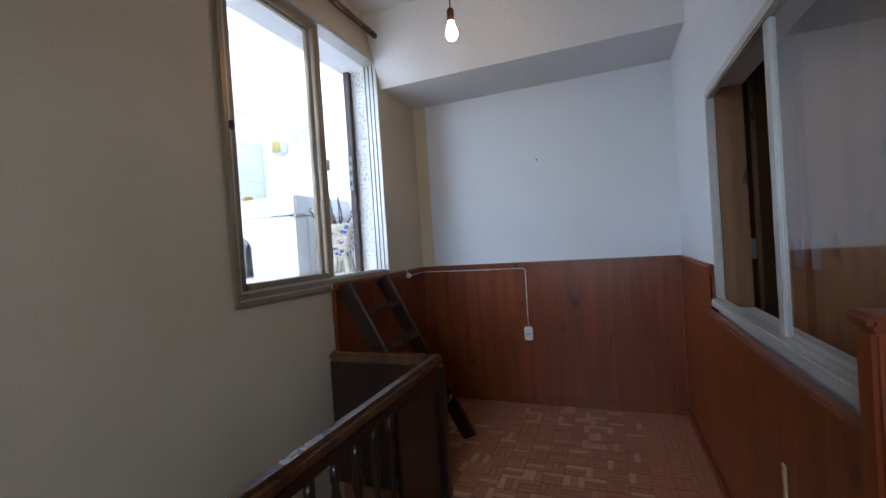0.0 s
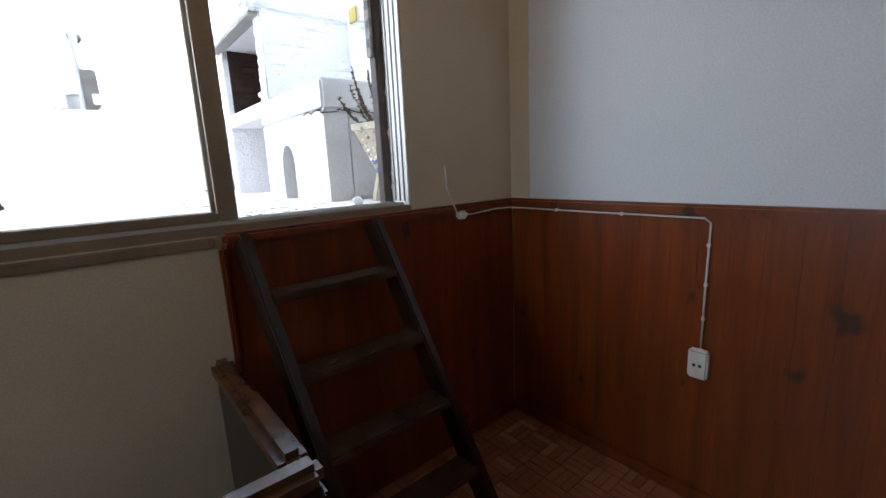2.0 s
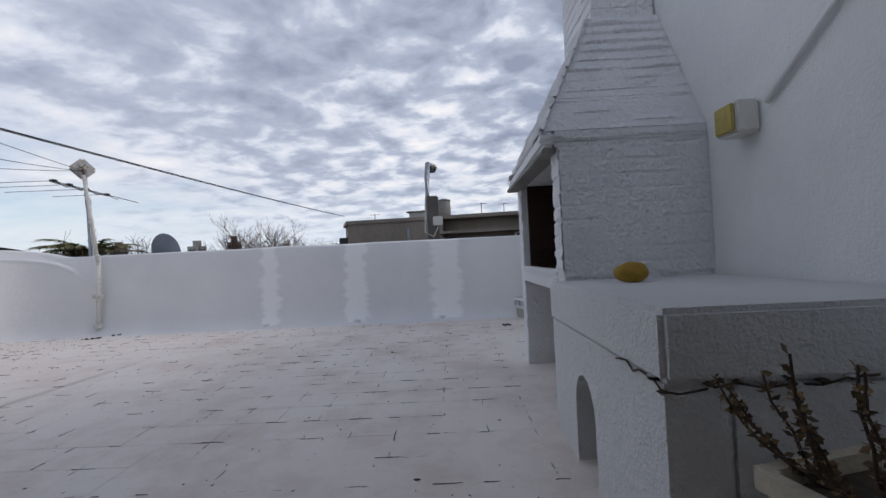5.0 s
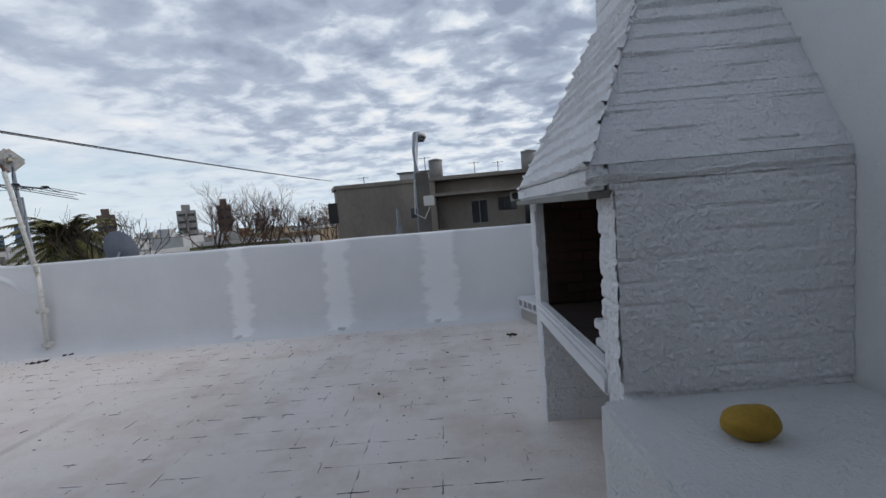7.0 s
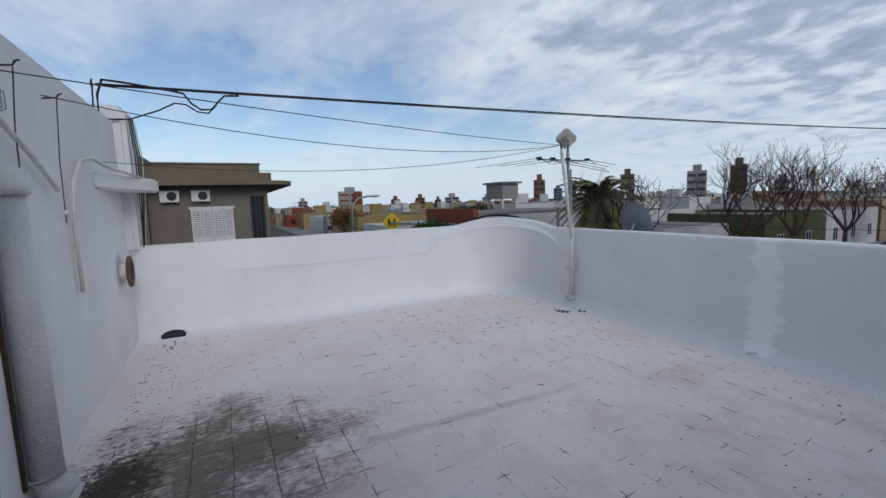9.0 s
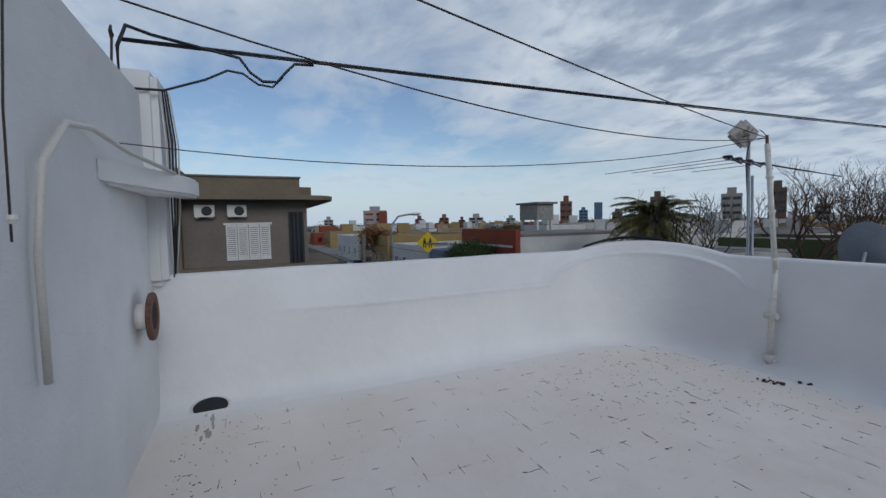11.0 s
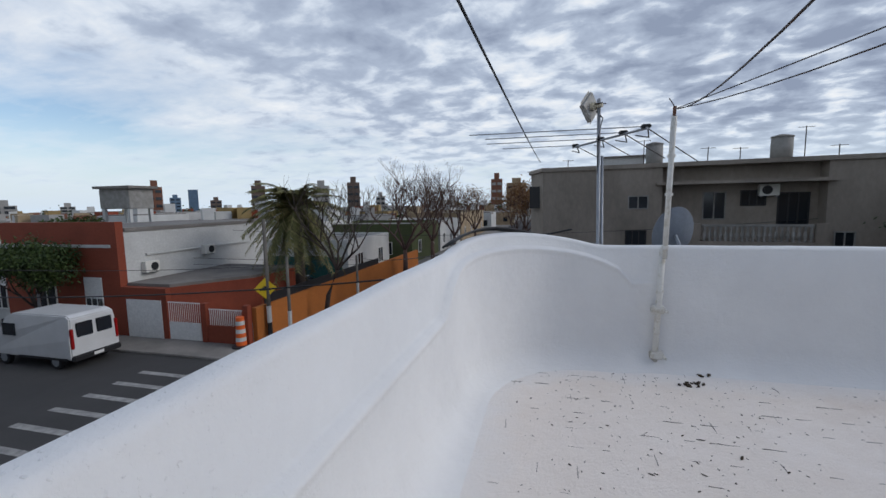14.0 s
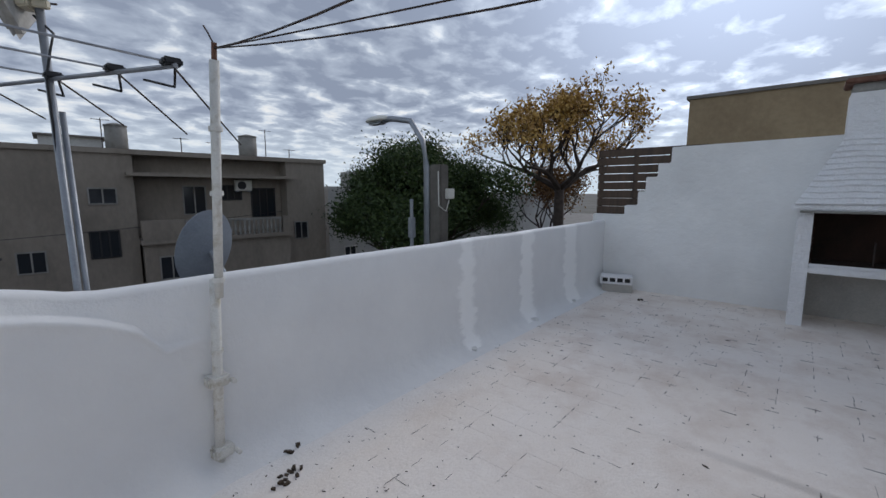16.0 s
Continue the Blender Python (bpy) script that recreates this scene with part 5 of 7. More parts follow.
part("feed_cable", tube([(-5.40, 6.42, 2.50), (-5.34, 6.37, 2.42), (-5.36, 6.36, 2.34), (-5.385, 6.38, 2.2), (-5.37, 6.42, 1.6), (-5.35, 6.43, 0.9)], 0.006, 6), M_CABLE, um, smooth=True)
BD = Vector((-0.31, 0.95, 0.035)).normalized()
BC = Vector((-5.372, 6.40, 2.20))
part("boom", tube([BC - BD * 0.92, BC + BD * 0.72], 0.011, 8), M_GALV, um)
for off, far, fall in ((-0.88, 1.45, 1.25), (-0.50, 1.25, 1.0), (-0.02, 1.15, 0.8), (0.66, 0.85, 0.6)):
    c = BC + BD * off + Vector((0, 0, 0.018))
    part("element", tube([c, c + Vector((-0.99, -0.12, -0.012)) * far], 0.0048, 6), M_GALV, um)
    part("element", tube([c, c + Vector((0.62, 0.74, -0.24)) * fall * 0.8], 0.0048, 6), M_STEEL, um)
    part("element_clamp", box(c.x - 0.03, c.x + 0.045, c.y - 0.035, c.y + 0.035, c.z - 0.016, c.z + 0.016, 0.008), M_CABLE, um)
    part("lead", tube([c + Vector((0.03, 0.03, -0.02)), c + Vector((0.06, 0.14, -0.07)), c + Vector((-0.02, 0.28, -0.03))], 0.006, 5), M_CABLE, um, smooth=True)
sd = thing("satellite_dish", None, None, "grey satellite dish seen from behind beyond the parapet", "satellite dish", at=Matrix.Translation((-4.50, 6.90, 1.19)) @ pose(0, 0, 0, -72, 0, 12) @ Matrix.Diagonal((0.74, 1.04, 1.0, 1.0)))
part("reflector", lathe([(0.02, -0.02), (0.12, -0.012), (0.21, 0.012), (0.30, 0.05), (0.305, 0.052), (0.30, 0.062), (0.2, 0.024), (0.02, -0.008)], 32), stained("dish_paint", (0.24, 0.27, 0.31), (0.18, 0.20, 0.24), 5, 0.5), sd, smooth=True)
part("bracket", tube([(0, 0, -0.02), (0.0, 0.1, -0.22)], 0.022, 8), M_GALV, sd)
part("post", tube([(0, 0.1, -0.22), (0.0, 1.3, -0.25)], 0.022, 8), M_GALV, sd)

# overhead wires
cable("power_cable", sag((-6.585, 0.25, 3.10), (-6.47, 27.0, 3.84), 0.095, 24), 0.012, M_CABLE, "black twisted power cable across the terrace")
cable("power_cable", sag((-6.585, 0.25, 3.085), (-6.47, 27.0, 3.825), 0.105, 24), 0.008, M_CABLE, "thin black cable beside the power cable")
cable("cable_loop", [(-6.3, 0.3, 2.66), (-6.12, 0.34, 2.88), (-6.2, 0.38, 3.06), (-6.45, 0.5, 3.11), (-6.58, 0.95, 3.09), (-6.57, 1.12, 3.06), (-6.55, 1.2, 2.94), (-6.54, 1.3, 2.87), (-6.54, 1.42, 2.88), (-6.55, 1.5, 2.98), (-6.57, 1.58, 3.07), (-6.58, 1.75, 3.085)], 0.013, M_CABLE, "black cable looped at the roof edge")
cable("cable_tail", [(-6.45, 0.32, 2.68), (-6.5, 0.55, 2.70), (-6.53, 0.85, 2.83), (-6.54, 1.02, 2.93), (-6.54, 1.14, 2.92), (-6.54, 1.26, 2.84), (-6.54, 1.38, 2.83), (-6.55, 1.47, 2.93)], 0.010, M_CABLE, "black cable tail hanging from the roof edge")
thing("roof_eye", tube([(-6.3, 0.25, 2.64), (-6.3, 0.27, 2.98), (-6.26, 0.27, 3.03), (-6.3, 0.27, 3.08), (-6.34, 0.27, 3.03), (-6.3, 0.27, 2.99)], 0.009, 6), M_STEEL, "iron eye bolt on the roof edge", "hook")
for a, b, d in (((-3.45, Y + 0.02, 2.40), (-4.836, 5.748, 2.345), 0.036), ((-5.66, Y + 0.02, 2.124), (-4.836, 5.748, 2.345), 0.208), ((-4.12, Y + 0.02, 2.42), (-4.836, 5.748, 2.345), 0.211)):
    cable("line_wire", sag(a, b, d), 0.0038, M_STEEL, "thin grey line wire above the terrace", "wire")
for k in range(3):
    arc = []
    for i in range(13):
        a = math.pi - (0.15 + 0.62 * i / 12) * math.pi / 2
        rr = 1.15 + 0.10 + 0.035 * k
        arc.append((TX0 + 1.15 + rr * math.cos(a), TY1 - 1.15 + rr * math.sin(a), 1.225 + 0.115 * math.sin(math.pi * i / 12) - 0.012 * k + 0.01))
    cable("corner_cable", arc, 0.011, M_CABLE, "black cable lying over the parapet's rounded corner")

# litter, cracks and small stones on the floor
rng = random.Random(12)
lit = bmesh.new()
for i in range(800):
    near_wall = rng.random() < 0.25
    x = rng.uniform(-6.3, 1.5)
    y = 6.03 - abs(rng.gauss(0, 0.5)) - 0.1 if near_wall else rng.uniform(0.5, 5.8)
    if i % 6 == 0:
        x, y = rng.gauss(0.35, 0.55), 0.46 + abs(rng.gauss(0, 0.4))
    if x > 0.75 and y < 3.6 and not (y < 0.9):
        continue
    s, a = rng.uniform(0.0025, 0.009) * (2.2 if rng.random() < 0.06 else 1.0), rng.uniform(0, 3.14)
    w = s * rng.uniform(0.15, 0.6)
    m = Matrix.Translation((x, y, 0.001)) @ Matrix.Rotation(a, 4, "Z")
    prism([(-s, -w * 0.3), (0, -w), (s, -w * 0.2), (s * 0.4, w), (-s * 0.6, w * 0.8)], 0, rng.uniform(0.001, 0.003), bm=lit, m=m)
tagged(thing("leaf_litter", lit, M_DEBRIS, "dry leaf crumbs and grit strewn on the roof floor", "litter"), kind="stuff")
tw = bmesh.new()
for i in range(900):
    gx, gy = TILE_X + TILE * (rng.randrange(33) - 12), TILE_Y + TILE * (1 + rng.randrange(23))
    if (gx > 0.7 and gy < 3.7) or rng.random() > (0.45 if gx > -1.2 and 1.8 < gy < 4.6 else 0.1) + 0.25 + 0.65 * noise.noise(Vector((gx * 0.6, gy * 0.6, 3))) + 0.35:
        continue
    along = rng.random() < 0.62
    L = rng.uniform(0.03, 0.12)
    o = rng.uniform(-0.05, 0.05)
    c = Vector((gx + (o if along else 0), gy + (0 if along else o), 0.0015))
    d = Vector((1, rng.uniform(-0.05, 0.05), 0) if along else (rng.uniform(-0.05, 0.05), 1, 0)) * L / 2
    w = rng.uniform(0.001, 0.0026)
    tube([c - d, c - d * 0.3 + Vector((rng.uniform(-.003, .003), rng.uniform(-.003, .003), 0)), c + d * 0.4 + Vector((rng.uniform(-.003, .003), rng.uniform(-.003, .003), 0)), c + d], w, 4, bm=tw, taper=w * 0.5)
tagged(thing("joint_dirt", tw, M_DEBRIS, "dark dirt in the cracked tile joints", "dirt"), kind="stuff")

rng = random.Random(77)
grit = bmesh.new()
for i in range(520):
    k = rng.random()
    if k < 0.4:
        x, y = rng.uniform(-6.0, -4.2), rng.uniform(3.6, 5.75)
        if (x + 5.45) ** 2 + (y - 4.88) ** 2 > 0.92 and x < -5.45 and y > 4.88:
            continue
    elif k < 0.7:
        x, y = rng.uniform(-6.2, -3.4), 0.55 + abs(rng.gauss(0, 0.35))
    else:
        x, y = rng.uniform(-4.2, 1.3), rng.uniform(3.4, 5.8)
    s, a = rng.uniform(0.004, 0.012) * (2.4 if rng.random() < 0.05 else 1.0), rng.uniform(0, 3.14)
    w = s * rng.uniform(0.15, 0.45)
    m = Matrix.Translation((x, y, 0.0015)) @ Matrix.Rotation(a, 4, "Z")
    prism([(-s, -w * 0.4), (-s * 0.2, -w), (s, -w * 0.1), (s * 0.5, w), (-s * 0.5, w * 0.7)], 0, rng.uniform(0.001, 0.004), bm=grit, m=m)
tagged(thing("floor_grit", grit, M_DEBRIS, "dark twigs and flaked dirt scattered over the roof floor", "litter"), kind="stuff")

# mortar lumps below the mended cracks
for cx in (-2.36, -1.10, 0.16):
    plug = bmesh.new()
    for k in range(5):
        prism([(-0.03, -0.02), (0.02, -0.03), (0.035, 0.01), (-0.01, 0.03)], 0.0, rng.uniform(0.02, 0.06), bm=plug, m=Matrix.Translation((cx + rng.gauss(0, 0.03), TY1 - 0.11 + rng.gauss(0, 0.02), 0)) @ Matrix.Rotation(rng.uniform(0, 6), 4, "Z"))
    thing("mortar_lump", plug, M_RENDER, "crumbled white mortar lump at the parapet foot", "mortar", "mortar lumps at the parapet")
for x, y in ((-4.50, 5.80), (-4.62, 5.62), (-4.70, 5.55), (0.95, 5.2), (-2.42, 5.92), (-1.08, 5.92), (0.10, 5.92)):
    clump = thing("dirt_clump", None, None, "small dark clump of wet leaves", "leaf clump", "dirt clumps on the floor", at=(x, y, 0))
    for k in range(7):
        part("leaf", prism([(-0.016, -0.008), (0.0, -0.014), (0.018, 0.0), (0.004, 0.012)], 0.001, rng.uniform(0.006, 0.02), m=Matrix.Translation((rng.gauss(0, 0.03), rng.gauss(0, 0.02), 0)) @ Matrix.Rotation(rng.uniform(0, 6), 4, "Z")), M_DEBRIS, clump)
shell = bmesh.new()
bmesh.ops.create_icosphere(shell, subdivisions=3, radius=0.03)
for v in shell.verts:
    v.co *= 1 + 0.25 * noise.noise(v.co * 40)
    v.co.z *= 0.75
thing("white_stone", shell, M_RENDER, "small knobbly white stone by the pot", "stone", at=(0.80, 0.64, 0.02), smooth=True)


# knobbly render on the window reveals
def knobbly(x, y0, y1, z0, z1, out, seed):
    bm = bmesh.new()
    ny, nz = 40, 240
    rows = []
    for i in range(nz + 1):
        row = []
        for k in range(ny + 1):
            y, z = y0 + (y1 - y0) * k / ny, z0 + (z1 - z0) * i / nz
            d = 0.008 + 0.024 * max(0.0, noise.noise(Vector((y * 52, z * 52, seed)))) + 0.007 * noise.noise(Vector((y * 18, z * 18, seed + 4)))
            row.append(bm.verts.new((x + out * d, y, z)))
        rows.append(row)
    for a, b in zip(rows, rows[1:]):
        for k in range(ny):
            bm.faces.new((a[k], a[k + 1], b[k + 1], b[k]))
    bmesh.ops.recalc_face_normals(bm, faces=bm.faces)
    return bm


structure("reveal_render_east", knobbly(WX1 + 0.12, 0.121, 0.379, 0.0, WZ1, -1, 3), M_RENDER, "knobbly white render on the window reveal", "wall")
structure("reveal_render_west", knobbly(WX0 - 0.13, 0.121, 0.379, 0.0, WZ1, 1, 9), M_RENDER, "knobbly white render on the window reveal", "wall")


# ---- the street and the town ----
G = STREET + 0.12
structure("ground", box(-1500, 1500, -1500, 1500, STREET - 1, STREET), M_GROUND, "city ground reaching to the horizon", "ground")
structure("road_crossing", box(-17.2, -8.8, -60, 160, STREET, STREET + 0.01), M_ASPHALT, "grey asphalt street beside the house", "road")
structure("road_west", box(-160, -17.2, 7.4, 16.2, STREET, STREET + 0.01), M_ASPHALT, "grey asphalt side street with parked cars", "road")
structure("road_north", box(-8.8, 120, 9.4, 21.5, STREET, STREET + 0.01), M_ASPHALT, "asphalt street north of the house", "road")
for n, b in (("pavement_nw", (-160, -17.2, 16.2, 160)), ("pavement_sw", (-160, -17.2, -60, 7.4)), ("pavement_house", (-8.8, 120, -60, 9.4)), ("pavement_ne", (-8.8, 120, 21.5, 160))):
    structure(n, box(b[0], b[1], b[2], b[3], STREET, G, 0.03), M_PAVE, "cracked concrete pavement with a raised kerb", "pavement")
M_PAINTLINE = stained("worn_road_paint", (0.42, 0.41, 0.39), (0.15, 0.15, 0.15), 3, 0.8, 0.1)
for i in range(7):
    thing("crossing_stripe", box(-21.9, -19.6, 8.1 + 1.05 * i, 8.36 + 1.05 * i, STREET + 0.01, STREET + 0.014), M_PAINTLINE, "worn white zebra crossing stripe", "road marking", "stripes of the zebra crossing", "structure")


def paint(name, c, dark=0.75, scale=0.5):
    return stained(name, c, tuple(v * dark for v in c), scale, 0.85, 0.25, 9, 0.01)


M_TAN = paint("olive_tan_render", (0.205, 0.165, 0.115))
M_TANLO = paint("taupe_render", (0.215, 0.185, 0.155))
M_GREYB = stained("weathered_grey_render", (0.36, 0.31, 0.26), (0.21, 0.18, 0.15), 0.35, 0.9, 0.4, 6, 0.02, amount=(0.3, 0.7), stretch=(1, 1, 0.5))
M_REDW = paint("brick_red_paint", (0.27, 0.060, 0.030))
M_ORANGE = paint("orange_ochre_paint", (0.43, 0.14, 0.028))
M_WHT = paint("white_house_paint", (0.60, 0.60, 0.58), 0.8)
M_BLUEH = paint("slate_blue_paint", (0.16, 0.20, 0.27))
M_GREENH = paint("olive_green_paint", (0.085, 0.10, 0.04))
M_BEIGE = stained("stained_beige_render", (0.38, 0.29, 0.18), (0.22, 0.16, 0.10), 0.7, 0.9, 0.3, 8, 0.01)
M_YEL = paint("ochre_house_paint", (0.34, 0.24, 0.10))
M_BRICKT = paint("brown_brick", (0.22, 0.095, 0.06))
M_GREYT = paint("grey_tower_concrete", (0.36, 0.35, 0.33))
M_DARKT = paint("dark_tower_brick", (0.14, 0.10, 0.08))
M_BLUET = paint("blue_glass_tower", (0.12, 0.19, 0.28))
M_ROOF = stained("dirty_flat_roof", (0.24, 0.22, 0.20), (0.12, 0.11, 0.10), 0.5, 0.9, 0.3, 6, 0.02)
M_SHUT = paint("white_shutter_paint", (0.78, 0.77, 0.74), 0.9, 3)
M_TEAL = plain("teal_netting", (0.012, 0.09, 0.085), 0.8)
M_BLACKPL = plain("black_plastic", (0.015, 0.015, 0.017), 0.5)
M_SHOP = paint("blue_shop_paint", (0.02, 0.10, 0.30))
M_YSIGN = plain("yellow_sign_sheet", (0.72, 0.50, 0.02), 0.4)


def window_on(parent, m, w, h, material=None, frame_m=None, bars=1):
    """A window on a facade: m puts its lower left corner, x along the wall, y outwards."""
    f = part("window", box(-0.06, w + 0.06, 0.0, 0.05, -0.06, 0.0, 0.01, m=m), frame_m or M_SHUT, parent)
    for b in ((-0.06, 0, 0, h), (w, w + 0.06, 0, h), (-0.06, w + 0.06, h, h + 0.06)):
        part("frame", box(b[0], b[1], 0.0, 0.05, b[2], b[3], m=m), frame_m or M_SHUT, f)
    part("pane", box(0, w, 0.004, 0.012, 0, h, m=m), material or M_DARKGLASS, f)
    for i in range(bars):
        x = w * (i + 1) / (bars + 1)
        part("mullion", box(x - 0.03, x + 0.03, 0.013, 0.045, 0, h, m=m), frame_m or M_SHUT, f)
    return f


def air_unit(m):
    a = thing("air_conditioner", None, None, "white outdoor air conditioning unit on a facade", "air conditioner", "air conditioners on the facades", at=m)
    part("case", box(-0.42, 0.42, 0.0, 0.32, 0.0, 0.58, 0.02), M_PLASTIC, a)
    part("fan_guard", lathe([(0.22, 0), (0.22, 0.015), (0.05, 0.02)], 20, m=Matrix.Translation((-0.1, 0.32, 0.29)) @ pose(0, 0, 0, -90, 0, 0)), M_BLACKPL, a)
    for x in (-0.3, 0.3):
        part("foot", box(x - 0.03, x + 0.03, 0.0, 0.3, -0.05, 0.0), M_GALV, a)
    return a


# tan corner house across the street: local x runs along its east face (southwards is +x), y out to the street
tan = thing("tan_corner_house", None, None, "olive tan two storey corner house with white shutters and rounded balcony", "house")
FX = -20.2
part("wall", box(-34, FX, -22, 3.25, STREET + 0.1, 2.55), M_TANLO, tan)
part("roof_parapet", box(-33.9, FX + 0.12, -1.1, 3.0, 2.72, 3.42), M_TAN, tan)
part("roof_parapet", box(-33.9, FX + 0.3, -22, -1.101, 2.72, 3.68), M_TAN, tan)
part("roof_parapet", box(-33.9, FX - 0.4, 3.001, 3.5, 2.72, 3.12), M_TAN, tan)
part("parapet_cap", box(-33.9, FX + 0.18, -1.1, 3.05, 3.421, 3.48), M_ROOF, tan)
ea = prism([(-34, -22), (FX + 0.75, -22), (FX + 0.75, 3.3), (FX + 0.6, 3.9), (FX + 0.1, 4.25), (FX - 0.7, 4.35), (-34, 4.35)], 2.551, 2.719)
part("eave", ea, M_TAN, tan)
part("projecting_bay", box(FX, FX + 0.45, -22, -1.1, STREET + 0.1, 2.55), M_TAN, tan)
bal = [(FX, -1.099), (FX + 0.5, -1.099), (FX + 0.5, 3.3), (FX + 0.38, 4.0), (FX - 0.1, 4.4), (FX - 0.9, 4.5), (-26, 4.5), (-26, 3.26), (FX, 3.26)]
part("balcony", prism(bal, -1.35, -0.03), M_TAN, tan)
part("balcony_cap", prism([(x + (0.06 if x > FX - 0.95 else 0), y + (0.06 if y > 3.3 else 0)) for x, y in bal], -0.029, 0.06), M_TAN, tan)
part("shop_front", box(FX + 0.001, FX + 0.08, -1.0, 3.2, STREET + 0.15, -1.9), M_SHOP, tan, "blue painted shop front")
part("balcony_slot", box(FX + 0.501, FX + 0.51, 1.2, 1.9, -1.12, -1.0), M_CABLE, tan)
rot_e = Matrix(((0, 1, 0, 0), (-1, 0, 0, 0), (0, 0, 1, 0), (0, 0, 0, 1)))   # x -> -y, y -> +x
sh = part("shutters", box(0, 1.56, 0.0, 0.05, -0.05, 0.0, m=Matrix.Translation((FX, 1.86, 0.32)) @ rot_e), M_SHUT, tan)
for i in range(4):
    m = Matrix.Translation((FX, 1.86, 0.32)) @ rot_e @ Matrix.Translation((0.39 * i, 0, 0))
    for b in ((0.01, 0.06, 0, 1.3), (0.33, 0.38, 0, 1.3), (0.06, 0.33, 0, 0.1), (0.06, 0.33, 1.2, 1.3)):
        part("stile", box(b[0], b[1], 0.005, 0.07, b[2], b[3], m=m), M_SHUT, sh)
    for k in range(14):
        part("louvre", box(0.06, 0.33, 0.01, 0.045, 0.11 + 0.078 * k, 0.165 + 0.078 * k, m=m), M_SHUT, sh)
part("shutter_frame", box(-0.06, 1.62, 0.0, 0.09, 1.3, 1.38, m=Matrix.Translation((FX, 1.86, 0.32)) @ rot_e), M_SHUT, tan)
window_on(tan, Matrix.Translation((FX, 3.05, 0.05)) @ rot_e, 0.45, 2.0, None, M_BLACKPL, 2)
window_on(tan, Matrix.Translation((FX + 0.45, -1.5, 0.0)) @ rot_e, 0.9, 1.5, None, M_SHUT, 2)
part("street_number_sign", box(FX + 0.501, FX + 0.52, -0.3, 0.25, -0.72, -0.50), M_SHUT, tan, "small white sign")
part("street_sign", box(FX + 0.30, FX + 0.32, 4.0, 4.3, -0.5, -0.25), M_SHUT, tan, "small white sign")
part("gate_wall", box(-26, -21.0, 4.6, 6.8, STREET + 0.12, -3.4), M_BLACKPL, tan, "dark screened fence")
for y in (-0.35, 0.72):
    air_unit(Matrix.Translation((FX, y, 1.92)) @ rot_e @ Matrix.Scale(0.78, 4))

# grey block of flats to the north
ga = Matrix.Translation((-6.3, 27.2, 0)) @ Matrix.Rotation(radians(-6.7), 4, "Z")
gb = thing("grey_flats", None, None, "weathered grey two storey flats with a balustraded balcony", "apartment building", at=ga)
part("wall", prism([(0, 0), (6.2, 0), (6.2, 0.9), (13.2, 0.9), (13.2, 0), (15.5, 0), (15.5, 12), (-1.1, 12), (-1.1, 2.4)], STREET + 0.1, 3.30), M_GREYB, gb)
part("parapet_cap", prism([(-0.1, -0.12), (15.6, -0.12), (15.6, 12.1), (-1.25, 12.1), (-1.25, 2.35)], 3.301, 3.52), M_GREYB, gb)
part("balcony_canopy", box(5.9, 13.5, -0.35, 0.899, 2.35, 2.5), M_GREYB, gb)
part("balcony_floor", box(6.2, 13.2, -0.6, 0.899, -0.75, -0.55), M_GREYB, gb)
part("lower_bay", box(6.3, 13.1, -0.4, 0.899, STREET + 0.1, -0.751), M_GREYB, gb)
bl = part("balustrade", box(8.0, 12.6, -0.58, -0.42, 0.18, 0.30, 0.02), M_CONC, gb)
bp = to_mesh("balustrade_post", lathe([(0.07, 0), (0.05, 0.1), (0.09, 0.28), (0.05, 0.5), (0.07, 0.72)], 8))
bp.materials.append(M_CONC)
for i in range(20):
    piece("balustrade_post", bp, bl, Matrix.Translation((8.15 + 0.23 * i, -0.5, -0.54)))
for x in (6.25, 12.65):
    part("balcony_pier", box(x, x + (1.7 if x < 7 else 0.5), -0.6, -0.4, -0.549, 0.35, 0.02), M_GREYB, gb)
face = Matrix(((1, 0, 0, 0), (0, -1, 0, 0), (0, 0, 1, 0), (0, 0, 0, 1)))
for x, y, z, w, h, b in ((4.6, 0, 1.15, 0.9, 0.62, 1), (4.5, 0, -1.2, 0.95, 1.1, 2), (8.3, 0.9, 0.55, 0.95, 1.35, 1), (10.0, 0.9, 1.25, 1.0, 0.7, 2), (11.6, 0.9, 0.3, 1.2, 1.5, 2), (13.6, 0, -1.0, 0.7, 0.9, 1), (2.2, 0, -1.6, 0.8, 0.8, 1), (6.9, -0.4, -2.4, 0.9, 1.0, 1)):
    window_on(gb, Matrix.Translation((x, y, z)) @ face, w, h, None, M_BLACKPL if b == 2 else M_CONC, b)
# solid black box painting the shade of a recess at the corner
part("corner_recess_shade", box(-0.9, -0.3, 0.6, 1.6, 1.2, 2.5, m=None), M_BLACKPL, gb)
part("crack", box(-0.02, 0.03, -0.03, 0.0, STREET + 0.2, 3.2), M_GREYB, gb)
air_unit(ga @ Matrix.Translation((11.1, 0.89, 1.7)) @ face)
for x, r, h in ((6.0, 0.45, 1.25), (12.1, 0.48, 1.25)):
    t = thing("water_tank", None, None, "round grey fibre cement water tank on the roof", "water tank", "tanks on the grey flats", at=ga @ Matrix.Translation((x, 2.6, 3.52)))
    part("drum", lathe([(r, 0), (r * 1.02, h * 0.5), (r, h)], 20), M_CONC, t, smooth=True)
    part("lid", lathe([(r * 1.06, h + 0.001), (r * 1.06, h + 0.06), (r * 0.3, h + 0.16)], 20), M_CONC, t)
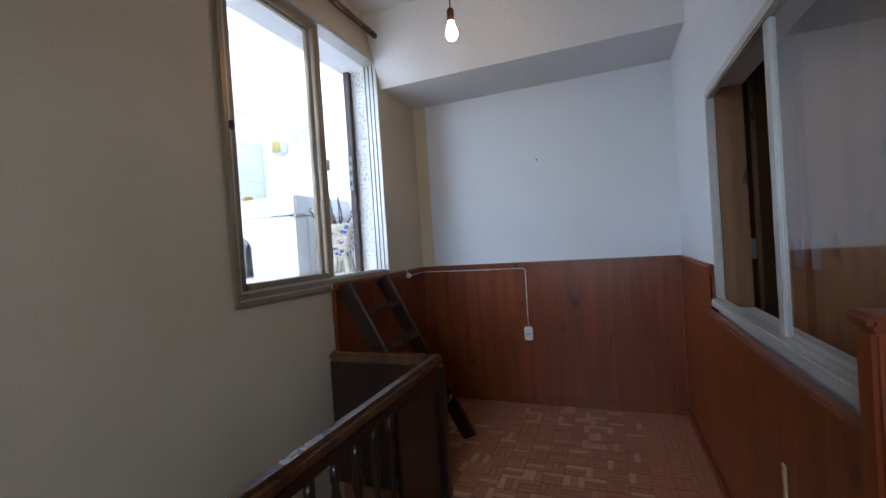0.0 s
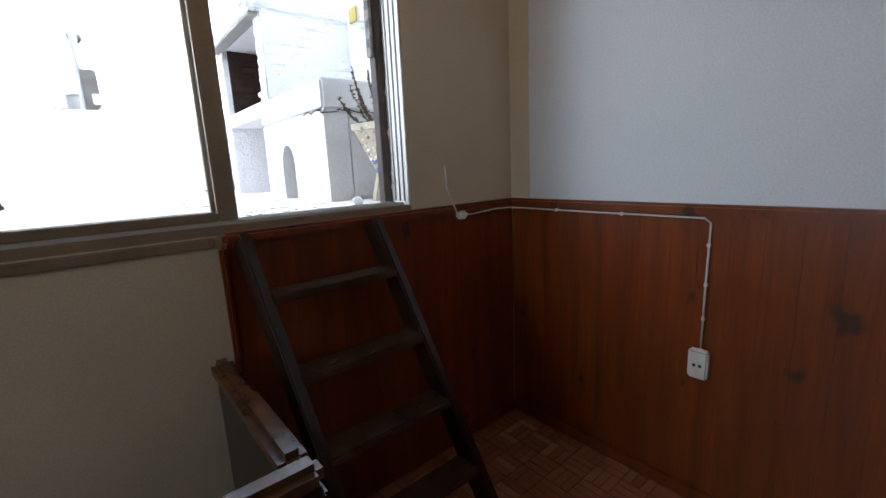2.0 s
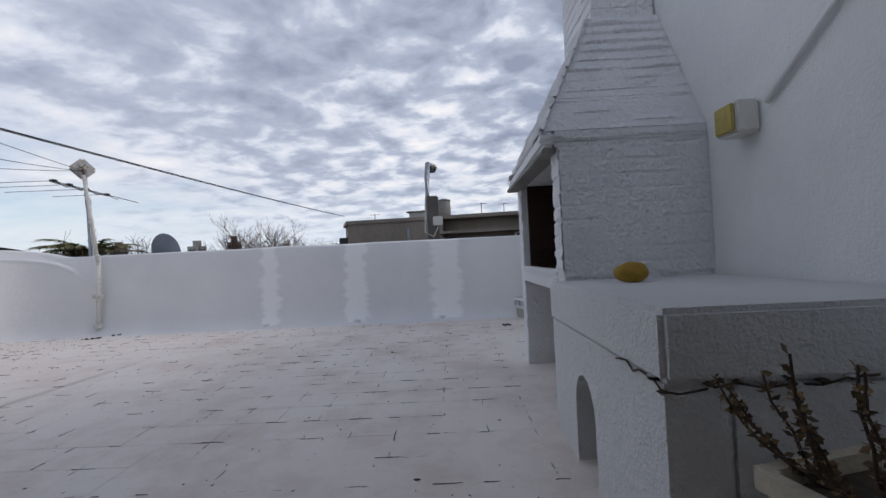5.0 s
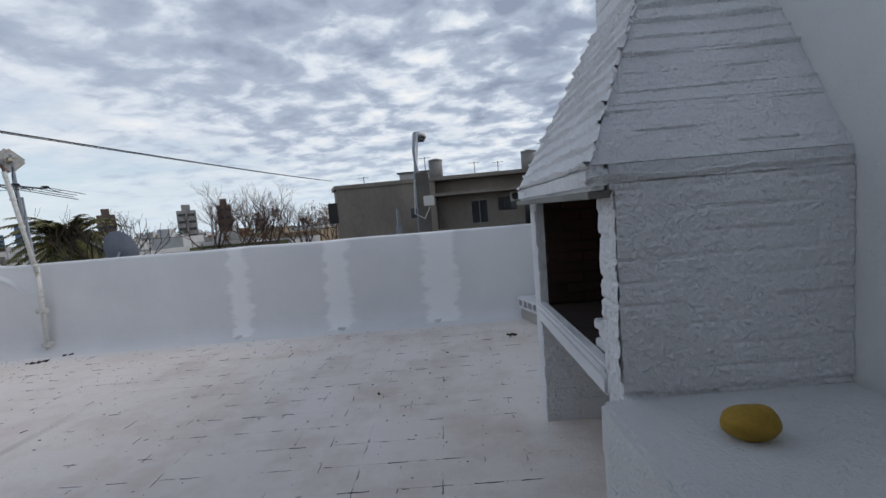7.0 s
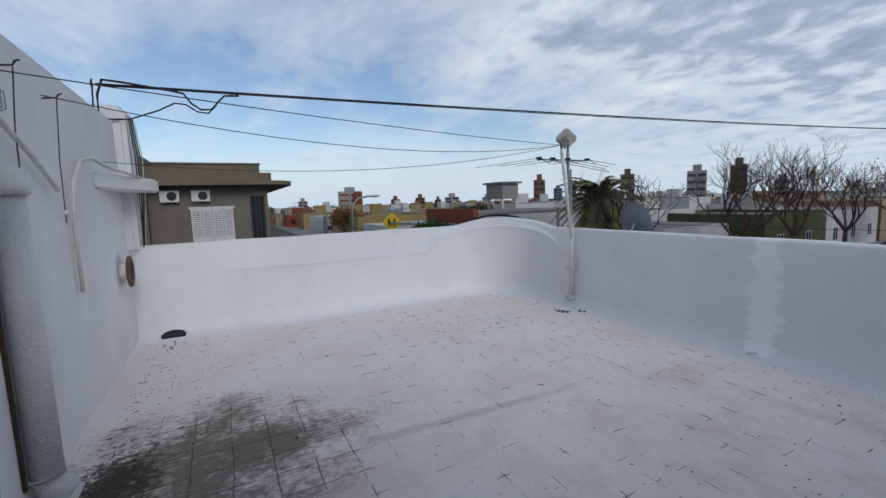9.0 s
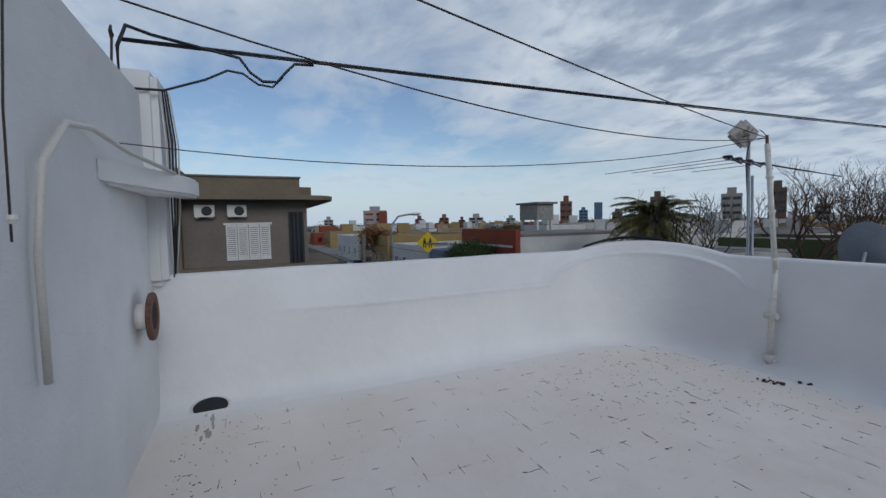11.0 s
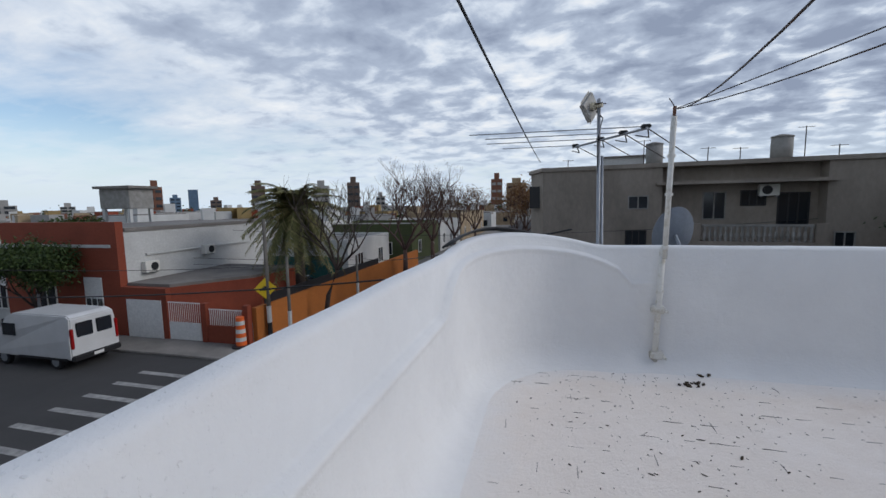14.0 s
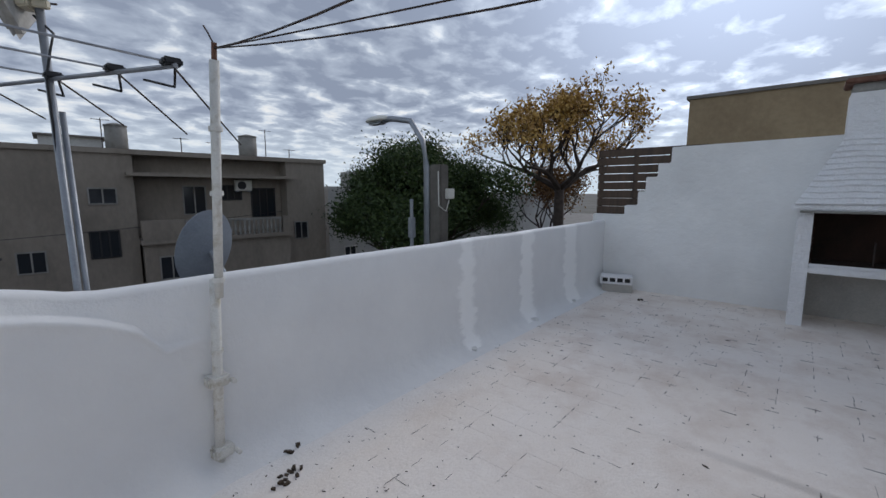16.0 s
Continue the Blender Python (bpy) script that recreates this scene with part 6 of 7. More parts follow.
pe = thing("roof_room", None, None, "small pale rooftop room on the grey flats", "roof room", at=ga @ Matrix.Translation((3.2, 4, 3.52)))
part("wall", box(0, 2.4, 0, 2, 0, 0.75), M_WHT, pe)
part("roof", box(-0.15, 2.55, -0.15, 2.15, 0.751, 0.85), M_ROOF, pe)
for x, h in ((5.4, 1.5), (8.6, 0.9), (10.1, 0.8), (12.9, 1.7), (14.3, 0.7), (1.2, 0.6)):
    an = thing("roof_aerial", None, None, "thin metal television aerial on a roof", "aerial", "aerials on the grey flats", at=ga @ Matrix.Translation((x, 2.0, 3.52)))
    part("mast", tube([(0, 0, 0), (0, 0, h)], 0.025, 6), M_STEEL, an)
    part("crossbar", tube([(-0.35, 0, h - 0.06), (0.35, 0, h - 0.06)], 0.015, 5), M_STEEL, an)

# red house, garage, gate and orange wall on the far corner
red = thing("red_house", None, None, "brick red single storey house front with white side wall", "house")
part("front_wall", box(-35.2, -27.0, 18.0, 18.4, G, 0.95), M_REDW, red)
part("side_wall", box(-35.0, -27.0, 18.401, 29.5, G, 0.42), M_WHT, red)
part("string_course", box(-35.1, -27.4, 17.93, 17.999, -0.35, -0.2), M_WHT, red)
part("stained_coping", box(-34.9, -26.95, 18.45, 29.4, 0.421, 0.62), M_ROOF, red)
part("door", box(-29.4, -28.2, 17.95, 17.999, G, -1.9, 0.01), M_SHUT, red, "white panelled house door")
for i in range(3):
    part("door_panel", box(-29.3 + 0.38 * i, -29.0 + 0.38 * i, 17.93, 17.949, G + 0.3, -3.0), M_DARKGLASS, red)
window_on(red, Matrix.Translation((-32.8, 18.0, G + 1.0)) @ face, 1.3, 1.6)
part("pipe_duct", box(-26.999, -26.9, 19.5, 27.5, -0.9, -0.8), M_WHT, red)
air_unit(Matrix.Translation((-26.98, 19.6, -1.8)) @ rot_e)
air_unit(Matrix.Translation((-26.98, 23.6, -1.3)) @ rot_e)
gar = thing("garage", None, None, "brick red garage with a white roller door and stained roof", "garage")
part("wall", prism([(-26.999, 18.0), (-24.2, 18.0), (-24.2, 18.3), (-21.8, 21.5), (-21.8, 25.5), (-26.999, 25.5)], G, -2.35), M_REDW, gar)
part("roof", prism([(-26.99, 18.35), (-24.3, 18.35), (-21.9, 21.6), (-21.9, 25.4), (-26.99, 25.4)], -2.349, -2.2), M_ROOF, gar)
part("roller_door", box(-26.7, -24.5, 17.96, 17.999, G, -2.95, 0.01), M_SHUT, gar, "white metal garage door")
gt = thing("metal_gate", None, None, "white metal gate with upright bars", "gate")
part("lower_sheet", box(-24.1, -22.2, 17.98, 18.02, G + 0.02, G + 0.9, 0.01), M_SHUT, gt)
part("top_bar", box(-24.1, -22.2, 17.98, 18.02, G + 1.85, G + 1.9), M_SHUT, gt)
for i in range(17):
    part("bar", box(-24.08 + 0.115 * i, -24.06 + 0.115 * i, 17.99, 18.01, G + 0.9, G + 1.85), M_SHUT, gt)
fw = thing("front_fence", None, None, "low brick red garden wall topped with white railings", "fence")
part("low_wall", box(-22.0, -19.7, 17.95, 18.15, G, G + 0.85, 0.02), M_REDW, fw)
for x in (-22.1, -19.75):
    part("pillar", box(x, x + 0.3, 17.9, 18.2, G, G + 1.9, 0.02), M_REDW, fw)
for i in range(18):
    part("railing", box(-21.7 + 0.11 * i, -21.67 + 0.11 * i, 18.03, 18.06, G + 0.851, G + 1.6), M_SHUT, fw)
part("railing_bar", box(-21.75, -19.76, 18.03, 18.06, G + 1.6, G + 1.64), M_SHUT, fw)
ow = thing("orange_wall", None, None, "long orange ochre garden wall along the pavement", "garden wall")
part("wall", box(-19.45, -19.2, 18.2, 43, G, G + 1.75, 0.02), M_ORANGE, ow)
part("fence_mesh", box(-19.36, -19.33, 19, 33, G + 1.751, G + 2.2), M_BLACKPL, ow)
thing("shade_net", box(-30, -21, 30.0, 30.06, G + 0.5, G + 2.6), M_TEAL, "teal green shade netting behind the garden", "netting")

# houses along the streets
def house(x0, x1, y0, y1, top, wall, label, faces=("s", "e"), wn=2):
    h = thing("street_house", None, None, label, "house")
    part("wall", box(x0, x1, y0, y1, G, top), wall, h)
    part("roof", box(x0 + 0.2, x1 - 0.2, y0 + 0.2, y1 - 0.2, top + 0.001, top + 0.1), M_ROOF, h)
    for b in ((x0, x1, y0, y0 + 0.2), (x0, x1, y1 - 0.2, y1), (x0, x0 + 0.2, y0 + 0.2, y1 - 0.2), (x1 - 0.2, x1, y0 + 0.2, y1 - 0.2)):
        part("parapet", box(*b, top + 0.001, top + 0.45), wall, h)
    if "s" in faces:
        for i in range(wn):
            x = x0 + (x1 - x0) * (i + 0.5) / wn
            window_on(h, Matrix.Translation((x - 0.5, y0, G + 1.0)) @ face, 1.0, 1.3)
    if "e" in faces:
        for i in range(wn):
            y = y0 + (y1 - y0) * (i + 0.5) / wn
            window_on(h, Matrix.Translation((x1, y + 0.5, G + 1.0)) @ rot_e, 1.0, 1.3)
    return h


house(-42.5, -37.0, 18.0, 28, -1.6, M_BLUEH, "slate blue painted street house with flat roof")
house(-36.9, -35.3, 18.2, 26, -2.6, M_WHT, "white garage annex between the houses", ("s",), 1)
house(-55, -43.2, 18.0, 30, -1.5, M_WHT, "long cream white workshop with flat roof", wn=4)
house(-70, -56, 17.6, 30, -0.6, M_YEL, "ochre yellow street house", wn=4)
house(-90, -72, 17.4, 30, -1.0, M_WHT, "white street house with flat roof", wn=4)
house(-60, -45, -6, 5.5, -1.2, M_WHT, "white low corner shop", ("e",), 3)
house(-34, -22, 33, 42, -1.7, M_WHT, "white bungalow behind the orange wall")
house(-44, -30, 31, 50, -0.6, M_WHT, "white warehouse with flat roof")
house(-32, -20.5, 45, 56, -1.0, M_GREENH, "olive green house by the tree lined street")
house(-30, -20.5, 57, 70, -1.2, M_WHT, "white house by the tree lined street", wn=3)
house(-30, -20.5, 71, 95, -0.4, M_BEIGE, "beige house by the tree lined street", wn=4)
house(-7.0, 6, 48, 62, 0.5, M_BEIGE, "beige house behind the grey flats")
house(12.5, 20, 30, 40, 1.6, M_WHT, "white modern house with flat roof")
house(21, 28, 31, 40, 3.2, M_GREYT, "grey house with upper floor")
house(26, 34, 22, 30, 1.2, M_WHT, "white house beyond the autumn tree")
nb = thing("neighbour_house", None, None, "stained beige neighbour's wall rising behind the terrace", "house")
part("wall", box(6.0, 16, -12, 5.7, STREET, 3.82), M_BEIGE, nb)
part("coping", box(5.95, 16, -12, 5.76, 3.821, 3.9), M_ROOF, nb)
nb2 = thing("neighbour_roof", None, None, "neighbour's lower flat roof beyond the stepped wall", "house")
part("wall", box(1.85, 5.9, -12, 7.4, STREET, 0.5), M_GREYB, nb2)
tank = thing("tank_tower", None, None, "raised concrete water tank on legs above white roofs", "water tank", at=(-47.5, 35.3, 0))
part("tank", box(-1.9, 1.9, -1.3, 1.3, 1.6, 3.6, 0.05), M_CONC, tank)
part("slab", box(-2.3, 2.3, -1.6, 1.6, 3.601, 3.85), M_ROOF, tank)
for x, y in ((-1.6, -1.1), (1.6, -1.1), (1.6, 1.1), (-1.6, 1.1)):
    part("leg", box(x - 0.15, x + 0.15, y - 0.15, y + 0.15, -0.6, 1.6), M_WHT, tank)
house(-54, -44.5, 31, 42, -0.7, M_WHT, "white block under the water tank")

# towers on the skyline
EYE = Vector((-5.6, 1.4, 1.55))


def bearing(yaw, d):
    return Vector((EYE.x - d * math.sin(radians(yaw)), EYE.y + d * math.cos(radians(yaw)), STREET))


def tower(yaw, half, slope, d, wall, label, band=None, crown=True):
    p = bearing(yaw, d)
    w, top = d * math.tan(radians(half)), EYE.z + slope * d - STREET
    t = thing("tower_block", None, None, label + " on the skyline", "tower block", "towers on the skyline", at=Matrix.Translation(p) @ Matrix.Rotation(radians(yaw), 4, "Z"))
    part("body", box(-w, w, 0, 2 * w, 0, top), wall, t)
    n = max(4, int(top / 3.2))
    for i in range(1, n):
        z = top * i / n
        for x0, x1 in ((-w * 0.86, -w * 0.12), (w * 0.12, w * 0.86)):
            part("window_band", box(x0, x1, -0.25, -0.01, z + 0.6, z + 1.9), band or M_DARKGLASS, t)
    if crown:
        part("lift_room", box(-w * 0.45, w * 0.45, 0.3 * w, 1.3 * w, top + 0.01, top + 0.03 * top + 2.5), wall, t)


tower(74.4, 1.55, 0.030, 300, M_GREYT, "white apartment tower with red side", M_REDW)
tower(73.3, 0.55, 0.028, 296, M_REDW, "red painted face of an apartment tower", M_BRICKT, False)
tower(68.4, 0.6, 0.008, 340, M_BRICKT, "brown brick apartment tower")
tower(65.0, 0.65, 0.010, 330, M_BRICKT, "brown brick apartment tower")
tower(62.6, 0.45, 0.004, 360, M_BRICKT, "brown brick apartment tower")
tower(60.6, 1.0, 0.009, 300, M_GREYT, "grey apartment block")
tower(48.6, 0.75, 0.042, 230, M_BRICKT, "brown brick apartment tower")
tower(46.7, 0.55, 0.021, 500, M_BLUET, "bluish office tower")
tower(44.9, 0.5, 0.037, 520, M_BLUET, "blue glass office tower", M_BLUET, False)
tower(42.6, 0.6, 0.015, 420, M_DARKT, "dark apartment tower")
tower(37.9, 0.8, 0.045, 260, M_DARKT, "dark brown apartment tower")
tower(30.4, 1.0, 0.045, 250, M_GREYT, "pale grey apartment tower")
tower(26.3, 0.8, 0.052, 230, M_DARKT, "brown apartment tower with stepped top")
tower(22.8, 0.6, 0.02, 300, M_GREYT, "pale apartment tower")
tower(7.2, 0.75, 0.055, 220, M_BRICKT, "red brick apartment tower", M_GREYT)
tower(4.6, 1.3, 0.045, 260, M_BEIGE, "beige apartment tower")
tower(80.5, 0.6, 0.010, 380, M_GREYT, "pale apartment tower")
tower(56.0, 0.6, 0.006, 420, M_GREYT, "pale apartment tower")

# low houses of the town
rng = random.Random(31)
walls = [M_WHT, M_WHT, M_GREYT, M_BEIGE, M_YEL, M_BRICKT, M_REDW, M_WHT]
protos = []
for k, wmat in enumerate(walls):
    w, dpt, h = rng.uniform(7, 12), rng.uniform(8, 14), rng.uniform(3.4, 5.6)
    t = thing("far_house", None, None, "low flat roofed house in the far town", "house", "houses of the far town", at=(-400 - 20 * k, -300, STREET))
    part("wall", box(-w / 2, w / 2, 0, dpt, 0, h), wmat, t)
    part("roof", box(-w / 2 + 0.3, w / 2 - 0.3, 0.3, dpt - 0.3, h + 0.001, h + 0.15), M_ROOF, t)
    part("roof_room", box(-w * 0.3, -w * 0.05, dpt * 0.4, dpt * 0.7, h + 0.151, h + 2.2), wmat, t)
    for i in range(3):
        part("window", box(-w * 0.4 + i * w * 0.3, -w * 0.4 + i * w * 0.3 + 1.2, -0.05, -0.01, 1.1, 2.5), M_DARKGLASS, t)
    protos.append(t)
used = 0
while used < 230:
    yaw = rng.uniform(-14, 100)
    d = 60 + 300 * rng.random() ** 1.3
    p = bearing(yaw, d)
    if -21 < p.x < -7 or (6 < p.y < 18 and p.x > -140) or (p.x > -72 and p.y < 62 and p.x < 8) or (p.x > -32 and p.y < 98):
        continue
    o = copy_thing(protos[used % len(protos)], Matrix.Translation(p) @ Matrix.Rotation(radians(rng.choice((0, 90, yaw, yaw + 8))), 4, "Z"))
    used += 1


# ---- trees ----
def branch_out(bm, p, d, length, r, depth, rng, tips, droop=0.0, sides=5):
    pts = [p]
    for k in range(3):
        d = (d + Vector((rng.uniform(-1, 1), rng.uniform(-1, 1), rng.uniform(-0.6, 0.8))) * 0.16 + Vector((0, 0, 0.05 - droop))).normalized()
        pts.append(pts[-1] + d * length / 3)
    tube(pts, r, sides, bm=bm, taper=r * 0.62)
    if depth == 0:
        tips.append((pts[-1], d))
        tips.append((pts[-2], d))
        return
    for i in range(rng.choice((2, 3, 3))):
        a = Vector((rng.uniform(-1, 1), rng.uniform(-1, 1), rng.uniform(-0.15, 0.9))).normalized()
        nd = (d * 0.75 + a * 0.75).normalized()
        branch_out(bm, pts[-1 - (i % 2)], nd, length * rng.uniform(0.62, 0.86), r * 0.6, depth - 1, rng, tips, droop, max(3, sides - 1))


def tree(at, height, spread, seed, label, bark, depth=6, leaf=None, leaf_n=0, leaf_size=0.1, lean=(0, 0), trunk=0.16, droop=0.0, fork=0.28, cluster=0.4, reach=0.27):
    rng = random.Random(seed)
    t = thing("street_tree", None, None, label, "tree", at=at)
    fh = height * fork
    top = Vector((lean[0] * fh, lean[1] * fh, fh))
    part("trunk", tube([(0, 0, -0.1), (lean[0] * fh * 0.3, lean[1] * fh * 0.3, fh * 0.5), top], trunk, 9, taper=trunk * 0.75), bark, t, smooth=True)
    bm, tips = bmesh.new(), []
    for i in range(5):
        a = 2 * math.pi * (i + rng.random() * 0.6) / 5
        d = Vector((math.cos(a) * spread + lean[0], math.sin(a) * spread + lean[1], 1.0)).normalized()
        branch_out(bm, top, d, height * reach, trunk * 0.55, depth - 2, rng, tips, droop)
    part("branchwork", bm, bark, t)
    if leaf:
        vs, fs = [], []
        for p, d in tips:
            for k in range(leaf_n):
                c = p + Vector((rng.gauss(0, 1), rng.gauss(0, 1), rng.gauss(0, 0.8))) * cluster
                u = Vector((rng.uniform(-1, 1), rng.uniform(-1, 1), rng.uniform(-1, 1))).normalized()
                v = u.cross(Vector((rng.uniform(-1, 1), rng.uniform(-1, 1), rng.uniform(-1, 1)))).normalized()
                s = leaf_size * rng.uniform(0.6, 1.3)
                b = len(vs)
                vs += [c - u * s, c + v * s * 0.45, c + u * s, c - v * s * 0.45]
                fs.append((b, b + 1, b + 2, b + 3))
        me = bpy.data.meshes.new("crown")
        me.from_pydata([tuple(v) for v in vs], [], fs)
        me.materials.append(leaf)
        o = new("crown", me)
        o.parent = t
        tagged(o, kind="stuff")
    return t


def leaf_material(name, a, b, c):
    m = Mat(name, 0.6, 0, 0.3)
    m.color(m.ramp(m.island(), [(0, a), (0.55, b), (1, c)]))
    return m.m


M_BARK = stained("grey_brown_bark", (0.085, 0.065, 0.055), (0.045, 0.035, 0.03), 4, 0.95, 0.3, 30)
M_BARKR = stained("reddish_twigs", (0.12, 0.075, 0.06), (0.07, 0.045, 0.038), 4, 0.95, 0.3, 30)
L_GREEN = leaf_material("dark_green_leaves", (0.018, 0.035, 0.010), (0.035, 0.062, 0.016), (0.065, 0.095, 0.025))
L_AUTUMN = leaf_material("golden_leaves", (0.26, 0.14, 0.04), (0.42, 0.24, 0.06), (0.55, 0.36, 0.11))
L_RUST = leaf_material("rusty_leaves", (0.10, 0.05, 0.02), (0.18, 0.085, 0.03), (0.24, 0.13, 0.05))
tree((-18.2, 22.6, G), 6.8, 0.85, 3, "bare street tree with a leaning trunk", M_BARK, 6, lean=(0.25, 0.1), trunk=0.15, fork=0.42)
tree((-18.1, 36.0, G), 9.0, 0.85, 5, "bare spreading winter street tree", M_BARKR, 7, trunk=0.24)
tree((-17.9, 44.0, G), 9.2, 0.85, 9, "bare reddish winter street tree", M_BARKR, 7, trunk=0.24)
tree((-17.6, 53.0, G), 8.6, 0.8, 14, "bare winter street tree", M_BARKR, 6, trunk=0.22)
tree((-16.9, 64.0, G), 8.5, 0.8, 15, "bare winter street tree with a few rusty leaves", M_BARKR, 6, L_RUST, 3, 0.12, trunk=0.22)
tree((-9.3, 50.0, G), 8.0, 0.75, 22, "street tree with thin rusty leaves", M_BARKR, 6, L_RUST, 6, 0.12, trunk=0.2)
tree((-9.6, 66.0, G), 9.0, 0.75, 24, "street tree with thin rusty leaves", M_BARKR, 6, L_RUST, 5, 0.13, trunk=0.2)
tree((-31.6, 17.1, G), 4.3, 0.9, 31, "dark green clipped street tree", M_BARK, 6, L_GREEN, 40, 0.08, trunk=0.12, fork=0.35, cluster=0.3)
tree((14.2, 22.3, G), 9.8, 0.95, 41, "dense dark green pepper tree", M_BARK, 6, L_GREEN, 150, 0.10, trunk=0.3, droop=0.04, fork=0.2, cluster=0.55)
tree((12.2, 21.0, G), 7.4, 1.0, 44, "dense dark green pepper tree", M_BARK, 6, L_GREEN, 130, 0.10, trunk=0.25, droop=0.05, fork=0.2, cluster=0.5)
tree((21.0, 15.9, G), 12.4, 1.9, 52, "tall autumn tree with golden leaves", M_BARK, 7, L_AUTUMN, 7, 0.14, trunk=0.42, fork=0.54, droop=0.015, cluster=0.40, reach=0.19)
tree((25.5, 19.0, G), 8.4, 0.7, 57, "autumn tree with rusty leaves", M_BARK, 6, L_RUST, 16, 0.11, trunk=0.2, cluster=0.5)
tree((-62, 14.9 + 3.0, G), 6.0, 0.8, 61, "rusty leaved street tree far along", M_BARK, 5, L_RUST, 16, 0.2, trunk=0.2)
tree((-50, 32.0, G), 5.4, 0.8, 63, "dark green garden tree", M_BARK, 5, L_GREEN, 30, 0.2, trunk=0.2)

palm = thing("palm_tree", None, None, "date palm with a shaggy crown of hanging fronds", "palm tree", at=(-20.9, 24.4, G))
part("trunk", tube([(0, 0, -0.1), (0.05, 0, 2.5), (0, 0, 6.2)], 0.32, 10, taper=0.28), M_BARK, palm, smooth=True)
rng = random.Random(71)
L_PALM = leaf_material("palm_fronds", (0.09, 0.095, 0.03), (0.15, 0.145, 0.05), (0.24, 0.20, 0.09))
for i in range(108):
    a, up = rng.uniform(0, 6.28), rng.uniform(-0.9, 1.25)
    L = rng.uniform(3.0, 4.1)
    bm = bmesh.new()
    pts = []
    for k in range(9):
        f = k / 8
        r = L * f * math.cos(up * (1 - 0.35 * f)) * (0.9 if up > 0 else 0.75)
        z = 6.3 + L * (math.sin(up) * f - 0.55 * f * f)
        pts.append(Vector((math.cos(a) * r, math.sin(a) * r, z)))
    tube(pts, 0.02, 4, bm=bm, taper=0.008)
    sidev = Vector((-math.sin(a), math.cos(a), 0))
    for k in range(30):
        f = 0.12 + 0.86 * k / 29
        p = pts[int(f * 7.99)].lerp(pts[int(f * 7.99) + 1], f * 8 % 1)
        tng = (pts[min(8, int(f * 8) + 1)] - pts[int(f * 7.99)]).normalized()
        for sgn in (-1, 1):
            tip = p + (sidev * sgn * 0.75 + tng * 0.55 + Vector((0, 0, -0.25))) * (0.62 * (1 - 0.45 * f)) + Vector((0, 0, rng.uniform(-0.1, 0.05)))
            w = tng * 0.06
            bm.faces.new([bm.verts.new(v) for v in (p - w, tip, p + w)])
    part("frond", bm, L_PALM, palm)

# far tree tops along the horizon
ft = bmesh.new()
rng = random.Random(81)
vs, fs = [], []
for i in range(70):
    c0 = bearing(rng.uniform(-12, 98), rng.uniform(150, 380))
    R, H = rng.uniform(3, 6), rng.uniform(4, 8)
    for k in range(150):
        c = c0 + Vector((rng.gauss(0, R * 0.5), rng.gauss(0, R * 0.5), H * 0.55 + rng.gauss(0, H * 0.22)))
        u = Vector((rng.uniform(-1, 1), rng.uniform(-1, 1), rng.uniform(-1, 1))).normalized()
        v = u.cross(Vector((0.3, 0.5, 0.8))).normalized()
        s = rng.uniform(0.3, 0.8)
        b = len(vs)
        vs += [c - u * s, c + v * s * 0.6, c + u * s, c - v * s * 0.6]
        fs.append((b, b + 1, b + 2, b + 3))
ft.free()
me = bpy.data.meshes.new("far_trees")
me.from_pydata([tuple(v) for v in vs], [], fs)
me.materials.append(L_GREEN)
tagged(new("far_trees", me), "distant dark green tree tops between the roofs", "trees", kind="stuff")

# ---- poles, signs and vehicles ----
M_POLE = stained("pole_concrete", (0.17, 0.155, 0.135), (0.10, 0.09, 0.078), 3, 0.85, 0.3, 30)


def lamp_post(x, y, z0, top, arm, head, label):
    t = thing("street_lamp", None, None, label, "street lamp", at=(x, y, z0))
    h = top - z0
    part("pole", tube([(0, 0, 0), (0, 0, h * 0.97), (arm[0] * 0.08, arm[1] * 0.08, h + 0.25), (arm[0] * 0.35, arm[1] * 0.35, h + 0.62), (arm[0] * 0.8, arm[1] * 0.8, h + 0.72), (arm[0], arm[1], h + 0.72)], 0.055, 10), M_GALV, t, smooth=True)
    d = Vector((arm[0], arm[1], 0)).normalized()
    m = Matrix.Translation((arm[0], arm[1], h + 0.74)) @ Matrix.Rotation(math.atan2(d.y, d.x), 4, "Z")
    hd = bmesh.new()
    bmesh.ops.create_uvsphere(hd, u_segments=16, v_segments=8, radius=1)
    for v in hd.verts:
        v.co = Vector((v.co.x * 0.36 + 0.2, v.co.y * 0.14, v.co.z * (0.09 if v.co.z > 0 else 0.05)))
    bmesh.ops.transform(hd, matrix=m, verts=hd.verts)
    hdp = part("lamp_head", hd, M_PLASTIC, t, smooth=True)
    part("glass_bowl", box(0.02, 0.42, -0.10, 0.10, -0.085, -0.03, 0.03, m=m), M_GALV, hdp)
    return t


lamp_post(-0.14, 8.62, G, 2.30, (0.05, 1.15), 0, "grey curved street lamp behind the parapet")
cp = thing("concrete_post", None, None, "weathered concrete utility post with a meter box", "utility post", at=(-0.03, 8.42, G))
part("post", box(-0.115, 0.115, -0.13, 0.13, 0, 2.12 - G, 0.02), M_POLE, cp)
part("meter_box", box(0.0, 0.19, -0.21, -0.131, 1.52 - G, 1.70 - G, 0.012), M_PLASTIC, cp, "white meter box")
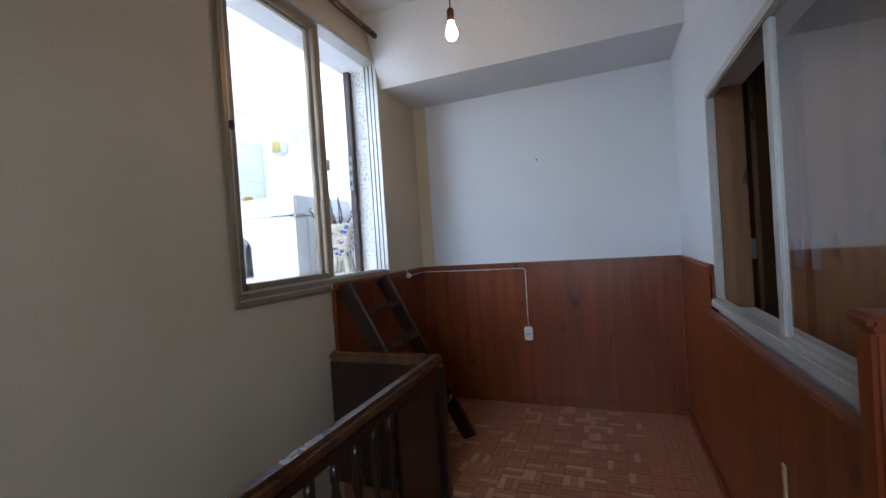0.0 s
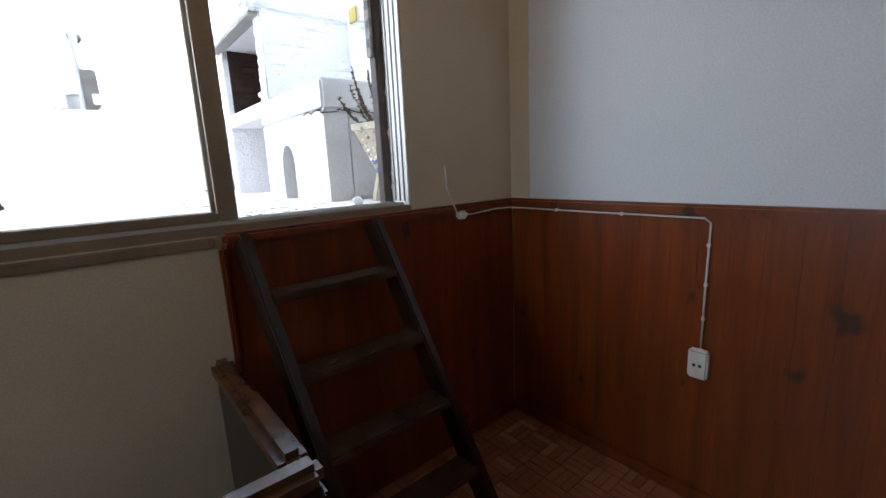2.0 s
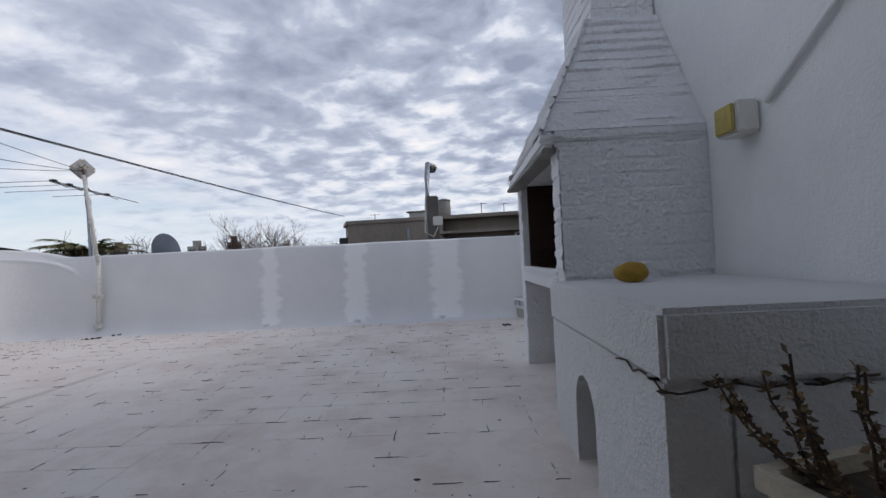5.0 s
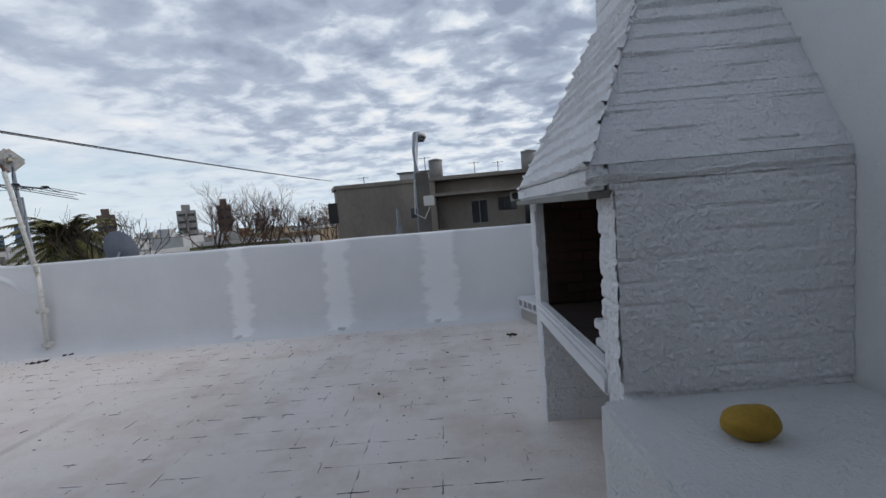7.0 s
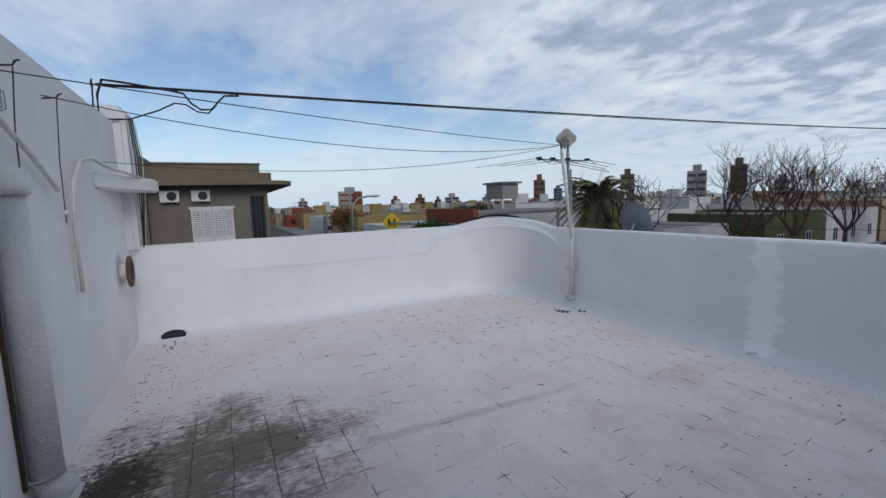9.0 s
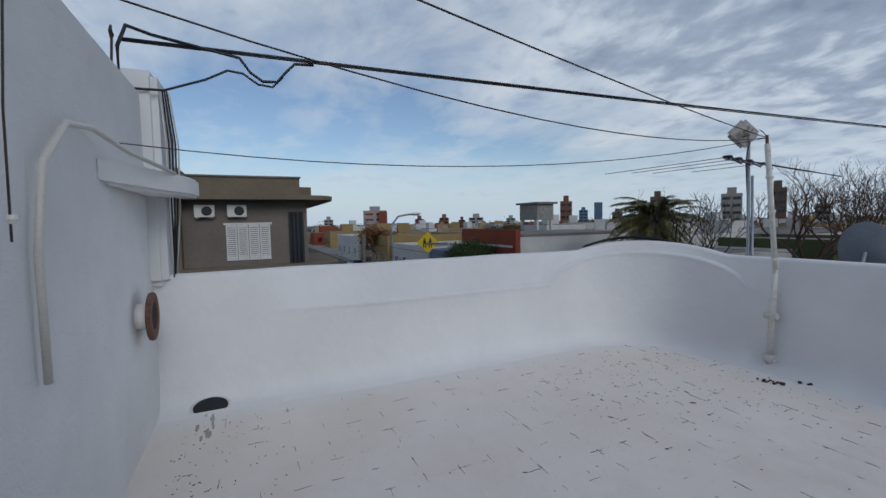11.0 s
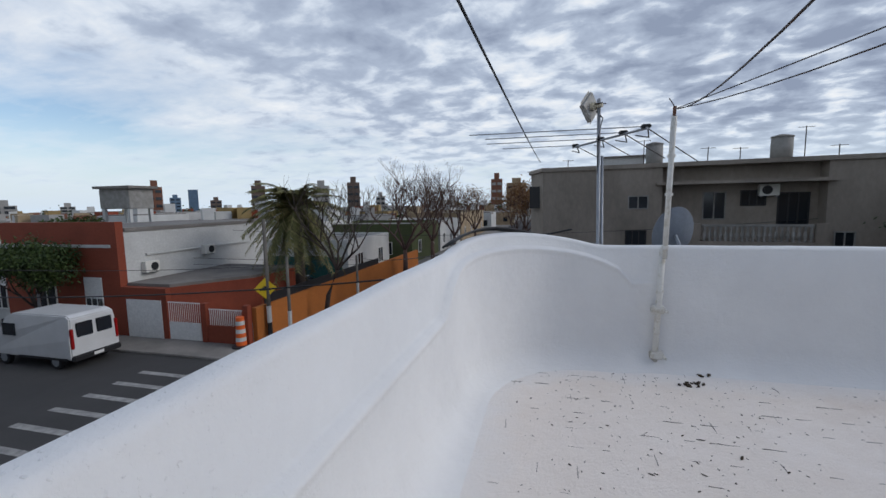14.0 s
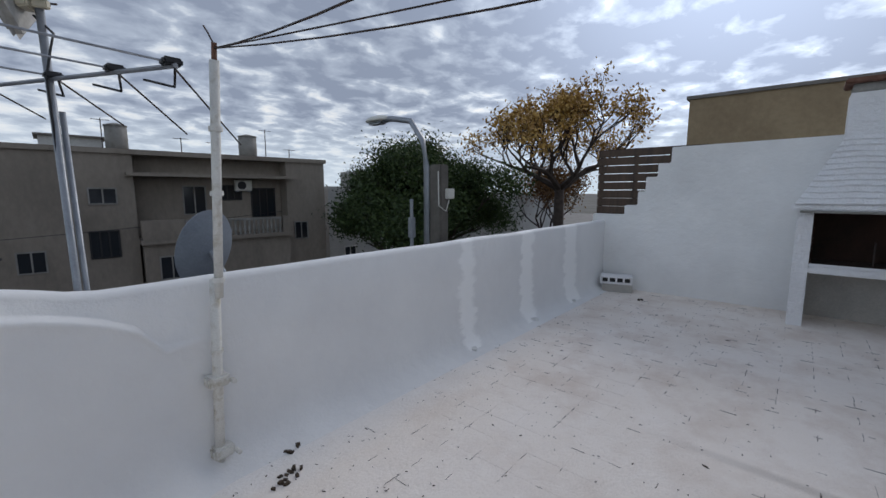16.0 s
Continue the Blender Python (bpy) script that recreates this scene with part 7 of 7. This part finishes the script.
part("drop_cable", tube([(-0.14, -0.1, 2.0 - G), (-0.17, -0.14, 1.4 - G), (0.0, -0.16, 1.3 - G), (0.1, -0.15, 1.5 - G)], 0.012, 6), M_WHITECABLE, cp)
thin = thing("thin_post", tube([(-0.55, 8.6, G), (-0.55, 8.6, 1.52)], 0.03, 8), M_GALV, "thin galvanised post beyond the parapet", "post")
part("terminal", box(-0.60, -0.50, 8.55, 8.65, 0.85, 1.2, 0.01), M_GALV, thin)
lamp_post(-24.0, 8.0, G, 1.3, (0.2, 1.1), 0, "street lamp on a concrete pole at the crossing")
for x, y, top in ((-24.1, 6.5, 1.0), (-52, 6.6, -0.5), (-17.9, 26.2, -1.6), (-17.9, 18.9, -0.8)):
    u = thing("utility_pole", None, None, "old utility pole with a white and black foot", "utility pole", "utility poles along the street", at=(x, y, G))
    part("pole", tube([(0, 0, 0), (0, 0, top - G)], 0.16 if top > 0 else 0.09, 10, taper=0.12 if top > 0 else 0.07), M_POLE, u, smooth=True)
    part("painted_foot", tube([(0, 0, 0.4), (0, 0, 1.5)], 0.166 if top > 0 else 0.095, 10), M_WHT, u)
    if top > 0:
        for z in (-0.3, -0.9, -1.5):
            part("cable_box", box(-0.1, 0.3, 0.12, 0.34, top - G + z - 0.5, top - G + z - 0.25, 0.03), M_BLACKPL, u)
for a, b, d in (((-24.1, 6.5, 0.6), (-17.9, 26.2, -1.7), 0.5), ((-24.1, 6.5, 0.2), (-52, 6.6, -0.7), 0.6), ((-24.1, 6.5, -0.2), (-52, 6.6, -1.1), 0.7), ((-24.1, 6.5, 0.4), (-5.8, 6.6, 0.9), 0.5), ((-36, 19, -0.4), (-17.9, 26.2, -1.9), 0.3), ((-36, 19, -0.9), (-17.9, 26.2, -2.2), 0.3), ((-36, 19, -1.3), (-17.9, 26.2, -2.5), 0.3), ((-17.9, 26.2, -1.7), (-5.6, 7.0, 1.25), 0.3), ((-30, 26, 0.2), (10, 26.5, 0.8), 0.8)):
    cable("street_wire", sag(a, b, d), 0.011, M_CABLE, "black overhead street cable", "wire", 5)


def diamond(m, s, label, marks):
    t = thing("warning_sign", None, None, label, "road sign", at=m)
    part("plate", box(-s / 2, s / 2, -0.02, 0.02, -s / 2, s / 2, 0.012, m=pose(0, 0, 0, 0, 45, 0)), M_YSIGN, t)
    for b in marks:
        part("mark", box(b[0], b[1], -0.03, -0.021, b[2], b[3]), M_BLACKPL, t)
    return t


ss = Matrix.Translation((-32.7, 13.7, 0.0)) @ Matrix.Rotation(radians(62), 4, "Z")
kids = []
for x in (-0.24, 0.2):
    kids += [(x - 0.06, x + 0.06, 0.2, 0.33), (x - 0.1, x + 0.1, -0.08, 0.18), (x - 0.13, x - 0.05, -0.4, -0.09), (x + 0.04, x + 0.12, -0.4, -0.09)]
sg = diamond(ss, 1.2, "yellow diamond school crossing sign with two dark shapes", kids)
arm = thing("sign_gantry", tube([(-31.2, 17.0, G), (-31.2, 17.0, -0.9), (-31.3, 16.8, -0.45), (-31.6, 16.0, -0.15), (-32.7, 13.5, -0.05)], 0.07, 10), M_GALV, "grey curved gantry arm carrying the school sign", "sign post", smooth=True)
part("name_plate", box(-33.0, -31.6, 15.0, 15.06, -0.25, 0.0, m=None), M_WHT, arm, "white street name plate")
av = Matrix.Translation((-19.05, 18.75, -2.3)) @ Matrix.Rotation(radians(38), 4, "Z")
diamond(av, 0.72, "yellow diamond speed bump warning sign", [(-0.25, 0.25, -0.10, -0.03), (-0.16, 0.16, -0.03, 0.05), (-0.08, 0.08, 0.05, 0.11)])
sp = thing("sign_pole", tube([(-19.0, 18.85, G), (-19.0, 18.85, 1.0)], 0.11, 10, taper=0.08), M_POLE, "painted pole carrying the warning sign", "pole", smooth=True)
part("dark_band", tube([(-19.0, 18.85, G + 0.01), (-19.0, 18.85, G + 0.9)], 0.116, 10), M_BLACKPL, sp)
part("white_band", tube([(-19.0, 18.85, G + 0.901), (-19.0, 18.85, G + 1.7)], 0.114, 10), M_WHT, sp)
br_ = thing("traffic_barrel", None, None, "orange and white striped traffic channelizer", "traffic cone", at=(-19.75, 17.75, G))
part("base", lathe([(0.42, 0), (0.42, 0.06), (0.25, 0.1)], 18), M_BLACKPL, br_)
M_ORP = plain("orange_plastic", (0.75, 0.13, 0.02), 0.5)
for i in range(7):
    part("band", lathe([(0.24 - 0.008 * i, 0.1 + 0.19 * i), (0.232 - 0.008 * i, 0.289 + 0.19 * i)], 18), M_ORP if i % 2 == 0 else M_WHT, br_)
M_TYRE = plain("tyre_rubber", (0.015, 0.015, 0.016), 0.85)


def wheel(parent, x, y, r=0.32):
    w = part("wheel", lathe([(r * 0.9, -0.1), (r, -0.07), (r, 0.07), (r * 0.9, 0.1)], 18, m=Matrix.Translation((x, y, r)) @ pose(0, 0, 0, 90, 0, 0)), M_TYRE, parent)
    part("rim", lathe([(r * 0.6, -0.105), (r * 0.62, 0.105)], 14, m=Matrix.Translation((x, y, r)) @ pose(0, 0, 0, 90, 0, 0)), M_GALV, w)


def body_from_side(side, half, tuck=0.08):
    """A car body from its side outline (x, z), narrowed towards the roof."""
    bm = bmesh.new()
    zmax = max(z for _, z in side)
    L = [bm.verts.new((x, -half + tuck * max(0, z - zmax * 0.55) / (zmax * 0.45) * 1.6, z)) for x, z in side]
    R = [bm.verts.new((v.co.x, -v.co.y, v.co.z)) for v in L]
    n = len(side)
    for i in range(n):
        bm.faces.new((L[i], L[(i + 1) % n], R[(i + 1) % n], R[i]))
    bm.faces.new(L[::-1])
    bm.faces.new(R)
    bmesh.ops.recalc_face_normals(bm, faces=bm.faces)
    bmesh.ops.bevel(bm, geom=list(bm.edges), offset=0.045, segments=2, affect="EDGES", clamp_overlap=True)
    return bm


M_CARWHITE = stained("white_car_paint", (0.66, 0.66, 0.66), (0.58, 0.58, 0.57), 1.5, 0.25, 0, 60)
van = thing("delivery_van", None, None, "white delivery van parked at the corner", "van", at=pose(-24.7, 14.95, STREET + 0.01, 0, 0, 180))
vs_ = [(0.0, 0.45), (0.0, 1.3), (0.08, 2.15), (0.3, 2.28), (3.3, 2.28), (3.75, 2.1), (4.3, 1.3), (4.85, 1.05), (4.95, 0.45)]
part("body", body_from_side(vs_, 1.0), M_CARWHITE, van)
for y0 in (-0.72, 0.08):
    part("rear_window", box(-0.03, 0.05, y0, y0 + 0.64, 1.35, 1.95, 0.02), M_DARKGLASS, van)
part("rear_bumper", box(-0.12, 0.06, -0.98, 0.98, 0.38, 0.62, 0.04), M_BLACKPL, van)
M_TAIL = plain("red_tail_lamp", (0.30, 0.01, 0.01), 0.2)
for y in (-0.96, 0.84):
    part("tail_lamp", box(-0.035, 0.06, y, y + 0.12, 0.9, 1.75, 0.02), M_TAIL, van)
for y in (-0.995, 0.955):
    part("cab_window", box(3.1, 3.85, y, y + 0.04, 1.32, 1.85, 0.01), M_DARKGLASS, van)
    part("side_rub_strip", box(0.2, 3.0, y - 0.01 if y < 0 else y + 0.03, y + 0.02 if y < 0 else y + 0.06, 0.42, 0.52), M_BLACKPL, van)
part("windscreen", box(3.95, 4.25, -0.75, 0.75, 1.36, 1.92, m=None), M_DARKGLASS, van)
part("number_plate", box(-0.125, -0.121, -0.2, 0.2, 0.45, 0.58), M_SHUT, van)
for x in (0.95, 3.95):
    for y in (-0.88, 0.88):
        wheel(van, x, y, 0.33)


def car(x, y, turn, material, label):
    c = thing("parked_car", None, None, label, "car", "cars parked in the side street", at=pose(x, y, STREET + 0.01, 0, 0, turn))
    part("body", body_from_side([(0, 0.4), (0.0, 0.75), (0.15, 0.92), (1.0, 0.98), (4.1, 0.88), (4.3, 0.7), (4.3, 0.38)], 0.85, 0.02), material, c)
    part("cabin", body_from_side([(0.45, 0.93), (0.95, 1.36), (2.4, 1.40), (3.15, 0.93)], 0.78, 0.14), M_DARKGLASS, c)
    part("roof", box(1.0, 2.35, -0.6, 0.6, 1.385, 1.43, 0.02), material, c)
    for xx in (0.8, 3.45):
        for yy in (-0.76, 0.76):
            wheel(c, xx, yy, 0.3)
    for yy in (-0.7, 0.45):
        part("headlight", box(4.24, 4.33, yy, yy + 0.25, 0.62, 0.78, 0.02), M_PLASTIC, c)
    part("bumper", box(4.2, 4.38, -0.83, 0.83, 0.36, 0.55, 0.04), M_BLACKPL, c)


M_CARBLUE = stained("pale_blue_car_paint", (0.45, 0.52, 0.56), (0.38, 0.44, 0.48), 1.5, 0.25, 0, 60)
car(-37.6, 13.6, 0, M_CARWHITE, "white old saloon parked at the kerb")
car(-44.0, 9.0, 0, M_CARWHITE, "white car parked in the side street")
car(-52.0, 11.8, 180, M_CARBLUE, "pale blue hatchback in the side street")
car(-58.5, 9.0, 0, stained("red_car_paint", (0.35, 0.02, 0.02), (0.28, 0.02, 0.02), 1.5, 0.25, 0, 60), "red car parked in the side street")
car(-61.0, 14.9, 180, M_CARWHITE, "white car far along the side street")
car(-24.0, 27.0, 90, M_CARBLUE, "pale blue car in the garden")
car(-16.4, 60.0, 90, stained("dark_red_car_paint", (0.12, 0.03, 0.06), (0.09, 0.02, 0.05), 1.5, 0.25, 0, 60), "dark red car parked under the street trees")
ds = thing("give_way_board", None, None, "dark diamond board fixed low on the lamp pole", "road sign", at=Matrix.Translation((-23.9, 8.0, -2.5)) @ Matrix.Rotation(radians(75), 4, "Z"))
part("plate", box(-0.4, 0.4, -0.02, 0.02, -0.4, 0.4, 0.01, m=pose(0, 0, 0, 0, 45, 0)), M_STEEL, ds)


# ---- pieces of the floors ----
rng = random.Random(21)
blk = to_mesh("parquet_block", box(-0.0575, 0.0575, -0.0185, 0.0185, -0.012, 0.0, 0.0012))
blk.materials.append(M_PARQUET)
count = 0
S = 0.118
rest = bmesh.new()
for j in range(18):
    for i in range(40):
        cx, cy = RX1 - 0.06 - S * i, -0.06 - S * j
        if cy < RY0 + 0.04 or cx < -3.4 or (cx < -0.02 and cy > SW - 0.09):
            continue
        turn = (i + j) % 2
        near = cx > -0.9
        for k in range(3):
            o = (k - 1) * 0.0393
            p = (cx, cy + o) if turn == 0 else (cx + o, cy)
            m = Matrix.Translation((p[0], p[1], FLOOR + rng.uniform(-0.0006, 0.0006))) @ Matrix.Rotation(turn * math.pi / 2, 4, "Z")
            if near and count < 700:
                piece("parquet_block", blk, FLOOR_IN, m)
                count += 1
            else:
                box(-0.0575, 0.0575, -0.0185, 0.0185, -0.012, 0.0, bm=rest, m=m)
tagged(part("parquet_rest", rest, M_PARQUET, FLOOR_IN), kind="stuff")

tile = to_mesh("floor_tile", box(-TILE / 2 + 0.002, TILE / 2 - 0.002, -TILE / 2 + 0.002, TILE / 2 - 0.002, 0.0, 0.004, 0.0025))
tile.materials.append(M_FLOOR)


def tiles(i0, i1, j0, j1, keep):
    """Tiles that stand a little proud of their mortar, cell by cell of the joint grid."""
    for j in range(j0, j1):
        for i in range(i0, i1):
            if rng.random() < keep:
                piece("floor_tile", tile, FLOOR_OUT, Matrix.Translation((TILE_X + TILE * (i + 0.5), TILE_Y + TILE * (j + 0.5), rng.uniform(-0.0035, -0.0022))) @ Matrix.Rotation(rng.uniform(-0.006, 0.006), 4, "Z"))


tiles(-7, 9, 1, 9, 0.85)
tiles(9, 17, 7, 18, 0.8)
tiles(-2, 9, 16, 21, 0.7)
